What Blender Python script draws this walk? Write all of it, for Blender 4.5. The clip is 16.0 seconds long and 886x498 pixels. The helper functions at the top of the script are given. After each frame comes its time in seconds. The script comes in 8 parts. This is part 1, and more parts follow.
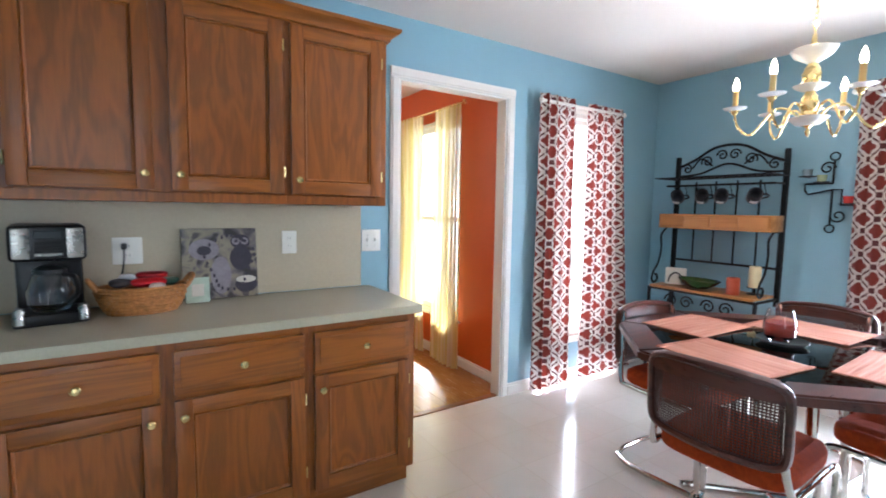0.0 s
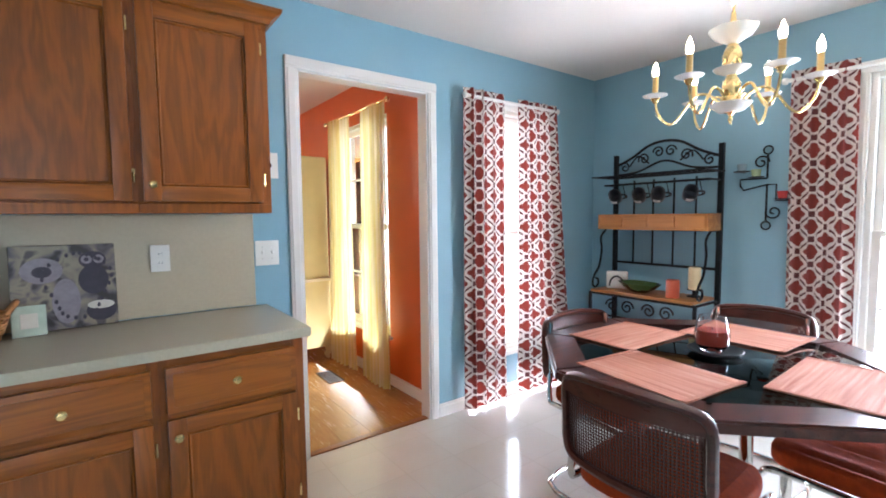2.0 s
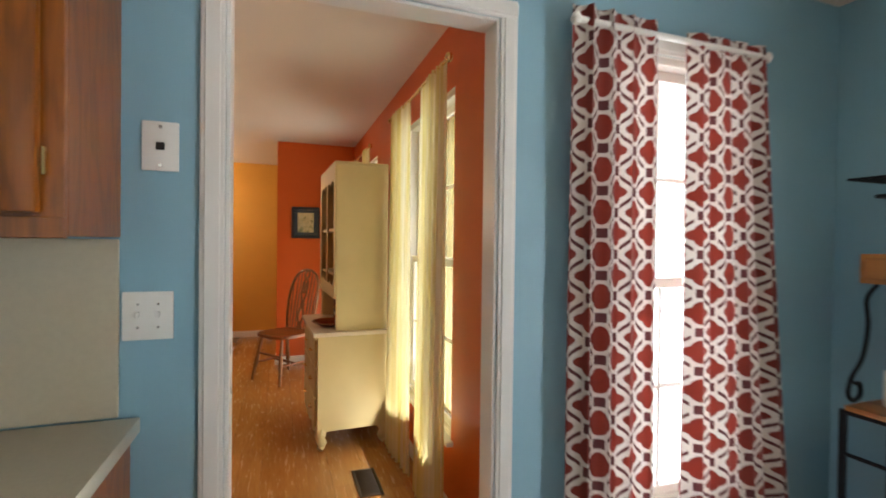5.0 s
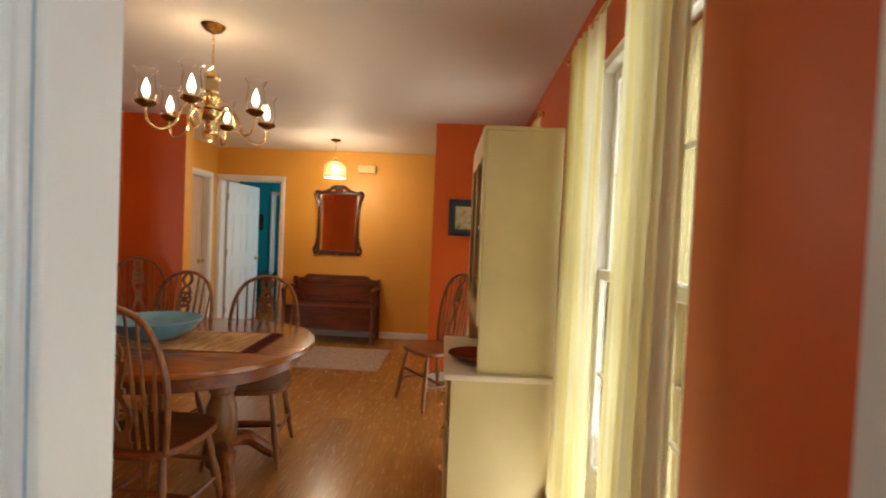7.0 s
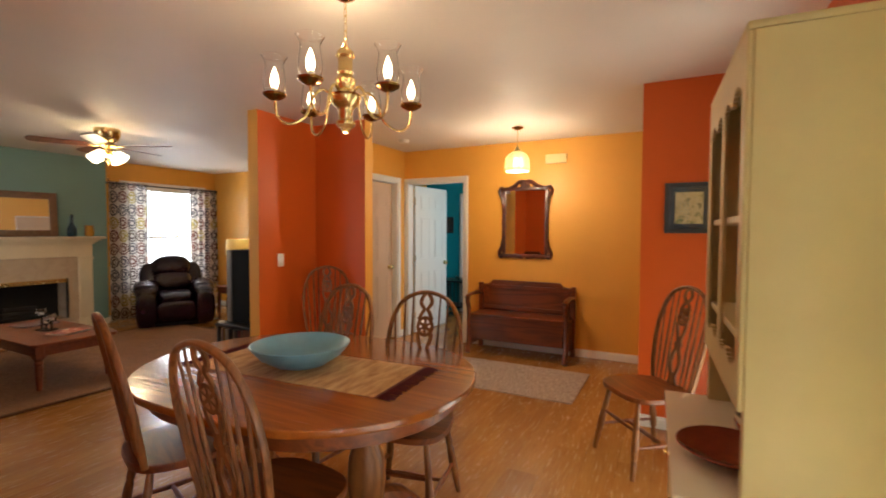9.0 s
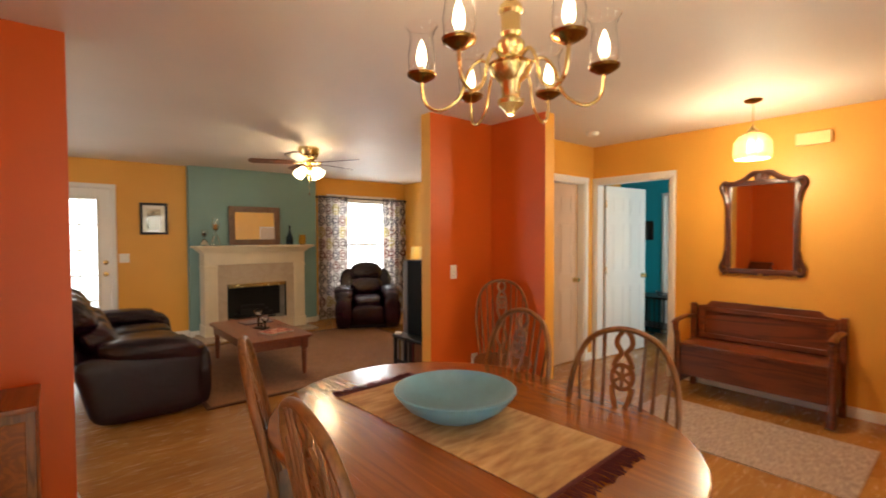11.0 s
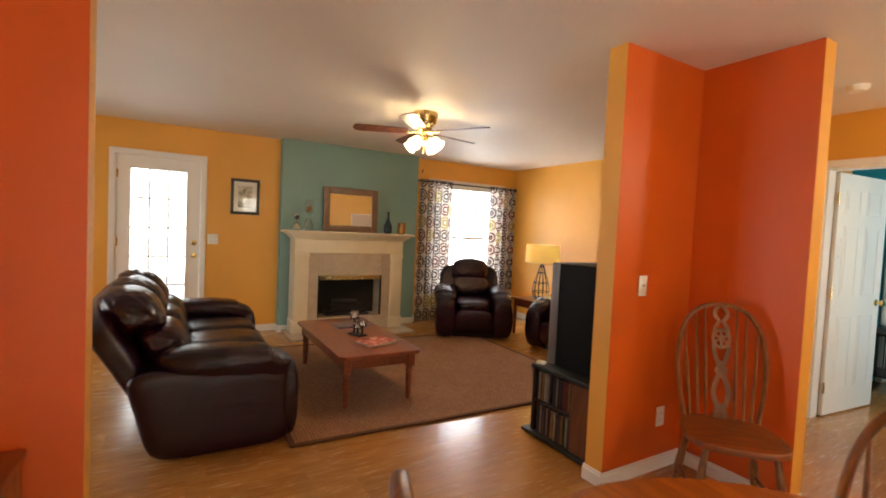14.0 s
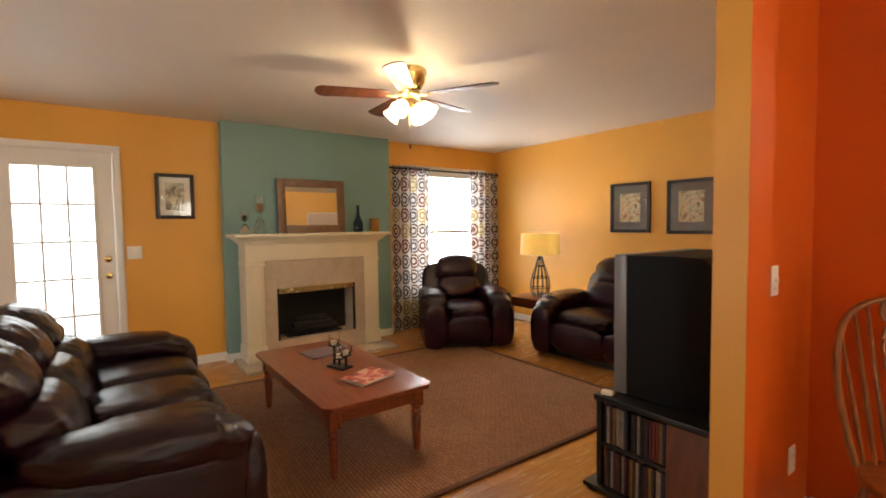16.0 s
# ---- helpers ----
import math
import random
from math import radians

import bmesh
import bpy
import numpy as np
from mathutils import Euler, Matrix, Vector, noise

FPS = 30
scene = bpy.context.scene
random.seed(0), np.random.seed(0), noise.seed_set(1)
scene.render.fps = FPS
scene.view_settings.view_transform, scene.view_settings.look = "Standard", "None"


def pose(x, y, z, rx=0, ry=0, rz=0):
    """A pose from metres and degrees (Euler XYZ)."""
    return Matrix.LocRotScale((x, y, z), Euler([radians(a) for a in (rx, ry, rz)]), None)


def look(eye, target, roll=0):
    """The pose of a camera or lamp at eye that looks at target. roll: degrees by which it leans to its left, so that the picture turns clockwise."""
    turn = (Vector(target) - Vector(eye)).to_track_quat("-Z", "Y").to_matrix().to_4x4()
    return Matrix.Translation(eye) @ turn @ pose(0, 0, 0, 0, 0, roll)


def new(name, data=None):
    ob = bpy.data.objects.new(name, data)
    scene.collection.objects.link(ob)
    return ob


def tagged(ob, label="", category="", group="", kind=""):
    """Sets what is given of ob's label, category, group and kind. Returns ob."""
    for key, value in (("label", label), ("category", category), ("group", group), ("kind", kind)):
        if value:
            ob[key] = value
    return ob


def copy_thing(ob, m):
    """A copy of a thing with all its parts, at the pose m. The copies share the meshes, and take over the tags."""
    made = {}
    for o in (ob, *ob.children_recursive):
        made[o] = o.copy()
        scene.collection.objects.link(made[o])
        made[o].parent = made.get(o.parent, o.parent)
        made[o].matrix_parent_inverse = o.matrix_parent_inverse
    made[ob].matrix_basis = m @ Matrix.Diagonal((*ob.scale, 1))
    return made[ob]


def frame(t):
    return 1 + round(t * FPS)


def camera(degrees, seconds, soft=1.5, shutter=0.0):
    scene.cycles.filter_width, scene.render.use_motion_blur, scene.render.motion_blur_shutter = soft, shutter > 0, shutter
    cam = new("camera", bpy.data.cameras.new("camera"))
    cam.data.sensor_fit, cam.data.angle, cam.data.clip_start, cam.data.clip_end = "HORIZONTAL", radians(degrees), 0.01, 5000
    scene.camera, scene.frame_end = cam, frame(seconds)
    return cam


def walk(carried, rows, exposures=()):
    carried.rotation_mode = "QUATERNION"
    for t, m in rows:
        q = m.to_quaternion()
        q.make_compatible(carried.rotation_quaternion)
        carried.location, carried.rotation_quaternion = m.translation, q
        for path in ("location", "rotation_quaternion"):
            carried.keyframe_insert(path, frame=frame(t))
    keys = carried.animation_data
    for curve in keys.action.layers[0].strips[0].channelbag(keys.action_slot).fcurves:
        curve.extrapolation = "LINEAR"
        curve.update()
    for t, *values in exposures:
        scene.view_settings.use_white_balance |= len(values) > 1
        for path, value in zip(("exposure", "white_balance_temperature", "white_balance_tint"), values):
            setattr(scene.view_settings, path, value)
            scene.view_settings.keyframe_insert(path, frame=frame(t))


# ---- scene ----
cam = camera(88.1, 16.0, soft=1.8, shutter=0.5)
PATH = [
    (0, (-0.385, 1.045, 1.336), (0.688, 2.724, 1.161), 0.9),
    (0.5, (-0.324, 1.042, 1.329), (0.832, 2.664, 1.157), 0.8),
    (1, (-0.215, 1.038, 1.322), (0.988, 2.627, 1.158), 0.3),
    (1.5, (-0.099, 1.048, 1.325), (1.108, 2.635, 1.17), -0.2),
    (2, (0.03, 1.104, 1.323), (1.214, 2.71, 1.181), -0.6),
    (2.5, (0.185, 1.233, 1.336), (1.327, 2.87, 1.209), -0.9),
    (3, (0.33, 1.377, 1.347), (1.438, 3.039, 1.241), -0.8),
    (3.2, (0.394, 1.446, 1.347), (1.487, 3.118, 1.254), -0.8),
    (5.5, (1.125, 2.366, 1.343), (1.604, 4.308, 1.32), 1.3),
    (6, (1.191, 2.637, 1.344), (1.48, 4.616, 1.311), 1.9),
    (6.5, (1.221, 2.892, 1.384), (1.354, 4.887, 1.343), 2.6),
    (7, (1.256, 3.1, 1.369), (1.174, 5.098, 1.318), 2.5),
    (7.5, (1.266, 3.306, 1.375), (0.951, 5.28, 1.305), 2.0),
    (8, (1.259, 3.538, 1.411), (0.707, 5.458, 1.318), 1.4),
    (8.5, (1.242, 3.727, 1.396), (0.502, 5.583, 1.307), 0.7),
    (10.8, (0.937, 4.324, 1.428), (-0.539, 5.673, 1.369), -0.2),
    (11, (0.901, 4.366, 1.434), (-0.631, 5.651, 1.376), -0.2),
    (11.5, (0.774, 4.466, 1.432), (-0.871, 5.602, 1.376), 0.1),
    (12, (0.61, 4.531, 1.418), (-1.097, 5.571, 1.361), 0.7),
    (12.5, (0.376, 4.557, 1.429), (-1.355, 5.557, 1.363), 1.6),
    (13, (0.152, 4.572, 1.431), (-1.586, 5.56, 1.355), 2.2),
    (13.5, (-0.102, 4.605, 1.422), (-1.838, 5.595, 1.336), 2.5),
    (14, (-0.369, 4.627, 1.392), (-2.091, 5.641, 1.308), 2.7),
    (14.5, (-0.626, 4.66, 1.402), (-2.313, 5.729, 1.308), 2.2),
    (15, (-0.884, 4.72, 1.388), (-2.538, 5.84, 1.29), 1.5),
    (15.5, (-1.118, 4.789, 1.36), (-2.759, 5.928, 1.262), 0.2),
    (16, (-1.356, 4.834, 1.359), (-2.969, 6.013, 1.258), -0.8),
]
EXPOSURE = [(0, 0.45, 5600, 15), (3.2, 0.15, 5650, 14), (5.5, -0.48, 6400, 10), (6.5, -0.58, 6400, 9), (7.2, -0.42, 6200, 10), (8.5, -0.28, 6200, 10), (11, 0.12, 6600, 10), (16, 0.24, 6650, 10)]
walk(cam, [(t, look(eye, target, roll)) for t, eye, target, roll in PATH], EXPOSURE)


# ---- daylight and exposure ----
world = bpy.data.worlds.new("sky")
scene.world = world
world.use_nodes = True
wn = world.node_tree.nodes
sky = wn.new("ShaderNodeTexSky")
sky.sky_type, sky.sun_disc = "NISHITA", False
sky.sun_elevation, sky.sun_rotation = radians(55), radians(166)
world.node_tree.links.new(sky.outputs[0], wn["Background"].inputs[0])
wn["Background"].inputs[1].default_value = 0.12
sun_data = bpy.data.lights.new("sun", "SUN")
sun_data.energy, sun_data.angle, sun_data.color = 2.5, radians(0.5), (1, 0.95, 0.88)
sun = new("sun", sun_data)
sun.matrix_world = look((2, -8, 12), (0, 0, 0))


def window_light(name, centre, facing, w, h, power, colour=(0.93, 0.97, 1.0)):
    data = bpy.data.lights.new(name, "AREA")
    data.shape, data.size, data.size_y, data.energy, data.color = "RECTANGLE", w, h, power, colour
    lamp = new(name, data)
    lamp.matrix_world = look(centre, Vector(centre) + Vector(facing))
    return lamp


def bulb_light(name, place, power, colour=(1.0, 0.72, 0.42), radius=0.02):
    data = bpy.data.lights.new(name, "POINT")
    data.energy, data.color, data.shadow_soft_size = power, colour, radius
    lamp = new(name, data)
    lamp.location = place
    return lamp


window_light("daylight_kitchen_north", (2.42, 3.70, 0.85), (0, -1, 0.3), 0.9, 2.7, 92, (0.9, 0.96, 1.0))
window_light("daylight_kitchen_east", (3.60, 1.34, 0.95), (-1, 0, 0.35), 0.9, 2.5, 140, (0.9, 0.96, 1.0))
window_light("daylight_dining", (2.04, 4.65, 0.95), (-1, 0, 0.55), 0.9, 2.6, 31, (1.0, 0.95, 0.82))
window_light("daylight_dining_far", (2.04, 6.5, 0.95), (-1, 0, 0.55), 0.85, 2.6, 36, (1.0, 0.95, 0.82))
window_light("daylight_living", (-6.68, 8.66, 1.3), (1, 0, 0), 1.3, 1.6, 50)
window_light("daylight_patio", (-6.9, 4.48, 1.15), (1, 0, 0), 1.0, 1.9, 13)
# added fill, shines through an unseen opening in the living room's south wall
window_light("fill_living_south", (-4.4, 1.84, 1.25), (0, 1, 0), 1.6, 1.7, 26)

# ---- mesh helpers ----


def rgb(h):
    h = h.lstrip("#")
    c = [int(h[i:i + 2], 16) / 255 for i in (0, 2, 4)]
    return tuple(v / 12.92 if v <= 0.04045 else ((v + 0.055) / 1.055) ** 2.4 for v in c) + (1,)


def finish(bm, name, mats, smooth=True, angle=35):
    bmesh.ops.recalc_face_normals(bm, faces=bm.faces)
    me = bpy.data.meshes.new(name)
    if smooth:
        lim = radians(angle)
        for f in bm.faces:
            f.smooth = True
        for e in bm.edges:
            if len(e.link_faces) == 2:
                e.smooth = e.calc_face_angle(0) < lim
    bm.to_mesh(me)
    bm.free()
    for m in (mats if isinstance(mats, (list, tuple)) else [mats]):
        me.materials.append(m)
    return me


def part(name, bm, material, parent, label="", smooth=True, m=None):
    ob = new(name, finish(bm, name, material, smooth))
    ob.parent = parent
    if m is not None:
        ob.matrix_basis = m
    if label:
        tagged(ob, label)
    return ob


def thing(name, label, category, m=None, group="", kind=""):
    ob = new(name)
    ob.empty_display_size = 0.1
    if m is not None:
        ob.matrix_basis = m
    return tagged(ob, label, category, group, kind)


def solid(name, bm, material, label, category, m=None, group="", kind="", smooth=True):
    ob = new(name, finish(bm, name, material, smooth))
    if m is not None:
        ob.matrix_basis = m
    return tagged(ob, label, category, group, kind)


def box(x0, x1, y0, y1, z0, z1, bevel=0.0, seg=1, bm=None):
    """A box, bevelled, added to bm."""
    own = bmesh.new()
    bmesh.ops.create_cube(own, size=1, matrix=Matrix.Translation(((x0 + x1) / 2, (y0 + y1) / 2, (z0 + z1) / 2)) @ Matrix.Diagonal((abs(x1 - x0), abs(y1 - y0), abs(z1 - z0), 1)))
    if bevel:
        bmesh.ops.bevel(own, geom=own.edges[:], offset=bevel, segments=seg, profile=0.6, affect="EDGES")
    return merge(bm, own)


def merge(bm, own, m=None):
    if m is not None:
        bmesh.ops.transform(own, matrix=m, verts=own.verts)
    if bm is None:
        return own
    tmp = bpy.data.meshes.new("tmp")
    own.to_mesh(tmp)
    own.free()
    bm.from_mesh(tmp)
    bpy.data.meshes.remove(tmp)
    return bm


def lathe(profile, seg=20, bm=None, m=None, a0=0.0, a1=360.0):
    """Turns (radius, height) pairs round z."""
    own = bmesh.new()
    full = abs(a1 - a0) >= 359.9
    n = seg if full else seg + 1
    rings = []
    for r, z in profile:
        if r < 1e-5:
            rings.append([own.verts.new((0, 0, z))] * n)
        else:
            rings.append([own.verts.new((r * math.cos(radians(a0 + (a1 - a0) * i / seg)), r * math.sin(radians(a0 + (a1 - a0) * i / seg)), z)) for i in range(n)])
    for a, b in zip(rings, rings[1:]):
        for i in range(seg):
            j = (i + 1) % n
            q = []
            for v in (a[i], a[j], b[j], b[i]):
                if v not in q:
                    q.append(v)
            if len(q) > 2:
                try:
                    own.faces.new(q)
                except ValueError:
                    pass
    return merge(bm, own, m)


def tube(points, radius, seg=8, bm=None, closed=False, flat=1.0):
    """Sweeps a round section along points. radius: one number or one a point."""
    own = bmesh.new()
    pts = [Vector(p) for p in points]
    n = len(pts)
    rad = radius if isinstance(radius, (list, tuple)) else [radius] * n
    tan = [((pts[(i + 1) % n] if closed or i < n - 1 else pts[i]) - (pts[i - 1] if closed or i > 0 else pts[i])).normalized() for i in range(n)]
    ref = Vector((0, 0, 1)) if abs(tan[0].z) < 0.9 else Vector((1, 0, 0))
    u = tan[0].cross(ref).normalized()
    rings = []
    for i in range(n):
        u = (u - tan[i] * u.dot(tan[i])).normalized()
        v = tan[i].cross(u)
        rings.append([own.verts.new(pts[i] + (u * math.cos(2 * math.pi * k / seg) + v * math.sin(2 * math.pi * k / seg) * flat) * rad[i]) for k in range(seg)])
    for i in range(n if closed else n - 1):
        a, b = rings[i], rings[(i + 1) % n]
        for k in range(seg):
            own.faces.new((a[k], a[(k + 1) % seg], b[(k + 1) % seg], b[k]))
    if not closed:
        own.faces.new(rings[0][::-1])
        own.faces.new(rings[-1])
    return merge(bm, own)


def spline(points, steps=6, closed=False):
    """Points on a smooth curve through points."""
    p = [Vector(q) for q in points]
    n = len(p)
    out = []
    for i in range(n if closed else n - 1):
        a, b, c, d = (p[(i - 1) % n], p[i], p[(i + 1) % n], p[(i + 2) % n]) if closed else (p[max(i - 1, 0)], p[i], p[i + 1], p[min(i + 2, n - 1)])
        for k in range(steps):
            t = k / steps
            out.append(0.5 * (2 * b + (c - a) * t + (2 * a - 5 * b + 4 * c - d) * t * t + (3 * b - a - 3 * c + d) * t ** 3))
    if not closed:
        out.append(p[-1])
    return out


def slab(outline, z0, z1, bevel=0.0, seg=2, bm=None, m=None):
    """A plate with the given outline."""
    own = bmesh.new()
    f = own.faces.new([own.verts.new((x, y, z0)) for x, y in outline])
    got = bmesh.ops.extrude_face_region(own, geom=[f])
    bmesh.ops.translate(own, vec=(0, 0, z1 - z0), verts=[v for v in got["geom"] if isinstance(v, bmesh.types.BMVert)])
    if bevel:
        edges = [e for e in own.edges if abs(e.verts[0].co.z - e.verts[1].co.z) < 1e-6]
        bmesh.ops.bevel(own, geom=edges, offset=bevel, segments=seg, profile=0.6, affect="EDGES")
    return merge(bm, own, m)


def cushion(sx, sy, sz, power=4.0, n=12, wrinkle=0.0, bm=None, m=None, seed=0):
    """A padded block, plumper in the middle, with slack creases."""
    own = bmesh.new()
    bmesh.ops.create_cube(own, size=2)
    bmesh.ops.subdivide_edges(own, edges=own.edges[:], cuts=n, use_grid_fill=True)
    for v in own.verts:
        c = v.co.copy()
        s = (abs(c.x) ** power + abs(c.y) ** power + abs(c.z) ** power) ** (1 / power)
        c = c / s
        if wrinkle:
            q = Vector((c.x * sx * 6, c.y * sy * 6, c.z * sz * 6)) + Vector((seed * 7.3, seed * 3.1, 0))
            c *= 1 + wrinkle * (noise.noise(q) + 0.6 * noise.noise(q * 2.3) - 0.55 * max(0.0, 0.35 - abs(noise.noise(q * 1.7 + Vector((3, 1, 8))))) * 2.2 + 0.35 * math.sin(c.y * sy * 42 + 7 * noise.noise(q * 0.45)) * max(0.0, c.z))
        v.co = Vector((c.x * sx / 2, c.y * sy / 2, c.z * sz / 2))
    return merge(bm, own, m)


def circle(r, n=24, cx=0.0, cy=0.0):
    return [(cx + r * math.cos(2 * math.pi * i / n), cy + r * math.sin(2 * math.pi * i / n)) for i in range(n)]


# ---- materials ----


class Nodes:
    def __init__(self, name):
        self.mat = bpy.data.materials.new(name)
        self.mat.use_nodes = True
        self.t = self.mat.node_tree
        self.p = self.t.nodes["Principled BSDF"]

    def n(self, kind, **values):
        node = self.t.nodes.new(kind)
        for k, v in values.items():
            if k in node.inputs:
                node.inputs[k].default_value = v
        return node

    def l(self, a, b):
        self.t.links.new(a, b)

    def coords(self, scale=(1, 1, 1), source="Object", rot=(0, 0, 0), shuffle=False):
        c = self.n("ShaderNodeTexCoord")
        mp = self.n("ShaderNodeMapping")
        mp.inputs["Scale"].default_value = scale
        mp.inputs["Rotation"].default_value = rot
        self.l(c.outputs[source], mp.inputs["Vector"])
        if shuffle:
            info = self.n("ShaderNodeObjectInfo")
            mul = self.n("ShaderNodeMath")
            mul.operation = "MULTIPLY"
            mul.inputs[1].default_value = 37.0
            self.l(info.outputs["Random"], mul.inputs[0])
            self.l(mul.outputs[0], mp.inputs["Location"])
        return mp.outputs["Vector"]

    def noise(self, vec, scale, detail=4.0, rough=0.55, distortion=0.0):
        node = self.n("ShaderNodeTexNoise", Scale=scale, Detail=detail, Roughness=rough, Distortion=distortion)
        self.l(vec, node.inputs["Vector"])
        return node.outputs["Fac"]

    def ramp(self, fac, stops):
        r = self.n("ShaderNodeValToRGB")
        e = r.color_ramp.elements
        while len(e) < len(stops):
            e.new(0.5)
        for el, (p, c) in zip(e, stops):
            el.position, el.color = p, c if len(c) == 4 else (*c, 1)
        self.l(fac, r.inputs["Fac"])
        return r.outputs["Color"]

    def mix(self, fac, a, b, mode="MIX"):
        m = self.n("ShaderNodeMix")
        m.data_type, m.blend_type = "RGBA", mode
        for v, i in ((fac, 0), (a, 6), (b, 7)):
            if hasattr(v, "is_linked"):
                self.l(v, m.inputs[i])
            else:
                m.inputs[i].default_value = v
        return m.outputs[2]

    def math(self, op, a, b=0.0, c=None):
        m = self.n("ShaderNodeMath")
        m.operation = op
        for i, v in enumerate((a, b) if c is None else (a, b, c)):
            if hasattr(v, "is_linked"):
                self.l(v, m.inputs[i])
            else:
                m.inputs[i].default_value = v
        return m.outputs[0]

    def bump(self, height, strength=0.2, distance=0.01):
        b = self.n("ShaderNodeBump", Strength=strength, Distance=distance)
        self.l(height, b.inputs["Height"])
        self.l(b.outputs["Normal"], self.p.inputs["Normal"])

    def done(self, colour=None, rough=0.5, metal=0.0, **more):
        if colour is not None:
            if hasattr(colour, "is_linked"):
                self.l(colour, self.p.inputs["Base Color"])
            else:
                self.p.inputs["Base Color"].default_value = colour
        if hasattr(rough, "is_linked"):
            self.l(rough, self.p.inputs["Roughness"])
        else:
            self.p.inputs["Roughness"].default_value = rough
        self.p.inputs["Metallic"].default_value = metal
        for k, v in more.items():
            self.p.inputs[k.replace("_", " ")].default_value = v
        return self.mat


def shade(c, f):
    return (*(min(1, v * f) for v in c[:3]), 1)


def paint(name, colour, rough=0.5, relief=0.12, vary=0.06):
    """Rolled wall paint: faint mottling, roller texture."""
    k = Nodes(name)
    v = k.coords()
    big = k.noise(v, 1.1, 3)
    col = k.ramp(big, [(0.3, shade(colour, 1 - vary)), (0.7, shade(colour, 1 + vary))])
    fine = k.noise(v, 220, 3)
    k.bump(fine, relief, 0.004)
    r = k.math("MULTIPLY_ADD", k.noise(v, 6, 3), 0.15, rough - 0.07)
    return k.done(col, r)


def wood(name, light, dark, axis="z", rough=0.38, scale=1.0, grain=1.0, coat=0.15, shuffle=True):
    """Open-grained wood, the grain along the axis."""
    k = Nodes(name)
    long = {"x": (0.12, 1, 1), "y": (1, 0.12, 1), "z": (1, 1, 0.17)}[axis]
    v = k.coords(tuple(s * scale for s in long), shuffle=shuffle)
    warp = k.noise(v, 5.5, 3, 0.5, 0.6)
    rings = k.math("SINE", k.math("MULTIPLY", warp, 46.0))
    fig = k.math("MULTIPLY_ADD", rings, 0.5, 0.5)
    pores = k.noise(k.coords(tuple(s * scale * (1 if s == 1 else 0.2) for s in long), shuffle=shuffle), 150, 4, 0.7)
    f = k.math("ADD", k.math("MULTIPLY", fig, 0.45 * grain), k.math("MULTIPLY", pores, 0.75))
    col = k.ramp(f, [(0.3, dark), (0.52, tuple((a + b) / 2 for a, b in zip(light, dark))), (0.78, light)])
    tone = k.noise(v, 1.3, 2)
    col = k.mix(0.35, col, k.ramp(tone, [(0.3, shade(dark, 1.2)), (0.7, light)]))
    k.bump(f, 0.12, 0.002)
    r = k.math("MULTIPLY_ADD", pores, 0.18, rough - 0.09)
    return k.done(col, r, Coat_Weight=coat, Coat_Roughness=0.2)


def plain(name, colour, rough=0.5, metal=0.0, vary=0.08, scale=14, relief=0.05, **more):
    k = Nodes(name)
    v = k.coords()
    f = k.noise(v, scale, 4)
    col = k.ramp(f, [(0.3, shade(colour, 1 - vary)), (0.7, shade(colour, 1 + vary))])
    if relief:
        k.bump(k.noise(v, scale * 14, 3), relief, 0.003)
    return k.done(col, k.math("MULTIPLY_ADD", f, 0.12, rough - 0.06), metal, **more)


def glowing(name, colour, strength):
    k = Nodes(name)
    k.p.inputs["Emission Color"].default_value = colour
    k.p.inputs["Emission Strength"].default_value = strength
    return k.done(colour, 0.4)


def glass(name, colour=(1, 1, 1, 1), rough=0.0):
    k = Nodes(name)
    return k.done(colour, rough, Transmission_Weight=1.0, IOR=1.45)


BLUE = paint("blue_wall_paint", rgb("#86ABB9"), 0.45)
ORANGE = paint("orange_wall_paint", rgb("#CE5A14"), 0.42)
YELLOW = paint("yellow_wall_paint", rgb("#E2A544"), 0.45)
TEAL = paint("sea_green_wall_paint", rgb("#7A9C97"), 0.5)
TURQ = paint("turquoise_wall_paint", rgb("#1FA3B4"), 0.5)
BEIGE = paint("beige_wall_paint", rgb("#C9A98A"), 0.5)
CEIL = paint("ceiling_paint", rgb("#DED4C9"), 0.6, 0.4, 0.03)
TRIM = plain("white_trim_paint", rgb("#E6E2DA"), 0.3, vary=0.008, scale=5, relief=0.03)
OUTSIDE = paint("outside_siding", rgb("#C9C2B5"), 0.7)
OAK_V = wood("oak_cabinet_upright", rgb("#98530F"), rgb("#693809"), "z", 0.36, 1.5, 0.75, 0.18)
OAK_H = wood("oak_cabinet_level", rgb("#9D5810"), rgb("#6E3C0A"), "x", 0.36, 1.5, 0.75, 0.18)
OAK_F = wood("oak_furniture", rgb("#8C4A18"), rgb("#5A2A0B"), "x", 0.42, 1.4, 0.8, coat=0.1)
OAK_FZ = wood("oak_furniture_upright", rgb("#94602F"), rgb("#583214"), "z", 0.42, 1.4, 0.8, coat=0.1)
CHERRY = wood("cherry_wood", rgb("#7A3A1C"), rgb("#45200F"), "x", 0.3, coat=0.3)
DARK = wood("dark_walnut_wood", rgb("#54281A"), rgb("#2C140D"), "x", 0.32, coat=0.3)
BRASS = plain("polished_brass", rgb("#E4CC90"), 0.26, 1.0, 0.06, 20, 0)
CHROME = plain("chrome_tube", rgb("#C9C6C0"), 0.12, 1.0, 0.03, 20, 0)
IRON = plain("black_wrought_iron", rgb("#17191C"), 0.45, 0.6, 0.1, 30, 0.1)
BLACK = plain("black_plastic", rgb("#121214"), 0.35, 0, 0.08, 20, 0.05)
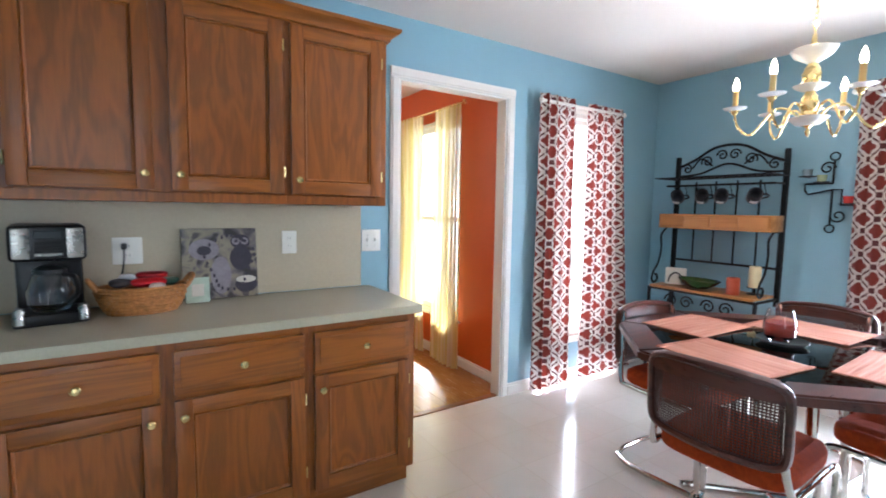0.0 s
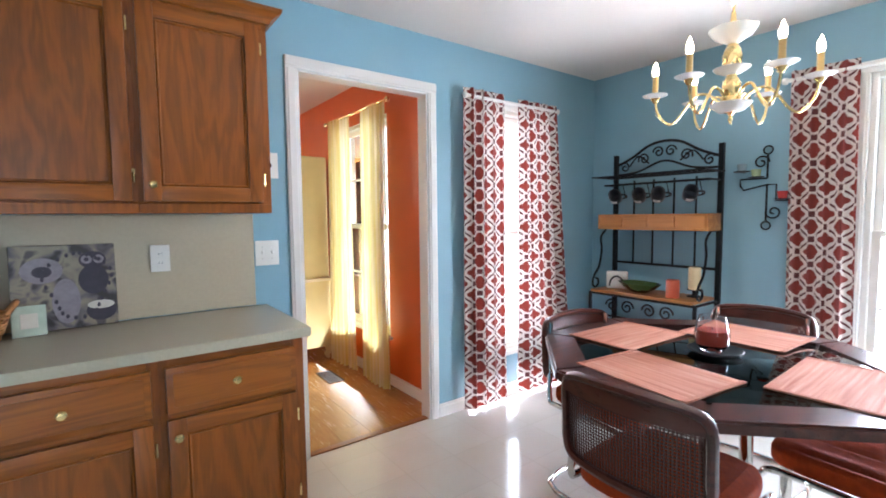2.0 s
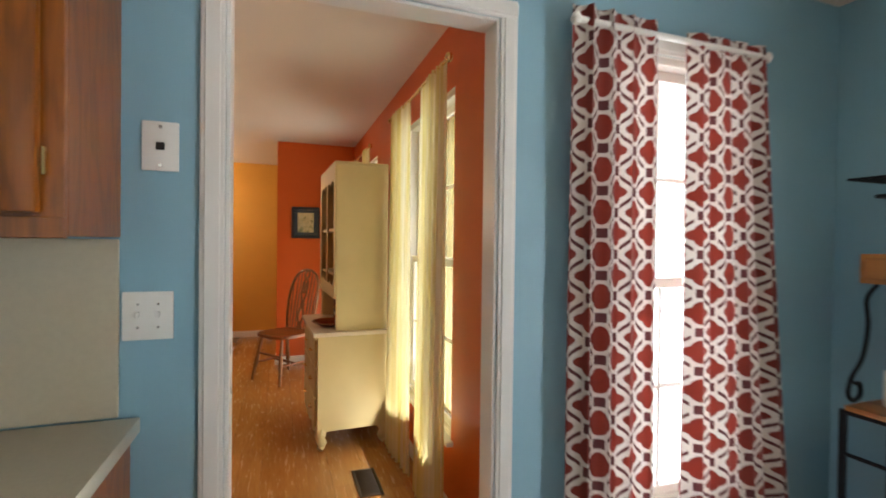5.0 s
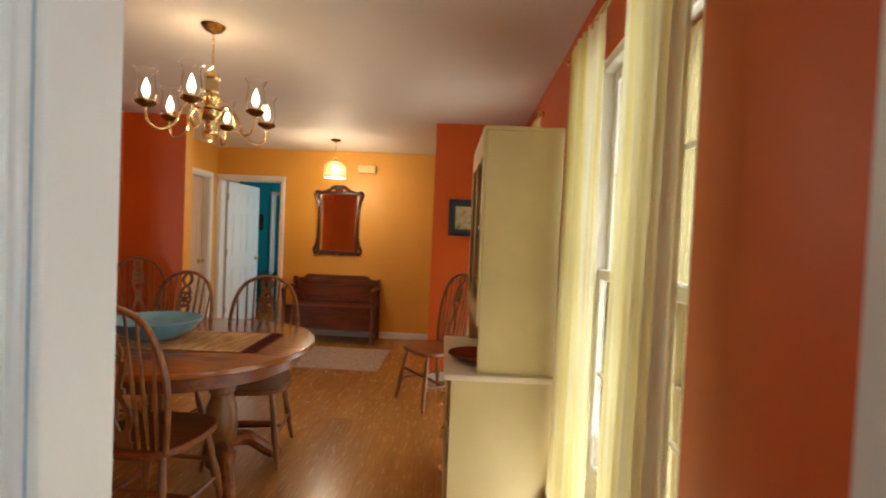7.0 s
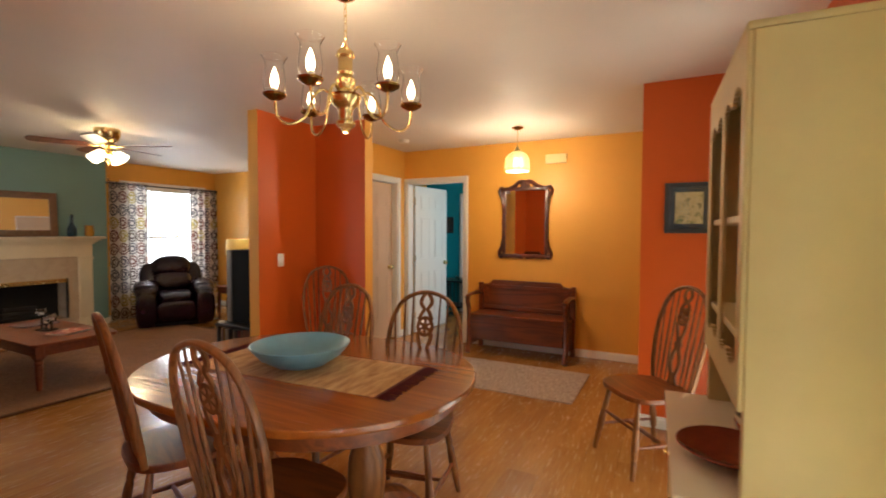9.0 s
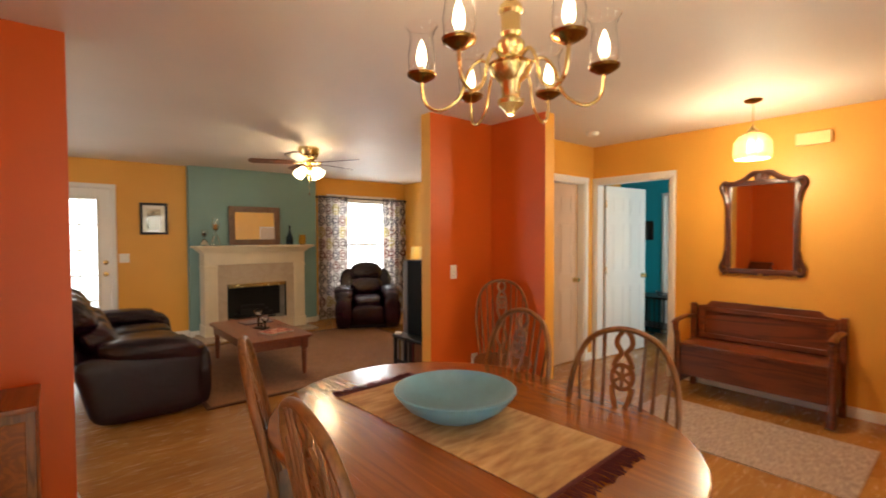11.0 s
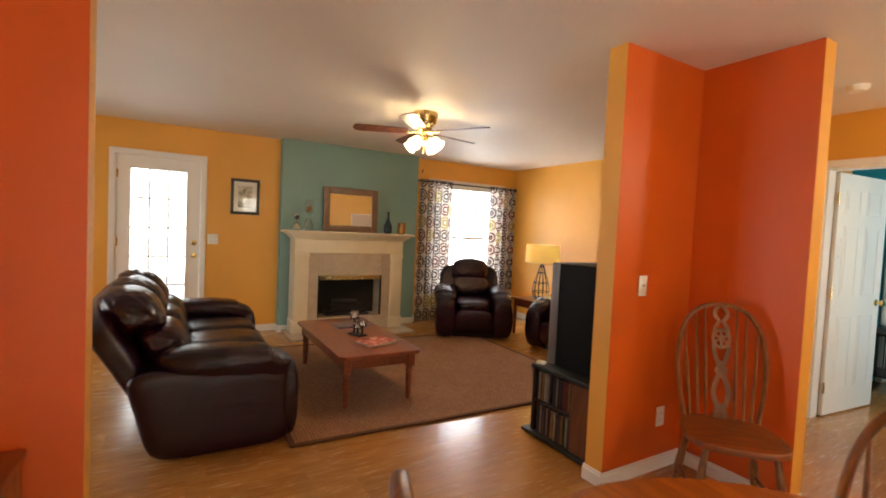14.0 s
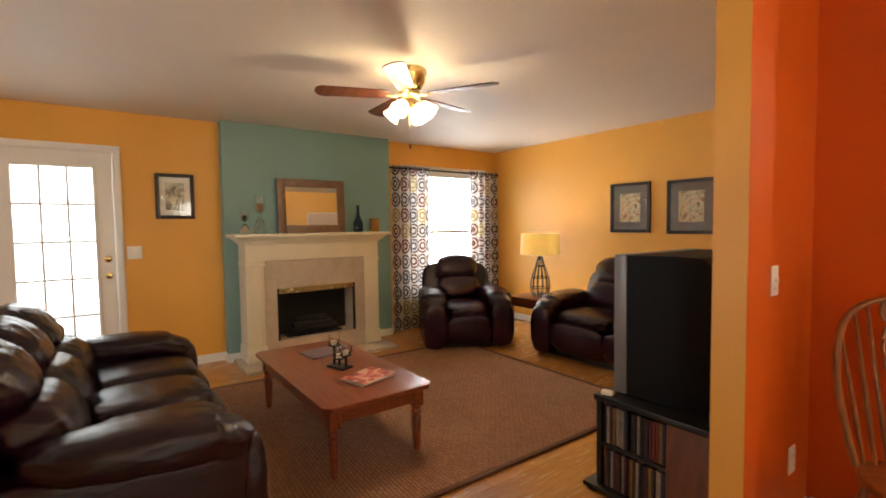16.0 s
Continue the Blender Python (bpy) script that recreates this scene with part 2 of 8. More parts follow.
WHITEP = plain("white_plastic", rgb("#E8E5DC"), 0.35, 0, 0.02, 10, 0)
GLASS = glass("clear_glass")
PANE = Nodes("window_pane_glass").done((1, 1, 1, 1), 0.0, Transmission_Weight=1.0, IOR=1.12)
BULB = glowing("lit_bulb", (1.0, 0.78, 0.45, 1), 30)


# ---- structure ----


def wall(name, axis, t0, t1, a0, a1, low, high, edge=None, openings=(), z0=0.0, z1=2.44, label="", cuts=()):
    """An upright wall, thick from t0 to t1 across the axis, from a0 to a1 along it, with holes (a0, a1, z0, z1). cuts: (place, low, high) changes the paint past a place."""
    edge = edge or high
    mats = []
    def slot(mt):
        if mt not in mats:
            mats.append(mt)
        return mats.index(mt)
    A = sorted({a0, a1, *(c[0] for c in cuts), *(v for o in openings for v in o[:2])})
    Z = sorted({z0, z1, *(v for o in openings for v in o[2:])})
    bm = bmesh.new()
    cache = {}
    def vert(a, t, z):
        key = (round(a, 5), round(t, 5), round(z, 5))
        if key not in cache:
            cache[key] = bm.verts.new((a, t, z) if axis == "y" else (t, a, z))
        return cache[key]
    def hole(i, j):
        if i < 0 or j < 0 or i >= len(A) - 1 or j >= len(Z) - 1:
            return True
        a, z = (A[i] + A[i + 1]) / 2, (Z[j] + Z[j + 1]) / 2
        return any(o[0] < a < o[1] and o[2] < z < o[3] for o in openings)
    def quad(c, mt):
        f = bm.faces.new([vert(*q) for q in c])
        f.material_index = slot(mt)
    for i in range(len(A) - 1):
        for j in range(len(Z) - 1):
            if hole(i, j):
                continue
            p, q, r, s = A[i], A[i + 1], Z[j], Z[j + 1]
            lo, hi = low, high
            for c in cuts:
                if p >= c[0] - 1e-6:
                    lo, hi = c[1], c[2]
            quad([(p, t0, r), (q, t0, r), (q, t0, s), (p, t0, s)], lo)
            quad([(p, t1, r), (q, t1, r), (q, t1, s), (p, t1, s)], hi)
            for di, dj, c in ((-1, 0, [(p, t0, r), (p, t1, r), (p, t1, s), (p, t0, s)]), (1, 0, [(q, t0, r), (q, t1, r), (q, t1, s), (q, t0, s)]),
                              (0, -1, [(p, t0, r), (q, t0, r), (q, t1, r), (p, t1, r)]), (0, 1, [(p, t0, s), (q, t0, s), (q, t1, s), (p, t1, s)])):
                if hole(i + di, j + dj):
                    quad(c, edge)
    ob = new(name, finish(bm, name, mats, smooth=False))
    return tagged(ob, label or "painted plasterboard wall", "wall", kind="structure")


KD = (0.865, 1.685, 0.0, 2.09)      # doorway from kitchen to dining room
KW = (2.07, 2.77, 0.33, 2.07)       # kitchen window, north
KE = (0.95, 1.76, 0.33, 2.07)       # kitchen window, east
DW = (4.21, 5.08, 0.38, 2.11)       # dining window
DW2 = (6.10, 6.90, 0.38, 2.11)      # dining window past the hutch
PD = (4.07, 4.89, 0.0, 2.06)        # glazed patio door
PD2 = (2.83, 3.66, 0.0, 2.06)       # door beside it
LW = (8.0, 9.32, 0.45, 2.10)        # living window
FD = (-1.995, -1.175, 0.0, 2.02)    # bedroom door off the foyer
FD2 = (8.08, 8.92, 0.0, 2.02)       # side door of the foyer
wall("wall_kitchen_north", "y", 3.5, 3.59, -2.16, 3.51, BLUE, ORANGE, TRIM, [KD, KW], label="blue kitchen wall, orange on its dining side", cuts=((1.92, BLUE, OUTSIDE),))
wall("wall_kitchen_east", "x", 3.39, 3.51, -7.0, 3.5, BLUE, OUTSIDE, TRIM, [KE], label="pale blue kitchen wall with window")
# unseen closing wall, set far back so less light bounces onto the cabinets
wall("wall_kitchen_south", "y", -7.12, -7.0, -2.16, 3.51, OUTSIDE, BLUE, TRIM, label="pale blue kitchen wall")
wall("wall_dining_east", "x", 1.80, 1.92, 3.59, 9.22, ORANGE, OUTSIDE, TRIM, [DW, DW2], label="burnt orange dining room wall with windows", cuts=((7.5, YELLOW, OUTSIDE),))
wall("wall_dining_stub", "y", 7.44, 7.56, 0.969, 1.80, ORANGE, YELLOW, YELLOW, label="burnt orange stub wall beside the foyer")
wall("wall_partition_south", "x", -2.16, -2.04, -7.0, 4.41, YELLOW, BLUE, YELLOW, label="orange stub wall between dining and living room", cuts=((3.56, YELLOW, ORANGE),))
wall("wall_partition_north", "x", -2.16, -2.04, 6.70, 9.58, YELLOW, ORANGE, YELLOW, [FD2], label="orange and yellow wall between living room and foyer", cuts=((7.47, YELLOW, YELLOW),))
wall("wall_partition_arm", "y", 7.41, 7.53, -2.04, -1.43, ORANGE, YELLOW, YELLOW, label="burnt orange wall arm beside the foyer")
wall("wall_foyer_north", "y", 9.10, 9.22, -2.04, 1.80, YELLOW, TURQ, TRIM, [FD], label="yellow foyer wall with bedroom door")
wall("wall_living_north", "y", 9.58, 9.70, -6.62, -2.04, YELLOW, YELLOW, label="yellow living room wall")
wall("wall_living_west", "x", -6.62, -6.50, 1.9, 9.58, OUTSIDE, YELLOW, TRIM, [PD, PD2, LW], label="yellow living room wall with doors and window")
# the opening is made up and out of view, it lets the fill in
wall("wall_living_south", "y", 1.9, 2.02, -6.5, -2.16, OUTSIDE, YELLOW, TRIM, [(-5.2, -3.6, 0.4, 2.1)], label="yellow living room wall with an added, unseen opening")
# chimney breast
bm = box(-6.50, -6.36, 5.78, 7.68, 0, 2.438)
solid("wall_chimney_breast", bm, TEAL, "sea green chimney breast wall", "wall", kind="structure", smooth=False)
# bedroom behind the foyer door
wall("wall_bedroom_north", "y", 11.1, 11.22, -4.0, 1.9, TURQ, TURQ, TRIM, [(-2.11, -1.88, 0, 1.99)], label="turquoise bedroom wall with a closet opening")
wall("wall_closet_back", "y", 12.2, 12.32, -4.0, 1.9, TURQ, TURQ, label="turquoise closet wall")
wall("wall_closet_side", "x", -1.86, -1.74, 11.22, 12.2, TRIM, TRIM, label="white closet side wall")
wall("wall_bedroom_west", "x", -4.12, -4.0, 9.7, 11.22, OUTSIDE, TURQ, TRIM, label="turquoise bedroom wall")
# opening out of view, added so the fill lamp reaches the open door
wall("wall_bedroom_east", "x", -0.10, 0.02, 9.22, 11.1, TURQ, TURQ, TRIM, [(9.7, 10.7, 0.7, 2.1)], label="turquoise bedroom wall with an unseen opening for the fill lamp")


def plate(name, x0, x1, y0, y1, z0, z1, material, label, category):
    return solid(name, box(x0, x1, y0, y1, z0, z1), material, label, category, kind="structure", smooth=False)


plate("ceiling_kitchen", -2.16, 3.51, -7.12, 3.56, 2.44, 2.56, CEIL, "white textured kitchen ceiling", "ceiling")
plate("ceiling_dining", -2.1, 1.92, 3.56, 9.22, 2.44, 2.56, CEIL, "white textured dining room ceiling", "ceiling")
plate("ceiling_living", -6.62, -2.1, 1.9, 9.7, 2.44, 2.56, CEIL, "white textured living room ceiling", "ceiling")
plate("ceiling_bedroom", -2.1, 1.92, 9.22, 12.32, 2.44, 2.56, CEIL, "white bedroom ceiling", "ceiling")
plate("ceiling_bedroom_west", -4.12, -2.1, 9.7, 12.32, 2.44, 2.56, CEIL, "white bedroom ceiling", "ceiling")

# ---- ground, floors, trim, doors and windows ----
GRASS = plain("lawn", rgb("#5E7A3C"), 0.9, 0, 0.4, 3, 0.3)
bm = bmesh.new()
bmesh.ops.create_grid(bm, x_segments=2, y_segments=2, size=600)
solid("ground", bm, GRASS, "sunlit green lawn around the house", "ground", pose(0, 0, -0.35), kind="structure", smooth=False)


def vinyl():
    k = Nodes("white_sheet_vinyl")
    v = k.coords()
    br = k.n("ShaderNodeTexBrick", Scale=1.0)
    br.offset = 0.0
    br.inputs["Brick Width"].default_value = 0.305
    br.inputs["Row Height"].default_value = 0.305
    br.inputs["Mortar Size"].default_value = 0.004
    br.inputs["Mortar Smooth"].default_value = 0.6
    br.inputs["Color1"].default_value = rgb("#E3DED4")
    br.inputs["Color2"].default_value = rgb("#DED8CD")
    br.inputs["Mortar"].default_value = rgb("#D6CFC2")
    k.l(v, br.inputs["Vector"])
    dirt = k.noise(v, 2.2, 5)
    col = k.mix(0.25, br.outputs["Color"], k.ramp(dirt, [(0.35, rgb("#CFC6B6")), (0.65, rgb("#E8E4DC"))]))
    fine = k.noise(v, 60, 4)
    k.bump(k.math("ADD", fine, k.math("MULTIPLY", br.outputs["Fac"], -0.6)), 0.08, 0.003)
    return k.done(col, k.math("MULTIPLY_ADD", k.noise(v, 9, 4), 0.12, 0.10), Coat_Weight=0.3, Coat_Roughness=0.08)


def laminate():
    k = Nodes("strip_laminate_floor")
    v = k.coords((1, 0.1, 1), shuffle=True)
    info = k.n("ShaderNodeObjectInfo")
    strip = k.n("ShaderNodeTexBrick", Scale=1.0)
    strip.offset = 0.37
    strip.inputs["Brick Width"].default_value = 0.52
    strip.inputs["Row Height"].default_value = 0.0633
    strip.inputs["Mortar Size"].default_value = 0.0008
    strip.inputs["Color1"].default_value = rgb("#BE8443")
    strip.inputs["Color2"].default_value = rgb("#AE7739")
    strip.inputs["Mortar"].default_value = rgb("#94682F")
    k.l(k.coords((1, 1, 1), rot=(0, 0, math.pi / 2)), strip.inputs["Vector"])
    g = k.noise(v, 70, 5, 0.65)
    w = k.noise(v, 9, 3, 0.5, 1.0)
    col = k.mix(0.45, strip.outputs["Color"], k.ramp(g, [(0.3, rgb("#8E5A28")), (0.7, rgb("#D09E5E"))]))
    col = k.mix(0.22, col, k.ramp(w, [(0.3, rgb("#94602C")), (0.7, rgb("#CE9A58"))]))
    tint = k.ramp(info.outputs["Random"], [(0, rgb("#D9D2C6")), (1, rgb("#FFFFFF"))])
    col = k.mix(0.6, col, tint, "MULTIPLY")
    k.bump(g, 0.02, 0.001)
    return k.done(col, k.math("MULTIPLY_ADD", g, 0.12, 0.2), Coat_Weight=0.4, Coat_Roughness=0.14)


VINYL, LAMINATE = vinyl(), laminate()
plate("floor_kitchen", -2.16, 3.51, -7.12, 3.535, -0.15, 0.0, VINYL, "glossy white sheet vinyl kitchen floor", "floor")
wood_floor = plate("floor_wood", -6.62, 1.92, 1.9, 12.32, -0.15, -0.011, plain("floor_underlay", rgb("#5A3C1E"), 0.7), "honey-coloured strip laminate floor", "floor")
wood_floor.data.materials[0] = LAMINATE
wood_floor.location.z = -0.001
# bring the underlay out from beneath the kitchen
bm = bmesh.new()
for x0, x1, y0, y1 in ((-6.62, -2.161, 1.9, 12.32), (-2.161, 1.92, 3.536, 12.32)):
    box(x0, x1, y0, y1, -0.15, -0.011, bm=bm)
old = wood_floor.data
wood_floor.data = finish(bm, "floor_wood", LAMINATE, smooth=False)

plate("threshold_strip", KD[0], KD[1], 3.515, 3.56, 0.001, 0.008, OAK_H, "oak threshold strip", "threshold")


def casing(name, axis, face, out, o, width=0.062, thick=0.018, sill=False, label="white painted door casing"):
    """Moulded trim round an opening o on a wall's face; out: +1 or -1, the way the face looks."""
    ob = thing(name, label, "trim", kind="structure")
    a0, a1, z0, z1 = o
    def bar(p0, p1, q0, q1):
        bm = bmesh.new()
        for inset, t in ((0.0, thick * 0.7), (width * 0.18, thick)):
            u = (p0 + (inset if p1 - p0 < width * 1.5 else 0), p1 - (inset if p1 - p0 < width * 1.5 else 0))
            w = (q0 + (inset if q1 - q0 < width * 1.5 else 0), q1 - (inset if q1 - q0 < width * 1.5 else 0))
            lo, hi = sorted((face, face + out * t))
            if axis == "y":
                box(u[0], u[1], lo, hi, w[0], w[1], 0.003, 1, bm)
            else:
                box(lo, hi, u[0], u[1], w[0], w[1], 0.003, 1, bm)
        return bm
    part("side_casing", bar(a0 - width, a0, max(z0, 0.0) - (width if sill else 0), z1), TRIM, ob)
    part("side_casing", bar(a1, a1 + width, max(z0, 0.0) - (width if sill else 0), z1), TRIM, ob)
    part("head_casing", bar(a0 - width, a1 + width, z1, z1 + width), TRIM, ob)
    if sill:
        lo, hi = sorted((face, face + out * 0.045))
        bm = box(a0 - width - 0.02, a1 + width + 0.02, lo, hi, z0 - 0.02, z0 + 0.012, 0.004) if axis == "y" else box(lo, hi, a0 - width - 0.02, a1 + width + 0.02, z0 - 0.02, z0 + 0.012, 0.004)
        part("window_sill", bm, TRIM, ob)
    return ob


casing("door_casing_kitchen", "y", 3.5, -1, KD)
casing("door_casing_dining", "y", 3.59, 1, KD, thick=0.012)
casing("window_casing_kitchen", "y", 3.5, -1, KW, sill=True, label="white painted window casing")
casing("window_casing_kitchen_east", "x", 3.39, -1, KE, sill=True, label="white painted window casing")
for nm, o in (("window_stool_dining", DW), ("window_stool_dining_far", DW2)):
    solid(nm, box(1.765, 1.86, o[0] - 0.03, o[1] + 0.03, o[2] - 0.018, o[2] + 0.006, 0.004), TRIM, "white painted window stool", "window sill", kind="structure")
casing("window_casing_living", "x", -6.50, 1, LW, sill=True, label="white painted window casing")
casing("door_casing_patio", "x", -6.50, 1, PD)
casing("door_casing_side", "x", -6.50, 1, PD2)
casing("door_casing_bedroom", "y", 9.10, -1, FD)
casing("door_casing_foyer", "x", -2.04, 1, FD2)
casing("door_casing_closet", "y", 11.1, -1, (-2.11, -1.88, 0, 1.99), width=0.05)


def jamb_lining(name, axis, lo, hi, o):
    ob = thing(name, "white painted door lining", "trim", kind="structure")
    a0, a1, z0, z1 = o
    for p, q, r, s in ((a0, a0 + 0.012, 0, z1), (a1 - 0.012, a1, 0, z1), (a0 + 0.012, a1 - 0.012, z1 - 0.012, z1)):
        part("lining_board", box(p, q, lo - 0.002, hi + 0.002, r, s, 0.002) if axis == "y" else box(lo - 0.002, hi + 0.002, p, q, r, s, 0.002), TRIM, ob)


jamb_lining("door_lining_kitchen", "y", 3.5, 3.59, KD)
jamb_lining("door_lining_foyer", "x", -2.16, -2.04, FD2)
jamb_lining("door_lining_bedroom", "y", 9.10, 9.22, FD)


def sash_window(name, axis, mid, o, cols=2, rows=2, label="white double-hung window with bright panes"):
    """Two sashes with glazing bars in an opening."""
    ob = thing(name, label, "window", kind="structure")
    a0, a1, z0, z1 = o
    zm = (z0 + z1) / 2
    def slat(p, q, r, s, off, t=0.03):
        lo, hi = mid + off - t / 2, mid + off + t / 2
        return box(p, q, lo, hi, r, s, 0.003) if axis == "y" else box(lo, hi, p, q, r, s, 0.003)
    part("window_frame", merge(merge(merge(slat(a0, a0 + 0.03, z0, z1, 0, 0.1), slat(a1 - 0.03, a1, z0, z1, 0, 0.1)), slat(a0 + 0.03, a1 - 0.03, z1 - 0.03, z1, 0, 0.1)), slat(a0 + 0.03, a1 - 0.03, z0, z0 + 0.03, 0, 0.1)), TRIM, ob)
    for k, (r, s, off) in enumerate(((z0 + 0.03, zm + 0.02, -0.016), (zm - 0.02, z1 - 0.03, 0.016))):
        p, q = a0 + 0.03, a1 - 0.03
        bm = slat(p, p + 0.04, r, s, off)
        merge(bm, slat(q - 0.04, q, r, s, off))
        merge(bm, slat(p + 0.04, q - 0.04, r, r + 0.04, off))
        merge(bm, slat(p + 0.04, q - 0.04, s - 0.04, s, off))
        sash = part("sash", bm, TRIM, ob)
        for c in range(1, cols):
            x = p + (q - p) * c / cols
            part("glazing_bar", slat(x - 0.009, x + 0.009, r + 0.04, s - 0.04, off, 0.018), TRIM, sash)
        for c in range(1, rows):
            z = r + (s - r) * c / rows
            part("glazing_bar", slat(p + 0.04, q - 0.04, z - 0.009, z + 0.009, off, 0.016), TRIM, sash)
        pane = part("pane", slat(p + 0.03, q - 0.03, r + 0.03, s - 0.03, off, 0.004), PANE, sash)
        pane.visible_shadow = False
    return ob


sash_window("window_1", "y", 3.56, KW)
sash_window("window_2", "x", 3.45, KE)
sash_window("window_3", "x", 1.86, DW)
sash_window("window_4", "x", 1.86, DW2)
sash_window("window_5", "x", -6.56, LW, 3, 2)


def knob_door(bm_parent, x, y, z, side, mat=None):
    """Round knob on a stem; side: direction (x, y)."""
    q = Vector((side[0], side[1], 0)).to_track_quat("Z", "Y").to_matrix().to_4x4()
    bm = lathe([(0, 0), (0.03, 0), (0.03, 0.006), (0.012, 0.01), (0.011, 0.03), (0.024, 0.036), (0.029, 0.05), (0.024, 0.062), (0, 0.066)], 16, m=Matrix.Translation((x, y, z)) @ q)
    return part("door_knob", bm, mat or BRASS, bm_parent, "round brass knob")


# glazed patio door: fifteen lights
pd = thing("door_patio", "white glazed patio door with fifteen small panes", "door", kind="structure")
a0, a1 = PD[0] + 0.002, PD[1] - 0.002
g0, g1, gz0, gz1 = 4.20, 4.75, 0.28, 1.92
bm = box(-6.545, -6.505, a0, g0, 0.003, 2.058, 0.003)
box(-6.545, -6.505, g1, a1, 0.003, 2.058, 0.003, 1, bm)
box(-6.545, -6.505, g0, g1, 0.003, gz0, 0.003, 1, bm)
box(-6.545, -6.505, g0, g1, gz1, 2.058, 0.003, 1, bm)
part("door_leaf", bm, TRIM, pd)
bm = bmesh.new()
for p, q, r, s in ((g0 - 0.02, g0 + 0.006, gz0 - 0.02, gz1 + 0.02), (g1 - 0.006, g1 + 0.02, gz0 - 0.02, gz1 + 0.02), (g0 + 0.006, g1 - 0.006, gz0 - 0.02, gz0 + 0.006), (g0 + 0.006, g1 - 0.006, gz1 - 0.006, gz1 + 0.02)):
    box(-6.505, -6.494, p, q, r, s, 0.003, 1, bm)
part("glazing_bead", bm, TRIM, pd)
for i in range(1, 3):
    y = g0 + (g1 - g0) * i / 3
    part("glazing_bar", box(-6.512, -6.496, y - 0.009, y + 0.009, gz0, gz1, 0.002), TRIM, pd)
for i in range(1, 5):
    z = gz0 + (gz1 - gz0) * i / 5
    part("glazing_bar", box(-6.511, -6.497, g0, g1, z - 0.009, z + 0.009, 0.002), TRIM, pd)
for i in range(3):
    for j in range(5):
        y0, z0 = g0 + (g1 - g0) * i / 3, gz0 + (gz1 - gz0) * j / 5
        pn = part("pane", box(-6.522, -6.518, y0 + 0.007, y0 + (g1 - g0) / 3 - 0.007, z0 + 0.007, z0 + (gz1 - gz0) / 5 - 0.007), PANE, pd, smooth=False)
        pn.visible_shadow = False
knob_door(pd, -6.505, 4.83, 0.95, (1, 0))
part("deadbolt", lathe([(0, 0), (0.03, 0), (0.03, 0.008), (0.018, 0.014), (0, 0.016)], 16, m=Matrix.Translation((-6.505, 4.83, 1.10)) @ pose(0, 0, 0, 0, 90, 0)), BRASS, pd)
for z in (0.25, 1.05, 1.8):
    part("hinge", box(-6.506, -6.498, PD[0] + 0.004, PD[0] + 0.022, z, z + 0.09, 0.002), BRASS, pd)


def panel_door(name, w, label, m, coat=None):
    """Six-panel moulded door leaf, hinged at its origin, along +x, 35 mm thick."""
    coat = coat or TRIM
    ob = thing(name, label, "door", m, kind="structure")
    bm = box(0, w, -0.016, 0.016, 0.012, 2.005, 0.002)
    part("door_leaf", bm, coat, ob)
    st = 0.11
    cw = (w - 3 * st) / 2
    for side in (1, -1):
        for c in range(2):
            x0 = st + c * (cw + st)
            for z0, z1 in ((0.22, 0.83), (1.0, 1.58), (1.68, 1.88)):
                bm = bmesh.new()
                y0, y1 = sorted((side * 0.0155, side * 0.019))
                box(x0 + 0.035, x0 + cw - 0.035, y0, y1, z0 + 0.035, z1 - 0.035, 0.003, 1, bm)
                for p, q, r, s in ((x0, x0 + 0.012, z0, z1), (x0 + cw - 0.012, x0 + cw, z0, z1), (x0 + 0.012, x0 + cw - 0.012, z0, z0 + 0.012), (x0 + 0.012, x0 + cw - 0.012, z1 - 0.012, z1)):
                    box(p, q, y0, y1, r, s, 0.0015, 1, bm)
                part("panel", bm, coat, ob)
        knob_door(ob, w - 0.065, side * 0.016, 0.93, (0, side))
    for z in (0.2, 0.98, 1.75):
        part("hinge", lathe([(0, z), (0.008, z), (0.008, z + 0.09), (0, z + 0.09)], 8, m=Matrix.Translation((-0.004, -0.016, 0))), BRASS, ob)
    return ob


panel_door("door_bedroom", 0.80, "white six-panel bedroom door standing open", pose(-1.972, 9.24, 0, 0, 0, 85))
# leaf added to fill the opening, its tan stands in for the view inside
panel_door("door_foyer_side", 0.815, "tan six-panel leaf added to close the foyer side opening", pose(-2.135, 8.092, 0, 0, 0, 90), BEIGE)
panel_door("door_side", 0.80, "white six-panel door, closed", pose(-6.53, 2.845, 0, 0, 0, 90))


def baseboard(name, axis, face, out, runs, h=0.085):
    ob = thing(name, "white painted baseboard with moulded top", "baseboard", kind="structure")
    for a0, a1 in runs:
        bm = bmesh.new()
        for t, z in ((0.014, h - 0.018), (0.008, h)):
            lo, hi = sorted((face, face + out * t))
            if axis == "y":
                box(a0, a1, lo, hi, 0.0, z, 0.002, 1, bm)
            else:
                box(lo, hi, a0, a1, 0.0, z, 0.002, 1, bm)
        part("baseboard", bm, TRIM, ob)


baseboard("baseboard_kitchen_north", "y", 3.5, -1, [(1.748, 3.375)])
baseboard("baseboard_kitchen_east", "x", 3.39, -1, [(-7.0, 3.486)])
baseboard("baseboard_dining_south", "y", 3.59, 1, [(-2.025, 0.80)])
baseboard("baseboard_dining_east", "x", 1.80, -1, [(3.61, 7.43), (7.575, 9.09)])
baseboard("baseboard_stub", "y", 7.44, -1, [(0.97, 1.785)])
baseboard("baseboard_stub_end", "x", 0.969, -1, [(7.43, 7.57)])
baseboard("baseboard_partition_south", "x", -2.04, 1, [(3.61, 4.42)])
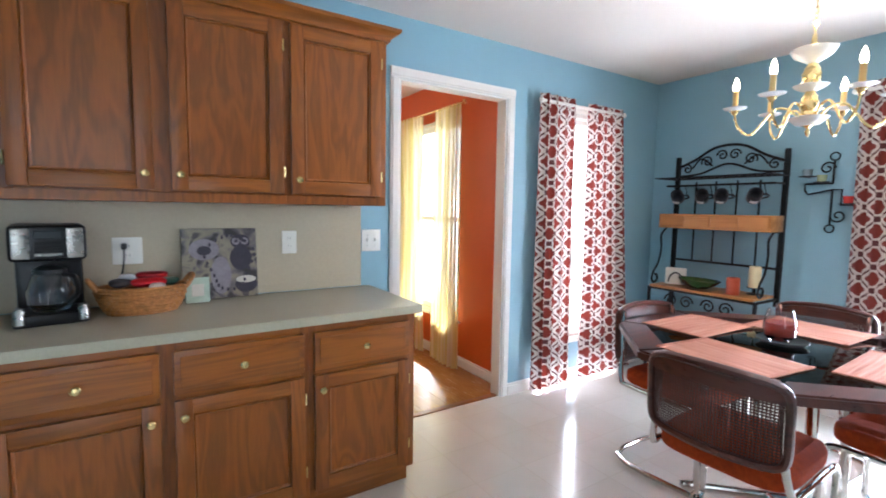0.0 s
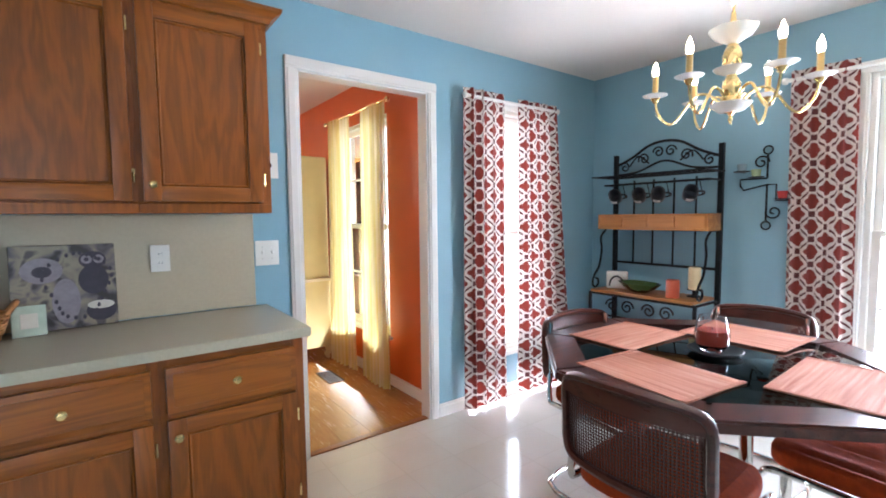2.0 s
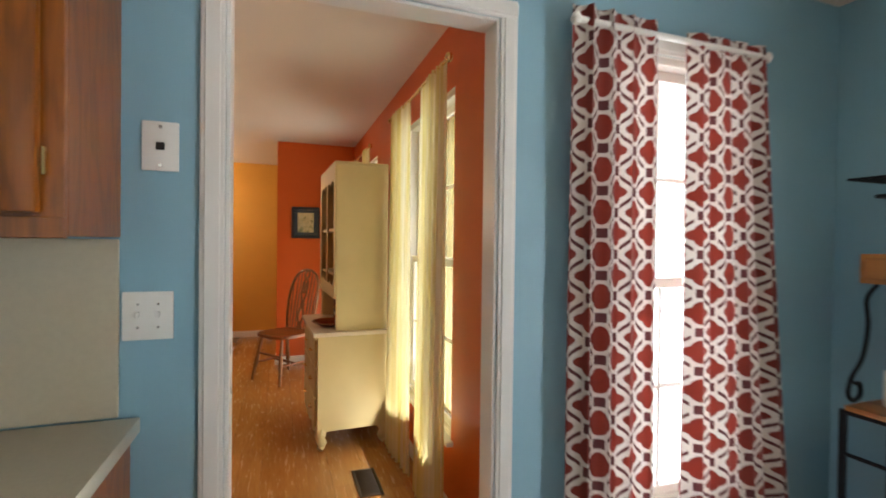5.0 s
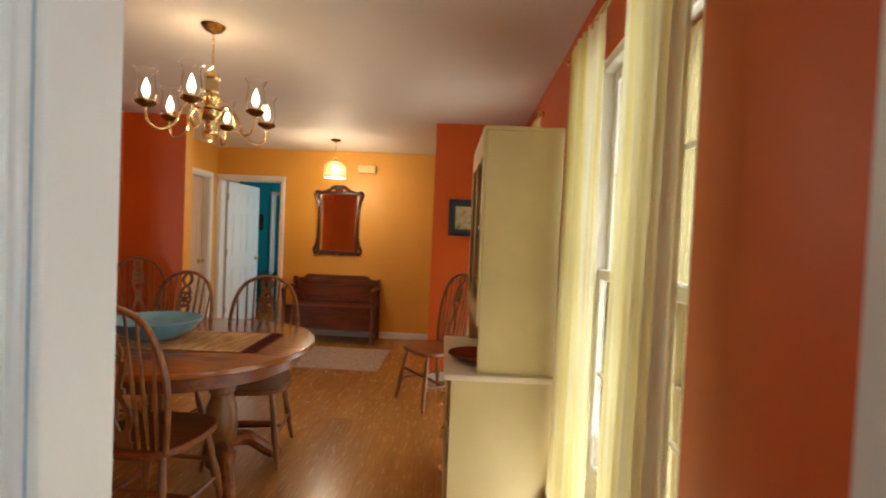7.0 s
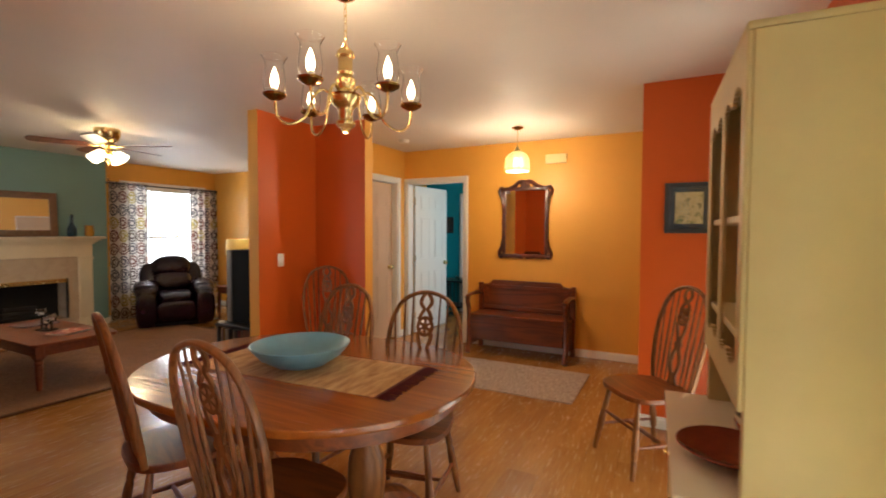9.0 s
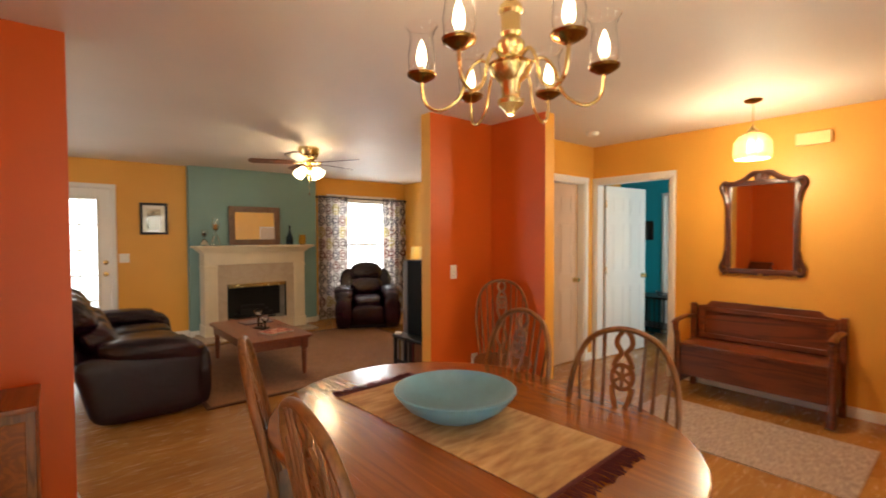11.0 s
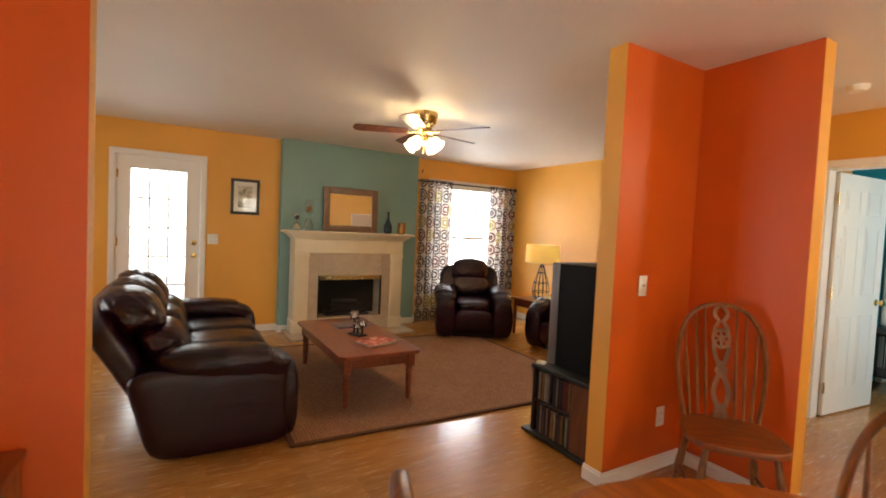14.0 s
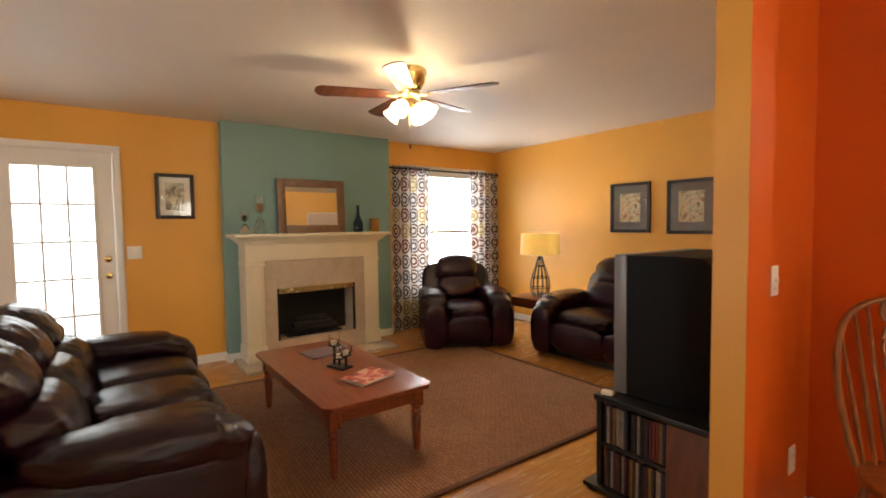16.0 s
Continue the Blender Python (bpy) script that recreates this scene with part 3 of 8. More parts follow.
baseboard("baseboard_partition_south_end", "y", 4.41, 1, [(-2.17, -2.04)])
baseboard("baseboard_partition_north", "x", -2.04, 1, [(6.69, 7.395), (7.545, 8.015), (8.985, 9.085)])
baseboard("baseboard_partition_north_end", "y", 6.70, -1, [(-2.17, -2.04)])
baseboard("baseboard_arm", "y", 7.41, -1, [(-2.025, -1.42)])
baseboard("baseboard_arm_end", "x", -1.43, 1, [(7.41, 7.53)])
baseboard("baseboard_foyer", "y", 9.10, -1, [(-1.11, 1.785)])
baseboard("baseboard_living_west", "x", -6.50, 1, [(3.725, 4.005), (4.955, 5.78), (7.68, 9.565)])
baseboard("baseboard_breast", "x", -6.36, 1, [(5.78, 5.93), (7.31, 7.68)])
baseboard("baseboard_breast_side", "y", 5.78, -1, [(-6.485, -6.36)])
baseboard("baseboard_breast_far_side", "y", 7.68, 1, [(-6.485, -6.36)])
baseboard("baseboard_living_north", "y", 9.58, -1, [(-6.485, -2.175)])
baseboard("baseboard_living_east", "x", -2.16, -1, [(2.03, 4.41), (6.70, 7.53)])
baseboard("baseboard_bedroom", "x", -0.10, -1, [(9.23, 11.09)])

# glowing panels added outside the openings, standing in for blown-out daylight
GLOW = glowing("bright_backdrop_glow", (0.95, 1.0, 0.97, 1), 1.35)
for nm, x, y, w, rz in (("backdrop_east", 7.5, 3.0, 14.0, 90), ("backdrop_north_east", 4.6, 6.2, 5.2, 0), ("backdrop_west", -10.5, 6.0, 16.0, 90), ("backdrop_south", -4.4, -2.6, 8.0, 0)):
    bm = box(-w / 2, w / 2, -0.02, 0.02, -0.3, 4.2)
    solid(nm, bm, GLOW, "glowing panel standing in for overexposed daylight", "backdrop", pose(x, y, 0, 0, 0, rz), kind="structure", smooth=False)

# ---- kitchen: cloth and cabinets ----


def damask():
    k = Nodes("maroon_and_white_trellis_cloth")
    uv = k.n("ShaderNodeUVMap")
    sep = k.n("ShaderNodeSeparateXYZ")
    k.l(uv.outputs[0], sep.inputs[0])
    def fold(o, per, ph=0.0):
        f = k.math("FRACT", k.math("ADD", k.math("DIVIDE", o, per), ph))
        return k.math("ABSOLUTE", k.math("SUBTRACT", f, 0.5))
    a, b = fold(sep.outputs[0], 0.195), fold(sep.outputs[1], 0.146)
    ar, br = k.math("SUBTRACT", 0.5, a), k.math("SUBTRACT", 0.5, b)
    # four-lobed flowers on a diamond lattice, small squares and slanting dashes between them
    def flower(x, y):
        level = k.math("ADD", k.math("POWER", k.math("DIVIDE", x, 0.265), 2.0), k.math("POWER", k.math("DIVIDE", y, 0.16), 2.0))
        upright = k.math("ADD", k.math("POWER", k.math("DIVIDE", x, 0.15), 2.0), k.math("POWER", k.math("DIVIDE", y, 0.30), 2.0))
        return k.math("LESS_THAN", k.math("MINIMUM", level, upright), 1.0)
    def square(x, y):
        return k.math("MULTIPLY", k.math("LESS_THAN", x, 0.085), k.math("LESS_THAN", y, 0.115))
    petals = k.math("MAXIMUM", flower(a, b), flower(ar, br))
    dash = k.math("MULTIPLY", k.math("LESS_THAN", k.math("ABSOLUTE", k.math("SUBTRACT", k.math("ADD", a, b), 0.5)), 0.05), k.math("LESS_THAN", k.math("ABSOLUTE", k.math("SUBTRACT", a, 0.25)), 0.12))
    small = k.math("MAXIMUM", dash, k.math("MAXIMUM", square(a, br), square(ar, b)))
    weave = k.noise(k.coords(source="Object"), 300, 2)
    col = k.mix(small, rgb("#D2C6BC"), rgb("#5A2A2A"))
    col = k.mix(petals, col, rgb("#7E2A1E"))
    col = k.mix(0.18, col, k.ramp(weave, [(0.3, rgb("#4A2A26")), (0.7, rgb("#FFFFFF"))]), "MULTIPLY")
    k.bump(weave, 0.15, 0.001)
    return k.done(col, 0.85, Transmission_Weight=0.0, Sheen_Weight=0.1)


def see_through(k, colour, amount):
    """Lets light through a cloth."""
    out = k.t.nodes["Material Output"]
    tr = k.n("ShaderNodeBsdfTranslucent")
    if hasattr(colour, "is_linked"):
        k.l(colour, tr.inputs["Color"])
    else:
        tr.inputs["Color"].default_value = colour
    mx = k.n("ShaderNodeMixShader")
    mx.inputs[0].default_value = amount
    k.l(k.p.outputs[0], mx.inputs[1])
    k.l(tr.outputs[0], mx.inputs[2])
    k.l(mx.outputs[0], out.inputs["Surface"])
    return k.mat


def cloth_light(mat, amount):
    """Turns a cloth material translucent in its own colour."""
    t = mat.node_tree
    p, out = t.nodes["Principled BSDF"], t.nodes["Material Output"]
    tr = t.nodes.new("ShaderNodeBsdfTranslucent")
    src = p.inputs["Base Color"]
    if src.is_linked:
        t.links.new(src.links[0].from_socket, tr.inputs["Color"])
    else:
        tr.inputs["Color"].default_value = src.default_value
    mx = t.nodes.new("ShaderNodeMixShader")
    mx.inputs[0].default_value = amount
    t.links.new(p.outputs[0], mx.inputs[1])
    t.links.new(tr.outputs[0], mx.inputs[2])
    t.links.new(mx.outputs[0], out.inputs["Surface"])
    return mat


DAMASK = cloth_light(damask(), 0.13)


def curtain(name, axis, plane, top, bottom, z0, z1, folds, depth, material, label, rod=None, fullness=2.1, header=0.07, seed=1):
    """A hanging panel in soft folds, from top=(a0, a1) to bottom=(a0, a1)."""
    rnd2 = random.Random(seed)
    ph = [rnd2.uniform(0, 6.28) for _ in range(4)]
    nx, nz = folds * 14, 30
    bm = bmesh.new()
    uvl = bm.loops.layers.uv.new("UVMap")
    grid, uvs = [], {}
    for j in range(nz + 1):
        v = j / nz
        z = z0 + (z1 - z0) * v
        a0, a1 = (bottom[0] + (top[0] - bottom[0]) * v ** 0.7, bottom[1] + (top[1] - bottom[1]) * v ** 0.7)
        rowv = []
        for i in range(nx + 1):
            u = i / nx
            w = u + 0.012 * math.sin(3 * u * 6.28 + ph[0]) + 0.01 * math.sin(v * 4 + ph[1])
            amp = depth * (0.55 + 0.45 * (1 - v)) * (0.75 + 0.35 * math.sin(5.1 * u + ph[2]))
            off = amp * math.sin(w * folds * 6.2832) + 0.35 * amp * math.sin(w * folds * 12.566 + ph[3] + v)
            a = a0 + (a1 - a0) * (u + 0.055 / folds * math.sin(w * folds * 12.566 + 0.6))
            vert = bm.verts.new((a, plane + off, z) if axis == "y" else (plane + off, a, z))
            uvs[vert] = (u * (top[1] - top[0]) * fullness, z)
            rowv.append(vert)
        grid.append(rowv)
    for j in range(nz):
        for i in range(nx):
            f = bm.faces.new((grid[j][i], grid[j][i + 1], grid[j + 1][i + 1], grid[j + 1][i]))
            for lp in f.loops:
                lp[uvl].uv = uvs[lp.vert]
    ob = thing(name, label, "curtain")
    part("curtain_panel", bm, material, ob)
    return ob


def rod(name, axis, plane, a0, a1, z, label, material, r=0.011):
    ob = thing(name, label, "curtain rod")
    if axis == "y":
        part("rod", tube([(a0, plane, z), (a1, plane, z)], r, 10), material, ob)
        ends = ((a0, plane), (a1, plane))
    else:
        part("rod", tube([(plane, a0, z), (plane, a1, z)], r, 10), material, ob)
        ends = ((plane, a0), (plane, a1))
    for e in ends:
        part("finial", lathe([(0, -0.02), (0.012, -0.018), (0.02, 0), (0.012, 0.018), (0, 0.02)], 10, m=Matrix.Translation((*e, z))), material, ob)
    return ob


rod("curtain_rod", "y", 3.425, 1.93, 2.83, 2.10, "thin white curtain rod above the kitchen window", TRIM)
curtain("curtain", "y", 3.425, (1.915, 2.275), (1.91, 2.30), 0.02, 2.15, 4, 0.026, DAMASK, "maroon and white trellis-patterned curtain panel reaching the floor", fullness=1.5, seed=2)
curtain("curtain", "y", 3.425, (2.415, 2.82), (2.40, 3.05), 0.02, 2.14, 4, 0.026, DAMASK, "maroon and white trellis-patterned curtain panel, wider at the floor", fullness=1.5, seed=3)
rod("curtain_rod", "x", 3.325, 0.60, 2.13, 2.10, "thin white curtain rod above the east window", TRIM)
curtain("curtain", "x", 3.325, (1.79, 2.10), (1.75, 2.07), 0.02, 2.15, 4, 0.028, DAMASK, "maroon and white trellis-patterned curtain panel lit from behind", fullness=1.5, seed=4)
curtain("curtain", "x", 3.325, (0.64, 0.96), (0.60, 1.0), 0.02, 2.15, 4, 0.028, DAMASK, "maroon and white trellis-patterned curtain panel by the east window", fullness=1.5, seed=5)

COUNTER = plain("grey_green_laminate", rgb("#ABA48E"), 0.35, 0, 0.05, 90, 0.03)
SPLASH = plain("cream_laminate", rgb("#B9AC92"), 0.4, 0, 0.03, 60, 0.03)


def knob(parent, x, y, z):
    bm = lathe([(0, 0), (0.008, 0), (0.006, 0.008), (0.006, 0.014), (0.014, 0.018), (0.016, 0.024), (0.011, 0.030), (0, 0.032)], 14, m=Matrix.Translation((x, y, z)) @ pose(0, 0, 0, 90, 0, 0))
    return part("knob", bm, BRASS, parent, "small brass knob")


def framed_door(parent, x0, x1, y, z0, z1, knob_at, hinge_x, name="door"):
    """Frame-and-panel oak door; its face looks to -y."""
    st = 0.058
    door = part(name, box(x0 + st - 0.004, x1 - st + 0.004, y - 0.009, y - 0.003, z0 + st - 0.004, z1 - st + 0.004), OAK_V, parent, smooth=False)
    for p, q in ((x0, x0 + st), (x1 - st, x1)):
        part("stile", box(p, q, y - 0.020, y, z0, z1, 0.004, 2), OAK_V, door)
    for r, s in ((z1 - st, z1 - 0.0005), (z0 + 0.0005, z0 + st)):
        part("rail", box(x0 + st - 0.001, x1 - st + 0.001, y - 0.0195, y, r, s, 0.004, 2), OAK_H, door)
    bm = bmesh.new()
    for p, q, r, s in ((x0 + st, x0 + st + 0.012, z0 + st, z1 - st), (x1 - st - 0.012, x1 - st, z0 + st, z1 - st), (x0 + st, x1 - st, z0 + st, z0 + st + 0.012), (x0 + st, x1 - st, z1 - st - 0.012, z1 - st)):
        box(p, q, y - 0.0155, y, r, s, 0.005, 1, bm)
    part("panel_moulding", bm, OAK_V, door)
    knob(door, knob_at[0], y - 0.020, knob_at[1])
    for z in (z0 + 0.07, z1 - 0.12):
        part("hinge", lathe([(0, z), (0.005, z), (0.005, z + 0.05), (0, z + 0.05)], 8, m=Matrix.Translation((hinge_x, y - 0.008, 0))), BRASS, door)
    return door


UPPER = [(-1.78, -1.35, 1), (-1.29, -0.86, 0), (-0.794, -0.368, 1), (-0.309, 0.12, 0), (0.155, 0.59, 0)]
UNITS = [(-1.82, -0.825), (-0.825, 0.137), (0.137, 0.625)]
for k, (x0, x1) in enumerate(UNITS):
    cab = thing("wall_cabinet", "oak wall cabinet with recessed-panel doors and brass knobs", "cabinet", group="oak wall cabinets")
    bm = box(x0, x1, 3.19, 3.495, 1.35, 2.14, 0.002)
    box(x0, x1, 3.172, 3.19, 1.345, 1.385, 0.002, 1, bm)
    box(x0, x1, 3.172, 3.19, 2.12, 2.145, 0.002, 1, bm)
    part("body", bm, OAK_V, cab)
    own = [u for u in UPPER if x0 - 0.01 <= u[0] and u[1] <= x1 + 0.01]
    xs = [x0] + [v for u in own for v in (u[0] + 0.012, u[1] - 0.012)] + [x1]
    for p, q in zip(xs[::2], xs[1::2]):
        part("face_stile", box(p, q, 3.173, 3.19, 1.385, 2.12, 0.001), OAK_V, cab)
    for a, b, right in own:
        framed_door(cab, a, b, 3.171, 1.392, 2.13, ((b - 0.03) if right else (a + 0.03), 1.455), (a - 0.006) if right else (b + 0.006))
crown = thing("crown_moulding", "stained oak crown moulding along the wall cabinets", "moulding")
prof = [(0.0, 0.0), (0.012, 0.004), (0.016, 0.016), (0.034, 0.034), (0.052, 0.044), (0.056, 0.06), (0.0, 0.06)]
bm = bmesh.new()
rings = []
for d in prof:
    rings.append([bm.verts.new(p) for p in ((-1.82, 3.17 - d[0], 2.143 + d[1]), (0.627 + d[0], 3.17 - d[0], 2.143 + d[1]), (0.627 + d[0], 3.495, 2.143 + d[1]))])
for i in range(len(prof)):
    a, b = rings[i], rings[(i + 1) % len(prof)]
    for j in range(2):
        bm.faces.new((a[j], a[j + 1], b[j + 1], b[j]))
part("moulding", bm, OAK_H, crown)
part("cabinet_top", box(-1.82, 0.62, 3.18, 3.494, 2.1415, 2.15), OAK_H, crown, smooth=False)

BASES = [(-1.83, -1.345, [(-1.80, -1.375)], 1), (-1.345, -0.86, [(-1.32, -0.885)], 0), (-0.86, -0.358, [(-0.835, -0.376)], 1), (-0.358, 0.15, [(-0.335, 0.128)], 0), (0.15, 0.648, [(0.169, 0.612)], 0)]
for x0, x1, doors, right in BASES:
    cab = thing("base_cabinet", "oak base cabinet with one drawer above a panelled door", "cabinet", group="oak base cabinets")
    bm = box(x0, x1, 2.92, 3.495, 0.10, 0.848, 0.002)
    part("body", bm, OAK_V, cab)
    part("toe_kick", box(x0, x1 - 0.002, 2.965, 3.49, 0.0, 0.099), OAK_H, cab, smooth=False)
    a, b = doors[0]
    for p, q, r, s in ((x0, a + 0.012, 0.10, 0.848), (b - 0.012, x1, 0.10, 0.848)):
        part("face_stile", box(p, q, 2.902, 2.921, r, s, 0.001), OAK_V, cab)
    for r, s in ((0.10, 0.14), (0.625, 0.665), (0.81, 0.848)):
        part("face_rail", box(a + 0.012, b - 0.012, 2.903, 2.921, r, s, 0.001), OAK_H, cab)
    framed_door(cab, a, b, 2.901, 0.13, 0.635, ((b - 0.03) if right else (a + 0.03), 0.575), (a - 0.006) if right else (b + 0.006))
    dr = part("drawer_front", box(a, b, 2.881, 2.901, 0.657, 0.818, 0.006, 2), OAK_H, cab)
    part("drawer_field", box(a + 0.022, b - 0.022, 2.878, 2.8815, 0.678, 0.797, 0.001), OAK_H, dr)
    knob(dr, (a + b) / 2, 2.878, 0.738)
ct = thing("countertop", "grey-green laminate kitchen worktop with a square edge", "worktop")
part("top", box(-1.84, 0.672, 2.868, 3.487, 0.852, 0.89, 0.004, 2), COUNTER, ct)
part("backsplash", box(-1.84, 0.622, 3.4885, 3.4985, 0.892, 1.345, 0.002), SPLASH, ct, "cream laminate backsplash panel")

# ---- wall plates ----


def wall_plate(name, w, h, label, m, kind_):
    """A plate standing against a wall; its face looks to -y."""
    ob = thing(name, label, "switch" if "switch" in name else "outlet", m)
    part("plate", box(-w / 2, w / 2, -0.006, 0, -h / 2, h / 2, 0.003, 2), WHITEP, ob)
    dark_slot = BLACK
    if kind_ == "switch2" or kind_ == "switch1":
        for x in ((-0.023, 0.023) if kind_ == "switch2" else (0,)):
            part("toggle", box(x - 0.005, x + 0.005, -0.018, -0.005, -0.004, 0.012, 0.002), WHITEP, ob)
            for z in (-0.03, 0.03):
                part("screw", lathe([(0, -0.001), (0.003, 0), (0, 0.002)], 8, m=Matrix.Translation((x, -0.006, z)) @ pose(0, 0, 0, 90, 0, 0)), CHROME, ob)
    elif kind_ == "outlet":
        for z in (-0.02, 0.02):
            part("socket", lathe([(0, 0), (0.017, 0), (0.016, 0.002), (0, 0.002)], 16, m=Matrix.Translation((0, -0.006, z)) @ pose(0, 0, 0, 90, 0, 0)), WHITEP, ob)
            bm = bmesh.new()
            for x in (-0.006, 0.006):
                box(x - 0.001, x + 0.001, -0.0088, -0.0082, z - 0.003, z + 0.005, bm=bm)
            part("slots", bm, BLACK, ob, smooth=False)
    else:
        part("jack", box(-0.01, 0.01, -0.010, -0.0055, -0.01, 0.01, 0.002), BLACK, ob, "dark telephone jack")
        for z in (-0.05, 0.05):
            part("screw", lathe([(0, -0.001), (0.005, 0), (0.004, 0.003), (0, 0.003)], 10, m=Matrix.Translation((0, -0.006, z)) @ pose(0, 0, 0, 90, 0, 0)), CHROME, ob)
    return ob


wall_plate("light_switch", 0.116, 0.125, "white double light switch on the blue wall", pose(0.686, 3.4985, 1.148), "switch2")
wall_plate("phone_jack", 0.085, 0.128, "white telephone wall plate on the blue wall", pose(0.712, 3.4985, 1.588), "phone")
wall_plate("outlet", 0.074, 0.118, "white wall socket on the cream backsplash", pose(0.222, 3.4875, 1.15), "outlet")
plug_outlet = wall_plate("outlet", 0.11, 0.118, "white wall socket with a black plug in it", pose(-0.475, 3.4875, 1.13), "outlet")
part("plug", box(-0.022, 0.0, -0.045, -0.006, 0.008, 0.035, 0.006, 2), BLACK, plug_outlet, "black power plug")
part("plug_cord", tube(spline([(-0.011, -0.04, 0.012), (-0.014, -0.05, -0.05), (-0.03, -0.03, -0.14), (-0.05, -0.03, -0.233)]), 0.004, 6), BLACK, plug_outlet)
wall_plate("light_switch", 0.07, 0.118, "white single light switch on the orange wall", pose(-2.0385, 6.945, 1.125, 0, 0, 90), "switch1")
wall_plate("outlet", 0.074, 0.118, "white wall socket low on the orange wall", pose(-2.0385, 7.19, 0.325, 0, 0, 90), "outlet")
wall_plate("light_switch", 0.116, 0.12, "white double light switch beside the patio door", pose(-6.4985, 5.03, 1.15, 0, 0, 90), "switch2")
wall_plate("outlet", 0.074, 0.118, "white wall socket in the foyer baseboard", pose(0.72, 9.084, 0.05, 0, 0, 0) @ Matrix.Diagonal((0.6, 1, 0.5, 1)), "outlet")

# ---- things on the worktop ----
STEEL = plain("brushed_steel", rgb("#B4B1AB"), 0.28, 1.0, 0.05, 60, 0.05)
cm = thing("coffee_maker", "black and steel drip coffee maker on the worktop", "coffee maker", pose(-0.715, 3.31, 0.89, 0, 0, 8))
part("base", box(-0.11, 0.11, -0.13, 0.12, 0.0, 0.045, 0.015, 3), BLACK, cm)
part("tank", box(-0.10, 0.10, 0.02, 0.12, 0.045, 0.25, 0.015, 2), BLACK, cm)
part("brew_head", box(-0.11, 0.11, -0.12, 0.12, 0.235, 0.365, 0.02, 3), BLACK, cm)
for x in (-0.075, 0.075):
    part("steel_trim", box(x - 0.025, x + 0.025, -0.128, -0.115, 0.245, 0.355, 0.006, 2), STEEL, cm, "brushed steel trim strip")
    part("steel_foot", lathe([(0, 0), (0.018, 0.002), (0.018, 0.05), (0.012, 0.06), (0, 0.06)], 14, m=Matrix.Translation((x * 1.2, -0.12, 0.01))), STEEL, cm)
part("display", box(-0.04, 0.04, -0.124, -0.118, 0.315, 0.345, 0.003), plain("grey_display", rgb("#3E4143"), 0.2), cm)
for i in range(3):
    part("control_strip", box(-0.04, 0.04, -0.124, -0.117, 0.252 + 0.02 * i, 0.264 + 0.02 * i, 0.003), STEEL if i == 0 else BLACK, cm)
car = part("carafe", lathe([(0, 0.05), (0.055, 0.05), (0.07, 0.075), (0.072, 0.12), (0.055, 0.17), (0.045, 0.185), (0.043, 0.183), (0.052, 0.168), (0.069, 0.12), (0.066, 0.077), (0, 0.055)], 24, m=Matrix.Translation((0, -0.055, 0))), GLASS, cm, "clear glass carafe")
part("carafe_lid", lathe([(0, 0.185), (0.05, 0.185), (0.05, 0.2), (0.03, 0.212), (0, 0.214)], 20, m=Matrix.Translation((0, -0.055, 0))), BLACK, cm)
part("carafe_handle", tube(spline([(0.04, -0.09, 0.18), (0.07, -0.15, 0.175), (0.075, -0.155, 0.12), (0.05, -0.11, 0.08)]), 0.009, 8), BLACK, cm)

WICKER = plain("honey_wicker", rgb("#A9713A"), 0.6, 0, 0.3, 60, 0.3)
bk = thing("basket", "oval woven wicker basket full of snack packets", "basket", pose(-0.42, 3.30, 0.8905, 0, 0, 6))
for j in range(9):
    z = 0.006 + j * 0.0125
    r = 0.105 + 0.035 * (j / 8) ** 0.7
    pts = [((r + 0.004 * math.sin(i * 9 + j * 3.14159)) * 1.15 * math.cos(6.2832 * i / 54), (r + 0.004 * math.sin(i * 9 + j * 3.14159)) * 0.72 * math.sin(6.2832 * i / 54), z) for i in range(54)]
    part("woven_band", tube(pts, 0.0075, 6, closed=True), WICKER, bk)
part("basket_floor", slab([(0.118 * math.cos(6.2832 * i / 30), 0.074 * math.sin(6.2832 * i / 30)) for i in range(30)], 0.001, 0.01), WICKER, bk)
for s in (-1, 1):
    part("handle", tube(spline([(s * 0.155, -0.05, 0.105), (s * 0.18, -0.03, 0.14), (s * 0.18, 0.03, 0.14), (s * 0.155, 0.05, 0.105)]), 0.009, 8), WICKER, bk)
for i, (c, x, y, z, w, h, rx, rz) in enumerate((("#B3121C", 0.02, -0.02, 0.125, 0.13, 0.05, 24, 8), ("#8E0F18", 0.03, 0.02, 0.15, 0.12, 0.04, 10, -12), ("#2A2A30", -0.075, 0.0, 0.125, 0.09, 0.06, 15, 30), ("#C8CDD0", -0.05, 0.035, 0.14, 0.06, 0.06, -20, -20), ("#2F5B4B", 0.10, 0.02, 0.12, 0.07, 0.05, 20, -40), ("#D9D2C8", 0.05, -0.045, 0.105, 0.06, 0.04, 40, 5))):
    solid("snack_packet", cushion(w, h, 0.028, 3.0, 5, 0.08, seed=i), plain("packet_" + str(i), rgb(c), 0.3, 0, 0.2, 30, 0.1), "shiny crumpled foil snack packet in the basket", "packet", pose(-0.42, 3.30, 0.89) @ pose(x, y, z, rx, 0, rz), group="snack packets")


def tile_art():
    k = Nodes("collage_print")
    v = k.coords()
    blobs = k.noise(v, 14, 2, 0.4, 0.6)
    col = k.ramp(blobs, [(0.38, rgb("#3E3838")), (0.47, rgb("#6E6668")), (0.52, rgb("#8A8070")), (0.6, rgb("#988E78")), (0.66, rgb("#5A5252"))])
    k.bump(k.noise(v, 80, 3), 0.1, 0.002)
    return k.done(col, 0.35)


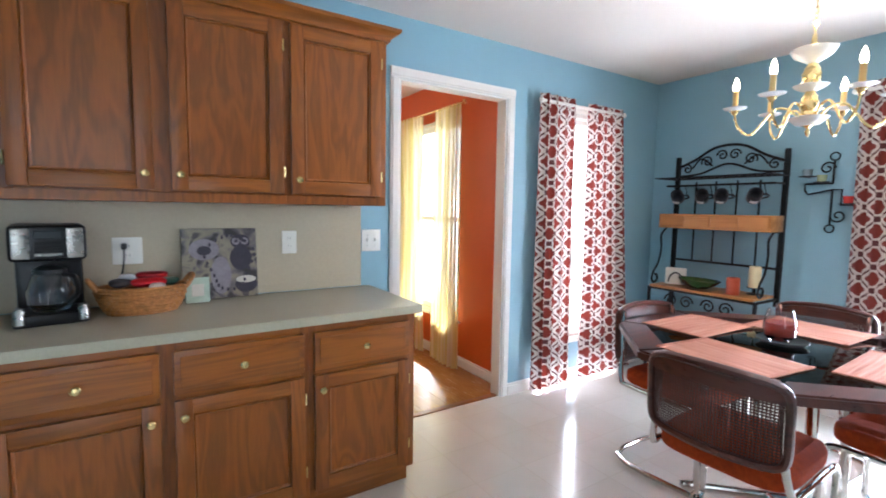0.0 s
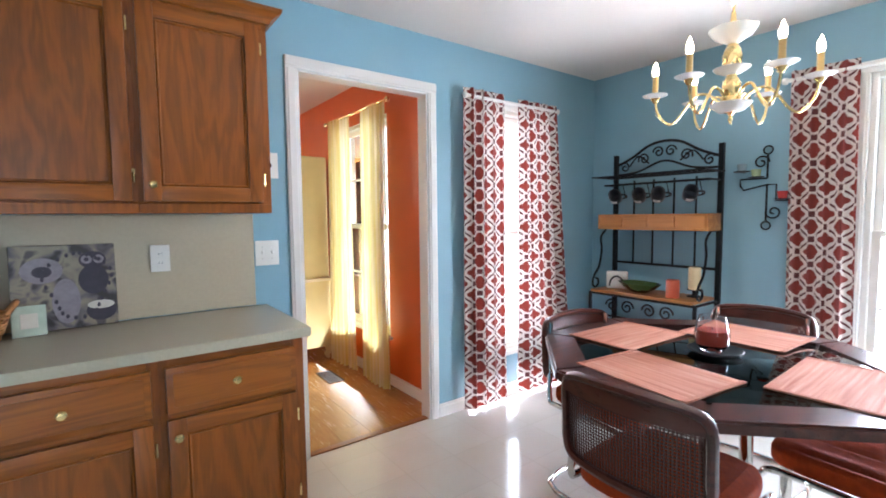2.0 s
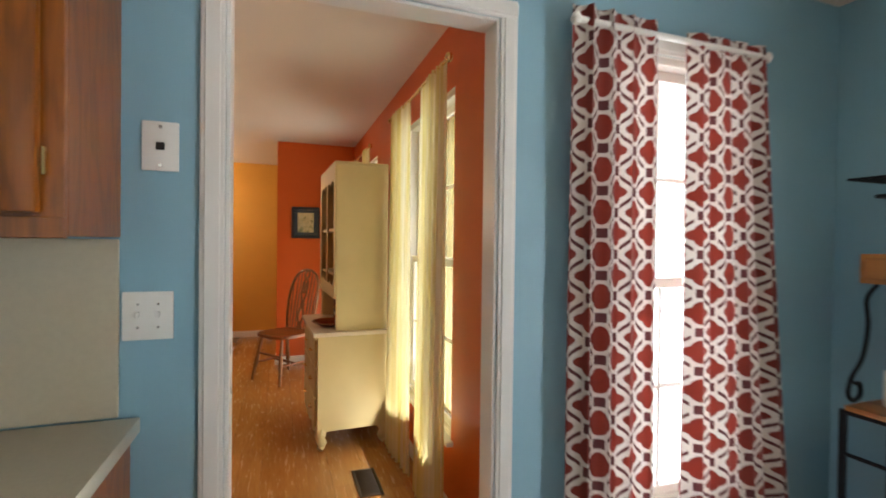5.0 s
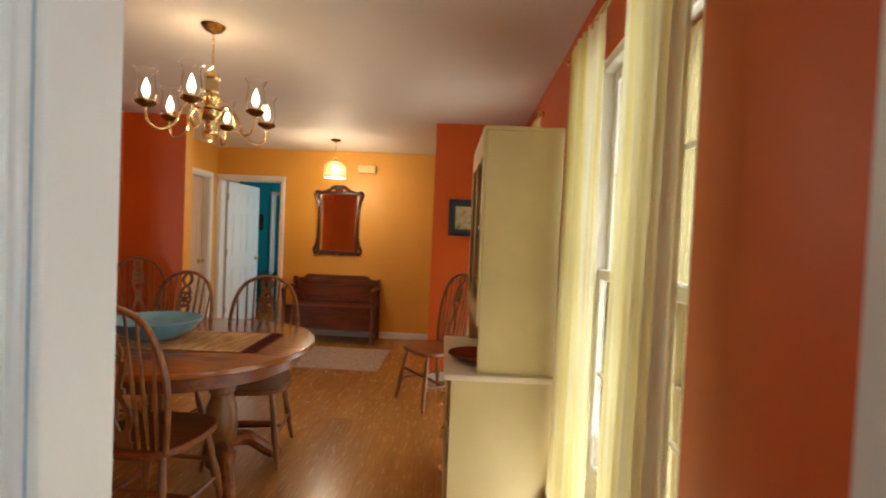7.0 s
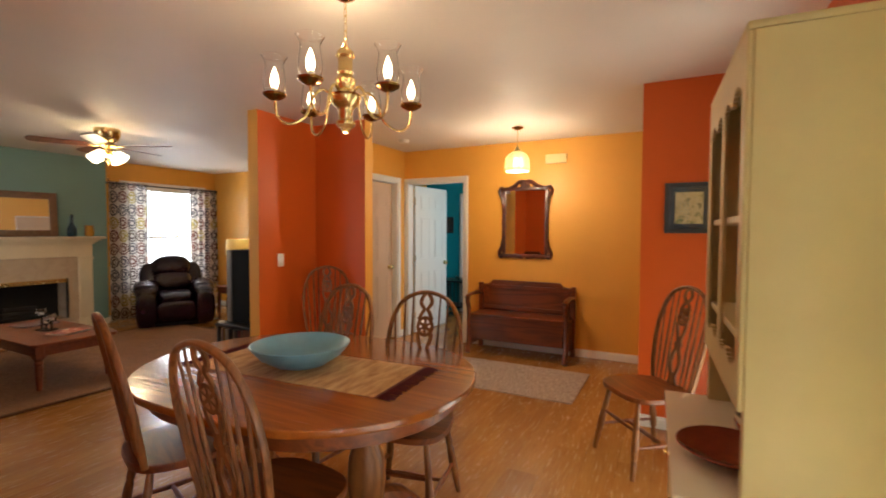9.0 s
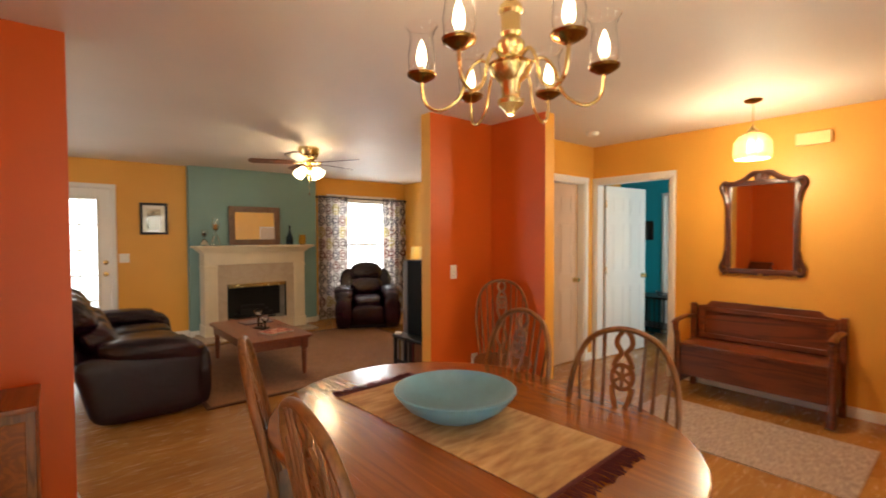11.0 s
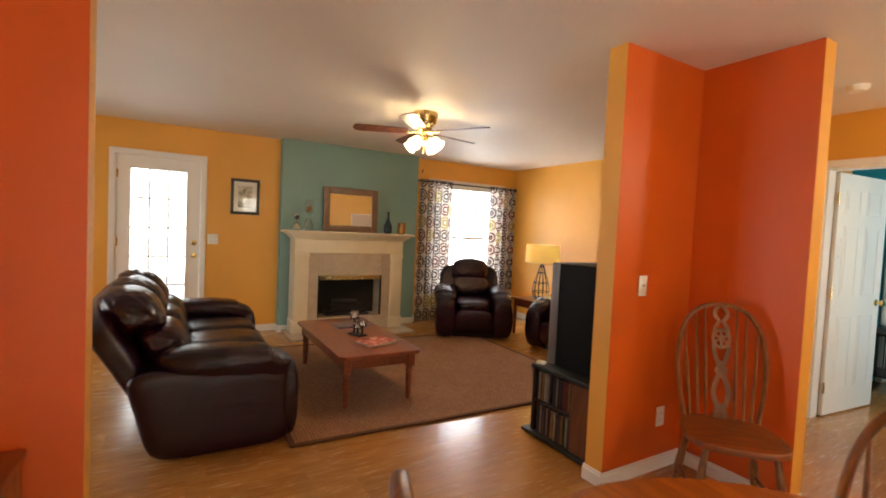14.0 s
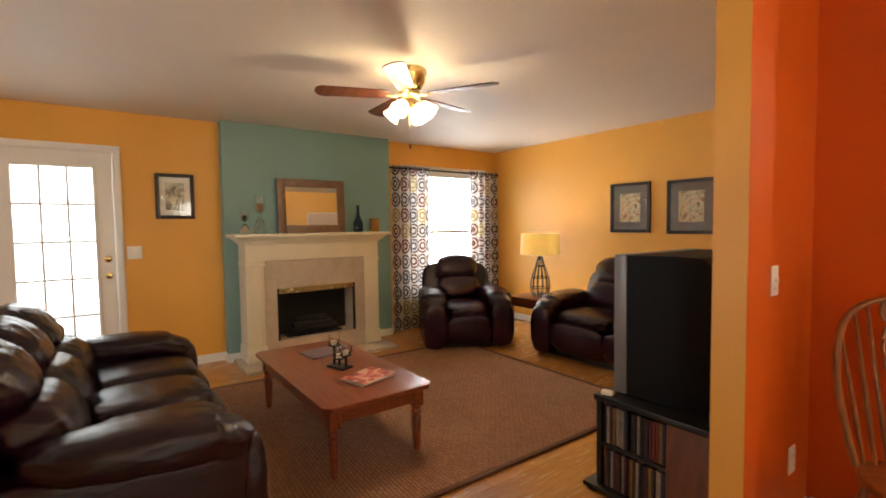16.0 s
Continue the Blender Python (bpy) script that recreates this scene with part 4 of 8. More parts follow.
art = thing("picture_tile", "square grey and violet collage picture leaning on the backsplash", "picture", pose(-0.107, 3.455, 0.891, -6, 0, 2))
part("board", box(-0.165, 0.165, -0.012, 0.0, 0.0, 0.335, 0.003), tile_art(), art)
INK = plain("dark_violet_print", rgb("#3F3844"), 0.4, 0, 0.15, 40, 0)
PALE = plain("pale_grey_print", rgb("#8F868C"), 0.4, 0, 0.15, 40, 0)
CREAMP = plain("cream_print", rgb("#CFC8BA"), 0.4, 0, 0.05, 40, 0)
def disc(parent, name, x, z, rx, rz, mat, y=-0.0135, t=0.0012):
    bm = slab([(rx * math.cos(6.2832 * i / 20), rz * math.sin(6.2832 * i / 20)) for i in range(20)], 0, t, m=Matrix.Translation((x, y, z)) @ pose(0, 0, 0, 90, 0, 0))
    return part(name, bm, mat, parent)
disc(art, "printed_round", -0.07, 0.235, 0.065, 0.05, PALE)
disc(art, "printed_round", -0.07, 0.23, 0.03, 0.022, INK, -0.0150)
disc(art, "printed_shape", 0.09, 0.19, 0.05, 0.06, INK)
disc(art, "printed_shape", 0.09, 0.27, 0.045, 0.035, INK)
for x in (0.07, 0.11):
    disc(art, "printed_ring", x, 0.272, 0.018, 0.018, PALE, -0.0150)
    disc(art, "printed_dot", x, 0.272, 0.008, 0.008, INK, -0.0163)
disc(art, "printed_shape", 0.0, 0.11, 0.045, 0.09, PALE)
disc(art, "printed_shape", 0.11, 0.06, 0.05, 0.04, INK)
disc(art, "printed_shape", 0.11, 0.085, 0.045, 0.018, CREAMP, -0.0150)
for i in range(26):
    a = i / 26 * 6.2832
    disc(art, "printed_dot", 0.04 + 0.1 * math.cos(a) * (1 + 0.2 * math.sin(3 * a)), 0.17 + 0.13 * math.sin(a), 0.006, 0.009, INK, -0.0176)
fr = thing("glass_block", "small pale green glass block frame on the worktop", "photo frame", pose(-0.215, 3.385, 0.891, -5, 0, 6))
part("block", box(-0.05, 0.05, -0.015, 0.0, 0.0, 0.115, 0.004, 2), plain("green_glass_block", rgb("#B9C7B4"), 0.12, 0, 0.1, 30, 0), fr)
part("insert", box(-0.025, 0.025, -0.018, -0.0155, 0.03, 0.085, 0.001), CREAMP, fr)

# ---- kitchen: table, chairs, rack, chandelier ----
RUST = plain("rust_red_upholstery", rgb("#A03A10"), 0.9, 0, 0.18, 50, 0.4, Specular_IOR_Level=0.2)
CANEWOOD = wood("dark_bentwood", rgb("#5A2A1E"), rgb("#34160F"), "x", 0.3, coat=0.4)
CANE = plain("dark_cane", rgb("#4A261B"), 0.5, 0, 0.15, 60, 0.1)
MATCLOTH = Nodes("salmon_ribbed_placemat")
_v = MATCLOTH.coords()
_w = MATCLOTH.n("ShaderNodeTexWave", Scale=46.0, Distortion=0.6)
MATCLOTH.l(_v, _w.inputs["Vector"])
_c = MATCLOTH.ramp(MATCLOTH.noise(MATCLOTH.coords((0.4, 12, 1)), 6, 3), [(0.3, rgb("#B56A50")), (0.5, rgb("#CE8C72")), (0.7, rgb("#D9A58C"))])
MATCLOTH.bump(_w.outputs["Fac"], 0.3, 0.002)
MATCLOTH = MATCLOTH.done(_c, 0.8)
SMOKED = glass("smoked_glass", rgb("#5E6468"))
MATHEM = plain("salmon_hem", rgb("#C07C64"), 0.85, 0, 0.1, 60, 0.2)
TC = (2.03, 1.945)

tb = thing("kitchen_table", "octagonal kitchen table with walnut rim and smoked glass top", "table", pose(*TC, 0))
octo = lambda r: [(r / math.cos(math.pi / 8) * math.cos(math.pi / 8 + i * math.pi / 4), r / math.cos(math.pi / 8) * math.sin(math.pi / 8 + i * math.pi / 4)) for i in range(8)]
out, inn = octo(0.66), octo(0.52)
for i in range(8):
    j = (i + 1) % 8
    bm = bmesh.new()
    vs = [bm.verts.new((*p, z)) for z in (0.70, 0.742) for p in (out[i], out[j], inn[j], inn[i])]
    for f in ((0, 1, 2, 3), (7, 6, 5, 4), (0, 4, 5, 1), (1, 5, 6, 2), (2, 6, 7, 3), (3, 7, 4, 0)):
        bm.faces.new([vs[q] for q in f])
    bmesh.ops.recalc_face_normals(bm, faces=bm.faces)
    bmesh.ops.bevel(bm, geom=[e for e in bm.edges if abs(e.verts[0].co.z - e.verts[1].co.z) < 1e-6], offset=0.008, segments=2, affect="EDGES")
    part("rim_board", bm, CANEWOOD, tb)
part("glass_top", slab(octo(0.526), 0.728, 0.7385, 0.001), SMOKED, tb, "dark smoked glass panel")
for i in range(4):
    a = math.pi / 4 + i * math.pi / 2
    part("chrome_leg", tube([(0.3 * math.cos(a), 0.3 * math.sin(a), 0.012), (0.3 * math.cos(a), 0.3 * math.sin(a), 0.70)], 0.022, 12), CHROME, tb)
for a in (0.25 * math.pi, 0.75 * math.pi):
    part("chrome_foot_bar", tube([(0.38 * math.cos(a), 0.38 * math.sin(a), 0.015), (-0.38 * math.cos(a), -0.38 * math.sin(a), 0.015)], 0.0145, 10), CHROME, tb)
for a in (0, 0.5 * math.pi):
    part("support_bar", tube([(0.52 * math.cos(a), 0.52 * math.sin(a), 0.708), (-0.52 * math.cos(a), -0.52 * math.sin(a), 0.708)], 0.014, 8), CANEWOOD, tb)


def placemat(x, y, rz, w=0.46, d=0.33):
    ob = thing("placemat", "salmon pink ribbed cloth placemat on the table", "placemat", pose(x, y, 0.7425, 0, 0, rz), group="placemats")
    bm = bmesh.new()
    bmesh.ops.create_grid(bm, x_segments=14, y_segments=10, size=0.5)
    bmesh.ops.transform(bm, matrix=Matrix.Diagonal((w, d, 1, 1)), verts=bm.verts)
    for v in bm.verts:
        v.co.z = 0.0035 + 0.0012 * noise.noise(Vector((v.co.x * 7 + x, v.co.y * 7, y)))
    got = bmesh.ops.extrude_face_region(bm, geom=bm.faces[:])
    bmesh.ops.translate(bm, vec=(0, 0, -0.003), verts=[v for v in got["geom"] if isinstance(v, bmesh.types.BMVert)])
    part("cloth", bm, MATCLOTH, ob)
    for s in (-1, 1):
        part("hem", box(s * (w / 2 - 0.008) - 0.008, s * (w / 2 - 0.008) + 0.008, -d / 2, d / 2, 0.003, 0.0062, 0.001), MATHEM, ob)
    return ob


placemat(2.04, 2.33, -2)
placemat(1.63, 1.965, 83, 0.45, 0.34)
placemat(2.46, 1.98, 88, 0.44, 0.36)
placemat(2.02, 1.51, 2, 0.50, 0.34)

# candle in a glass on a black saucer
sc = thing("candle_saucer", "black round saucer under the candle glass", "saucer", pose(2.06, 1.945, 0.7425))
part("dish", lathe([(0, 0), (0.07, 0), (0.095, 0.008), (0.105, 0.016), (0.102, 0.018), (0.07, 0.008), (0, 0.006)], 28), BLACK, sc)
cg = thing("candle_glass", "bulbous clear glass with a dark red candle inside", "candle", pose(2.05, 1.955, 0.749))
part("glass", lathe([(0, 0.0), (0.04, 0.002), (0.062, 0.03), (0.066, 0.075), (0.056, 0.125), (0.05, 0.15), (0.047, 0.15), (0.053, 0.124), (0.062, 0.075), (0.058, 0.032), (0.037, 0.008), (0, 0.008)], 28), GLASS, cg)
part("wax", lathe([(0, 0.010), (0.035, 0.010), (0.056, 0.034), (0.060, 0.07), (0.058, 0.09), (0, 0.088)], 24), plain("red_wax", rgb("#B0301E"), 0.45, 0, 0.1, 20, 0), cg)
part("wick", tube([(0, 0, 0.086), (0.001, 0, 0.10)], 0.0015, 6), BLACK, cg)


def cane_chair(m):
    """Cantilever tube chair; front looks to -y."""
    ch = thing("cane_chair", "chrome cantilever chair with cane back and rust-red seat", "chair", m, group="chairs round the kitchen table")
    w = 0.235
    pts = []
    for s in (-1, 1):
        side = [(s * 0.20, 0.232, 0.80), (s * 0.215, 0.222, 0.55), (s * w, 0.20, 0.435), (s * w, 0.15, 0.415), (s * w, -0.17, 0.415), (s * w, -0.235, 0.385), (s * w, -0.245, 0.33), (s * w, -0.245, 0.09), (s * w, -0.235, 0.035), (s * w, -0.18, 0.014), (s * w, 0.20, 0.014)]
        pts += side if s < 0 else side[::-1]
    bmf = tube(spline(pts, 4), 0.0125, 10)
    part("chrome_frame", bmf, CHROME, ch)
    seat = cushion(0.46, 0.47, 0.085, 5.0, 14, 0.0)
    for v in seat.verts:
        if v.co.z > 0.01:
            v.co.z += 0.006 * math.sin(v.co.x * 95) * (1 if abs(v.co.y) < 0.2 else 0.3)
    bmesh.ops.translate(seat, vec=(0, -0.01, 0.455), verts=seat.verts)
    part("seat", seat, RUST, ch, "rust-red channel-stitched upholstered seat")
    def bp(x, z):
        return (x, 0.235 + 0.04 * (1 - (x / 0.23) ** 2) - 0.0 + 0.05 * (z - 0.6), z)
    ring = [bp(x, z) for x, z in ((-0.225, 0.56), (-0.228, 0.66), (-0.225, 0.765), (-0.19, 0.80), (-0.1, 0.812), (0, 0.816), (0.1, 0.812), (0.19, 0.80), (0.225, 0.765), (0.228, 0.66), (0.225, 0.56), (0.19, 0.525), (0.1, 0.518), (0, 0.516), (-0.1, 0.518), (-0.19, 0.525))]
    back = part("back_frame", tube(spline(ring, 3, True), 0.019, 8, closed=True, flat=0.75), CANEWOOD, ch)
    top = bmesh.new()
    for x in range(-9, 9):
        for z0, z1 in ((0.745, 0.80),):
            vs = [top.verts.new(bp(x / 41, z0)), top.verts.new(bp((x + 1) / 41, z0)), top.verts.new(bp((x + 1) / 41, z1)), top.verts.new(bp(x / 41, z1))]
            top.faces.new(vs)
    bmesh.ops.remove_doubles(top, verts=top.verts, dist=1e-5)
    bmesh.ops.solidify(top, geom=top.faces[:], thickness=0.012)
    part("top_rail", top, CANEWOOD, ch)
    cane = bmesh.new()
    for i in range(-20, 21):
        x = i * 0.0105
        tube([bp(x, 0.53), bp(x, 0.64), bp(x, 0.75)], 0.0028, 4, cane)
    for i in range(21):
        z = 0.535 + i * 0.0105
        tube([bp(x / 10, z) for x in (-2.1, -1, 0, 1, 2.1)], 0.0028, 4, cane)
    tagged(part("cane_panel", cane, CANE, ch, "woven dark cane panel"), kind="stuff")
    return ch


c0 = cane_chair(pose(1.50, 1.85, 0, 0, 0, 92))
copy_thing(c0, pose(1.95, 2.33, 0, 0, 0, -4))
copy_thing(c0, pose(2.57, 2.02, 0, 0, 0, -86))
copy_thing(c0, pose(2.12, 1.46, 0, 0, 0, 176))

# ---- baker's rack ----
rk = thing("bakers_rack", "black wrought iron baker's rack with wooden shelf and drawers", "rack", pose(3.16, 2.845, 0))
SHELF = wood("rack_shelf_wood", rgb("#B57A3C"), rgb("#875222"), "y", 0.4)
hy = 0.385
for s in (-1, 1):
    part("back_post", box(0.135, 0.165, s * hy - 0.016, s * hy + 0.016, 0.0, 1.785, 0.003), IRON, rk)
    part("front_leg", box(-0.175, -0.155, s * hy - 0.011, s * hy + 0.011, 0.0, 0.745, 0.003), IRON, rk)
    part("side_rail", tube([(-0.165, s * hy, 0.735), (0.15, s * hy, 0.735)], 0.009, 8), IRON, rk)
    part("side_rail", tube([(-0.165, s * hy, 0.18), (0.15, s * hy, 0.18)], 0.008, 8), IRON, rk)
    sp = spline([(0.02, s * hy, 1.205), (-0.04, s * hy, 1.15), (-0.03, s * hy, 1.05), (-0.06, s * hy, 0.93), (-0.12, s * hy, 0.86), (-0.14, s * hy, 0.80), (-0.11, s * hy, 0.77), (-0.07, s * hy, 0.79), (-0.075, s * hy, 0.83), (-0.10, s * hy, 0.835)])
    part("scroll_bracket", tube(sp, 0.008, 8), IRON, rk)
part("shelf_board", box(-0.18, 0.13, -0.375, 0.375, 0.745, 0.765, 0.004, 2), SHELF, rk, "honey-coloured wooden shelf")
part("lower_shelf", box(-0.17, 0.14, -0.375, 0.375, 0.18, 0.195, 0.003), IRON, rk)
ws = part("shelf_rim", tube([(-0.165, -0.42, 1.60), (0.14, -0.40, 1.60)], 0.005, 6), IRON, rk)
part("shelf_rim", tube([(-0.165, 0.385, 1.60), (0.14, 0.385, 1.60)], 0.005, 6), IRON, rk)
for i in range(9):
    part("shelf_wire", tube([(-0.16 + i * 0.036, -0.42, 1.60), (-0.16 + i * 0.036, 0.38, 1.60)], 0.004, 6), IRON, rk)
part("hook_rail", tube([(0.0, -0.385, 1.545), (0.0, 0.385, 1.545)], 0.008, 8), IRON, rk)
for z in (1.545,):
    for s in (-1, 1):
        part("rail_bracket", tube([(0.0, s * 0.383, z), (0.15, s * 0.383, z)], 0.007, 6), IRON, rk)
dbx = part("drawer_box", box(-0.06, 0.135, -0.40, 0.40, 1.212, 1.325, 0.004, 2), SHELF, rk, "wooden case with four small drawers")
for i in range(4):
    y0 = -0.385 + i * 0.1935
    dr = part("drawer", box(-0.068, -0.0605, y0, y0 + 0.185, 1.228, 1.31, 0.003, 1), SHELF, dbx)
for z in (0.95, 1.21):
    part("back_rail", tube([(0.15, -hy, z), (0.15, hy, z)], 0.009, 8), IRON, rk)
for i in range(4):
    y = -0.23 + i * 0.153
    part("back_bar", tube([(0.15, y, 0.95), (0.15, y, 1.58)], 0.007, 8), IRON, rk)
arch = [(0.15, -hy, 1.70), (0.15, -0.25, 1.755), (0.15, -0.12, 1.83), (0.15, 0, 1.85), (0.15, 0.12, 1.83), (0.15, 0.25, 1.755), (0.15, hy, 1.70)]
part("arch", tube(spline(arch), 0.010, 8), IRON, rk)
part("arch", tube(spline([(0.15, -hy, 1.63), (0.15, -0.2, 1.645), (0.15, 0, 1.71), (0.15, 0.2, 1.645), (0.15, hy, 1.63)]), 0.008, 8), IRON, rk)


def scroll(cy, cz, r, turns, start, sgn, x):
    pts = []
    n = int(turns * 16)
    for i in range(n + 1):
        f = i / n
        a = start + sgn * f * turns * 6.2832
        rr = r * (1 - 0.8 * f)
        pts.append((x, cy + rr * math.cos(a), cz + rr * math.sin(a)))
    return pts


for cy, cz, r, st, sg in ((-0.31, 1.685, 0.04, 2.6, -1), (0.31, 1.685, 0.04, 0.5, 1), (-0.045, 1.775, 0.042, 3.1, -1), (0.045, 1.775, 0.042, 0.0, 1), (-0.155, 1.735, 0.045, 3.6, -1), (0.155, 1.735, 0.045, -0.4, 1)):
    part("scroll", tube(scroll(cy, cz, r, 1.4, st, sg, 0.15), 0.0065, 7), IRON, rk)
for s in (-1, 1):
    part("scroll_stem", tube(spline([(0.15, s * 0.27, 1.69), (0.15, s * 0.2, 1.76), (0.15, s * 0.115, 1.70)]), 0.0065, 7), IRON, rk)
for cy, sg in ((-0.2, -1), (-0.08, 1), (0.08, -1), (0.2, 1)):
    part("scroll", tube(scroll(cy, 0.66, 0.05, 1.5, 0 if sg > 0 else 3.14, sg, -0.165), 0.0065, 7), IRON, rk)
part("front_rail", tube([(-0.165, -hy, 0.735), (-0.165, hy, 0.735)], 0.009, 8), IRON, rk)
part("front_rail", tube([(-0.165, -hy, 0.58), (-0.165, hy, 0.58)], 0.008, 8), IRON, rk)
MUG = plain("dark_stoneware", rgb("#23252E"), 0.3, 0, 0.15, 30, 0)
MUGP = plain("white_glaze", rgb("#DAD8D2"), 0.3, 0, 0.05, 30, 0)
for i, y in enumerate((3.13, 2.94, 2.80, 2.58)):
    mg = thing("mug", "dark blue stoneware mug with a white motif hanging from a hook", "mug", pose(3.15, y, 1.455, 60, 0, -70 + i * 5), group="mugs on the rack")
    part("cup", lathe([(0, -0.045), (0.036, -0.045), (0.046, -0.03), (0.048, 0.02), (0.044, 0.05), (0.040, 0.05), (0.043, 0.02), (0.041, -0.028), (0, -0.036)], 22), MUG, mg)
    part("handle", tube(spline([(0.044, 0, 0.03), (0.075, 0, 0.025), (0.08, 0, -0.005), (0.044, 0, -0.025)]), 0.006, 8), MUG, mg)
    part("motif", lathe([(0.0485, -0.018), (0.049, 0), (0.0488, 0.012)], 5, a0=-125, a1=-70), MUGP, mg)
    part("hook", tube(spline([(0.07, 0.0, 0.0), (0.06, 0.045, 0.03), (0.05, 0.075, 0.06)]), 0.003, 6), IRON, mg)
rd = thing("napkin_holder", "small white box with a dark round hoop", "napkin holder", pose(3.14, 3.10, 0.766, 0, 0, -62))
part("case", box(-0.075, 0.075, -0.03, 0.03, 0.0, 0.13, 0.012, 3), WHITEP, rd)
part("hoop", tube([(0.05 * math.cos(math.pi * i / 12), -0.034, 0.02 + 0.075 * math.sin(math.pi * i / 12)) for i in range(13)], 0.006, 8), BLACK, rd)
gb = thing("leaf_bowl", "dark green glazed leaf-shaped bowl on the rack", "bowl", pose(3.08, 2.885, 0.766, 0, 0, 80))
bm = lathe([(0, 0.004), (0.06, 0.004), (0.12, 0.03), (0.165, 0.062), (0.162, 0.066), (0.115, 0.038), (0.055, 0.014), (0, 0.012)], 26)
bmesh.ops.transform(bm, matrix=Matrix.Diagonal((1, 0.6, 1.1, 1)), verts=bm.verts)
part("bowl", bm, plain("green_glaze", rgb("#2F4A24"), 0.25, 0, 0.35, 14, 0.05), gb)
for nm, x, y, r, h, c, lb in (("candle", 3.06, 2.635, 0.042, 0.12, "#B4502E", "orange-red pillar candle on the rack"), ("candle", 3.20, 2.56, 0.038, 0.15, "#D9C79A", "cream pillar candle on the rack")):
    cd = thing(nm, lb, "candle", pose(x, y, 0.766 + (0.05 if "cream" in lb else 0)))
    part("wax", lathe([(0, 0), (r, 0), (r, h - 0.006), (r - 0.005, h), (0.01, h - 0.004), (0, h - 0.006)], 22), plain("wax_" + lb[:5], rgb(c), 0.5, 0, 0.06, 14, 0), cd)
    part("wick", tube([(0, 0, h - 0.006), (0.001, 0, h + 0.008)], 0.0015, 6), BLACK, cd)
    if "cream" in lb:
        part("stand", lathe([(0, -0.05), (0.045, -0.05), (0.045, -0.044), (0.012, -0.038), (0.012, -0.01), (0.045, -0.004), (0.045, -0.0005), (0, -0.0005)], 18), IRON, cd)
# lower odds and ends on the rack
pl = thing("potted_plant", "small dark leafy plant on the lower rack shelf", "plant", pose(3.13, 3.08, 0.196))
part("pot", lathe([(0, 0), (0.06, 0), (0.08, 0.12), (0.085, 0.12), (0.085, 0.13), (0.075, 0.13), (0, 0.11)], 20), MUG, pl)
bm = bmesh.new()
rl = random.Random(4)
for i in range(70):
    a, e, l = rl.uniform(0, 6.28), rl.uniform(0.1, 1.3), rl.uniform(0.08, 0.17)
    base = Vector((0, 0, 0.12))
    tip = base + Vector((math.cos(a) * math.cos(e), math.sin(a) * math.cos(e), math.sin(e))) * l
    mid = (base + tip) / 2 + Vector((0, 0, 0.02))
    sd = Vector((-math.sin(a), math.cos(a), 0)) * 0.016
    bm.faces.new([bm.verts.new(q) for q in (base, mid + sd, tip, mid - sd)])
part("leaves", bm, plain("dark_leaf", rgb("#2C4024"), 0.5, 0, 0.4, 10, 0), pl)

# ---- iron candle sconce ----
sn = thing("candle_sconce", "black wrought iron wall sconce with three candle cups", "sconce", pose(3.375, 2.22, 1.48))
part("stem", tube([(0, 0.0, 0.21), (0, 0.0, 0.06)], 0.006, 7), IRON, sn)
part("stem", tube([(0, 0.0, 0.02), (0, 0.0, -0.21)], 0.006, 7), IRON, sn)
for z in (0.235, -0.235):
    part("ring", tube([(0, 0.025 * math.cos(6.2832 * i / 14), z + 0.025 * math.sin(6.2832 * i / 14)) for i in range(14)], 0.005, 6, closed=True), IRON, sn)
for path in ([(0, 0, 0.06), (0, 0.15, 0.06), (0, 0.15, 0.02)], [(0, 0, 0.02), (0, 0.13, -0.01), (0, 0.15, 0.02)], [(0, 0.0, 0.02), (0, -0.05, 0.02), (0, -0.05, -0.08), (0, -0.15, -0.08)]):
    part("arm", tube(path, 0.0055, 6), IRON, sn)
part("scroll", tube(scroll(0.035, 0.16, 0.045, 1.3, 3.14, -1, 0), 0.0055, 6), IRON, sn)
part("scroll", tube(scroll(-0.04, -0.15, 0.045, 1.3, 0, -1, 0), 0.0055, 6), IRON, sn)
for y, z, c in ((0.125, 0.105, "#8FA0A8"), (0.045, 0.065, "#A9B58A"), (-0.10, -0.075, "#B23A34")):
    part("plate", lathe([(0, z - 0.004), (0.045, z), (0.047, z + 0.005), (0, z + 0.002)], 16, m=Matrix.Translation((-0.05, y, 0))), IRON, sn)
    part("bracket", tube([(0, y, z - 0.002), (-0.05, y, z - 0.002)], 0.004, 6), IRON, sn)
    part("votive_cup", lathe([(0, z + 0.005), (0.024, z + 0.005), (0.028, z + 0.05), (0.025, z + 0.05), (0.022, z + 0.01), (0, z + 0.01)], 14, m=Matrix.Translation((-0.05, y, 0))), plain("votive_" + c[1:], rgb(c), 0.15, 0, 0.1, 10, 0), sn)

# ---- kitchen chandelier ----


def flame_bulb(parent, x, y, z, s=1.0):
    prof = [(0, 0), (0.008, 0.002), (0.013, 0.018), (0.011, 0.036), (0.005, 0.055), (0, 0.066)]
    return part("bulb", lathe([(r * s, h * s) for r, h in prof], 12, m=Matrix.Translation((x, y, z))), BULB, parent, "lit flame-shaped bulb")


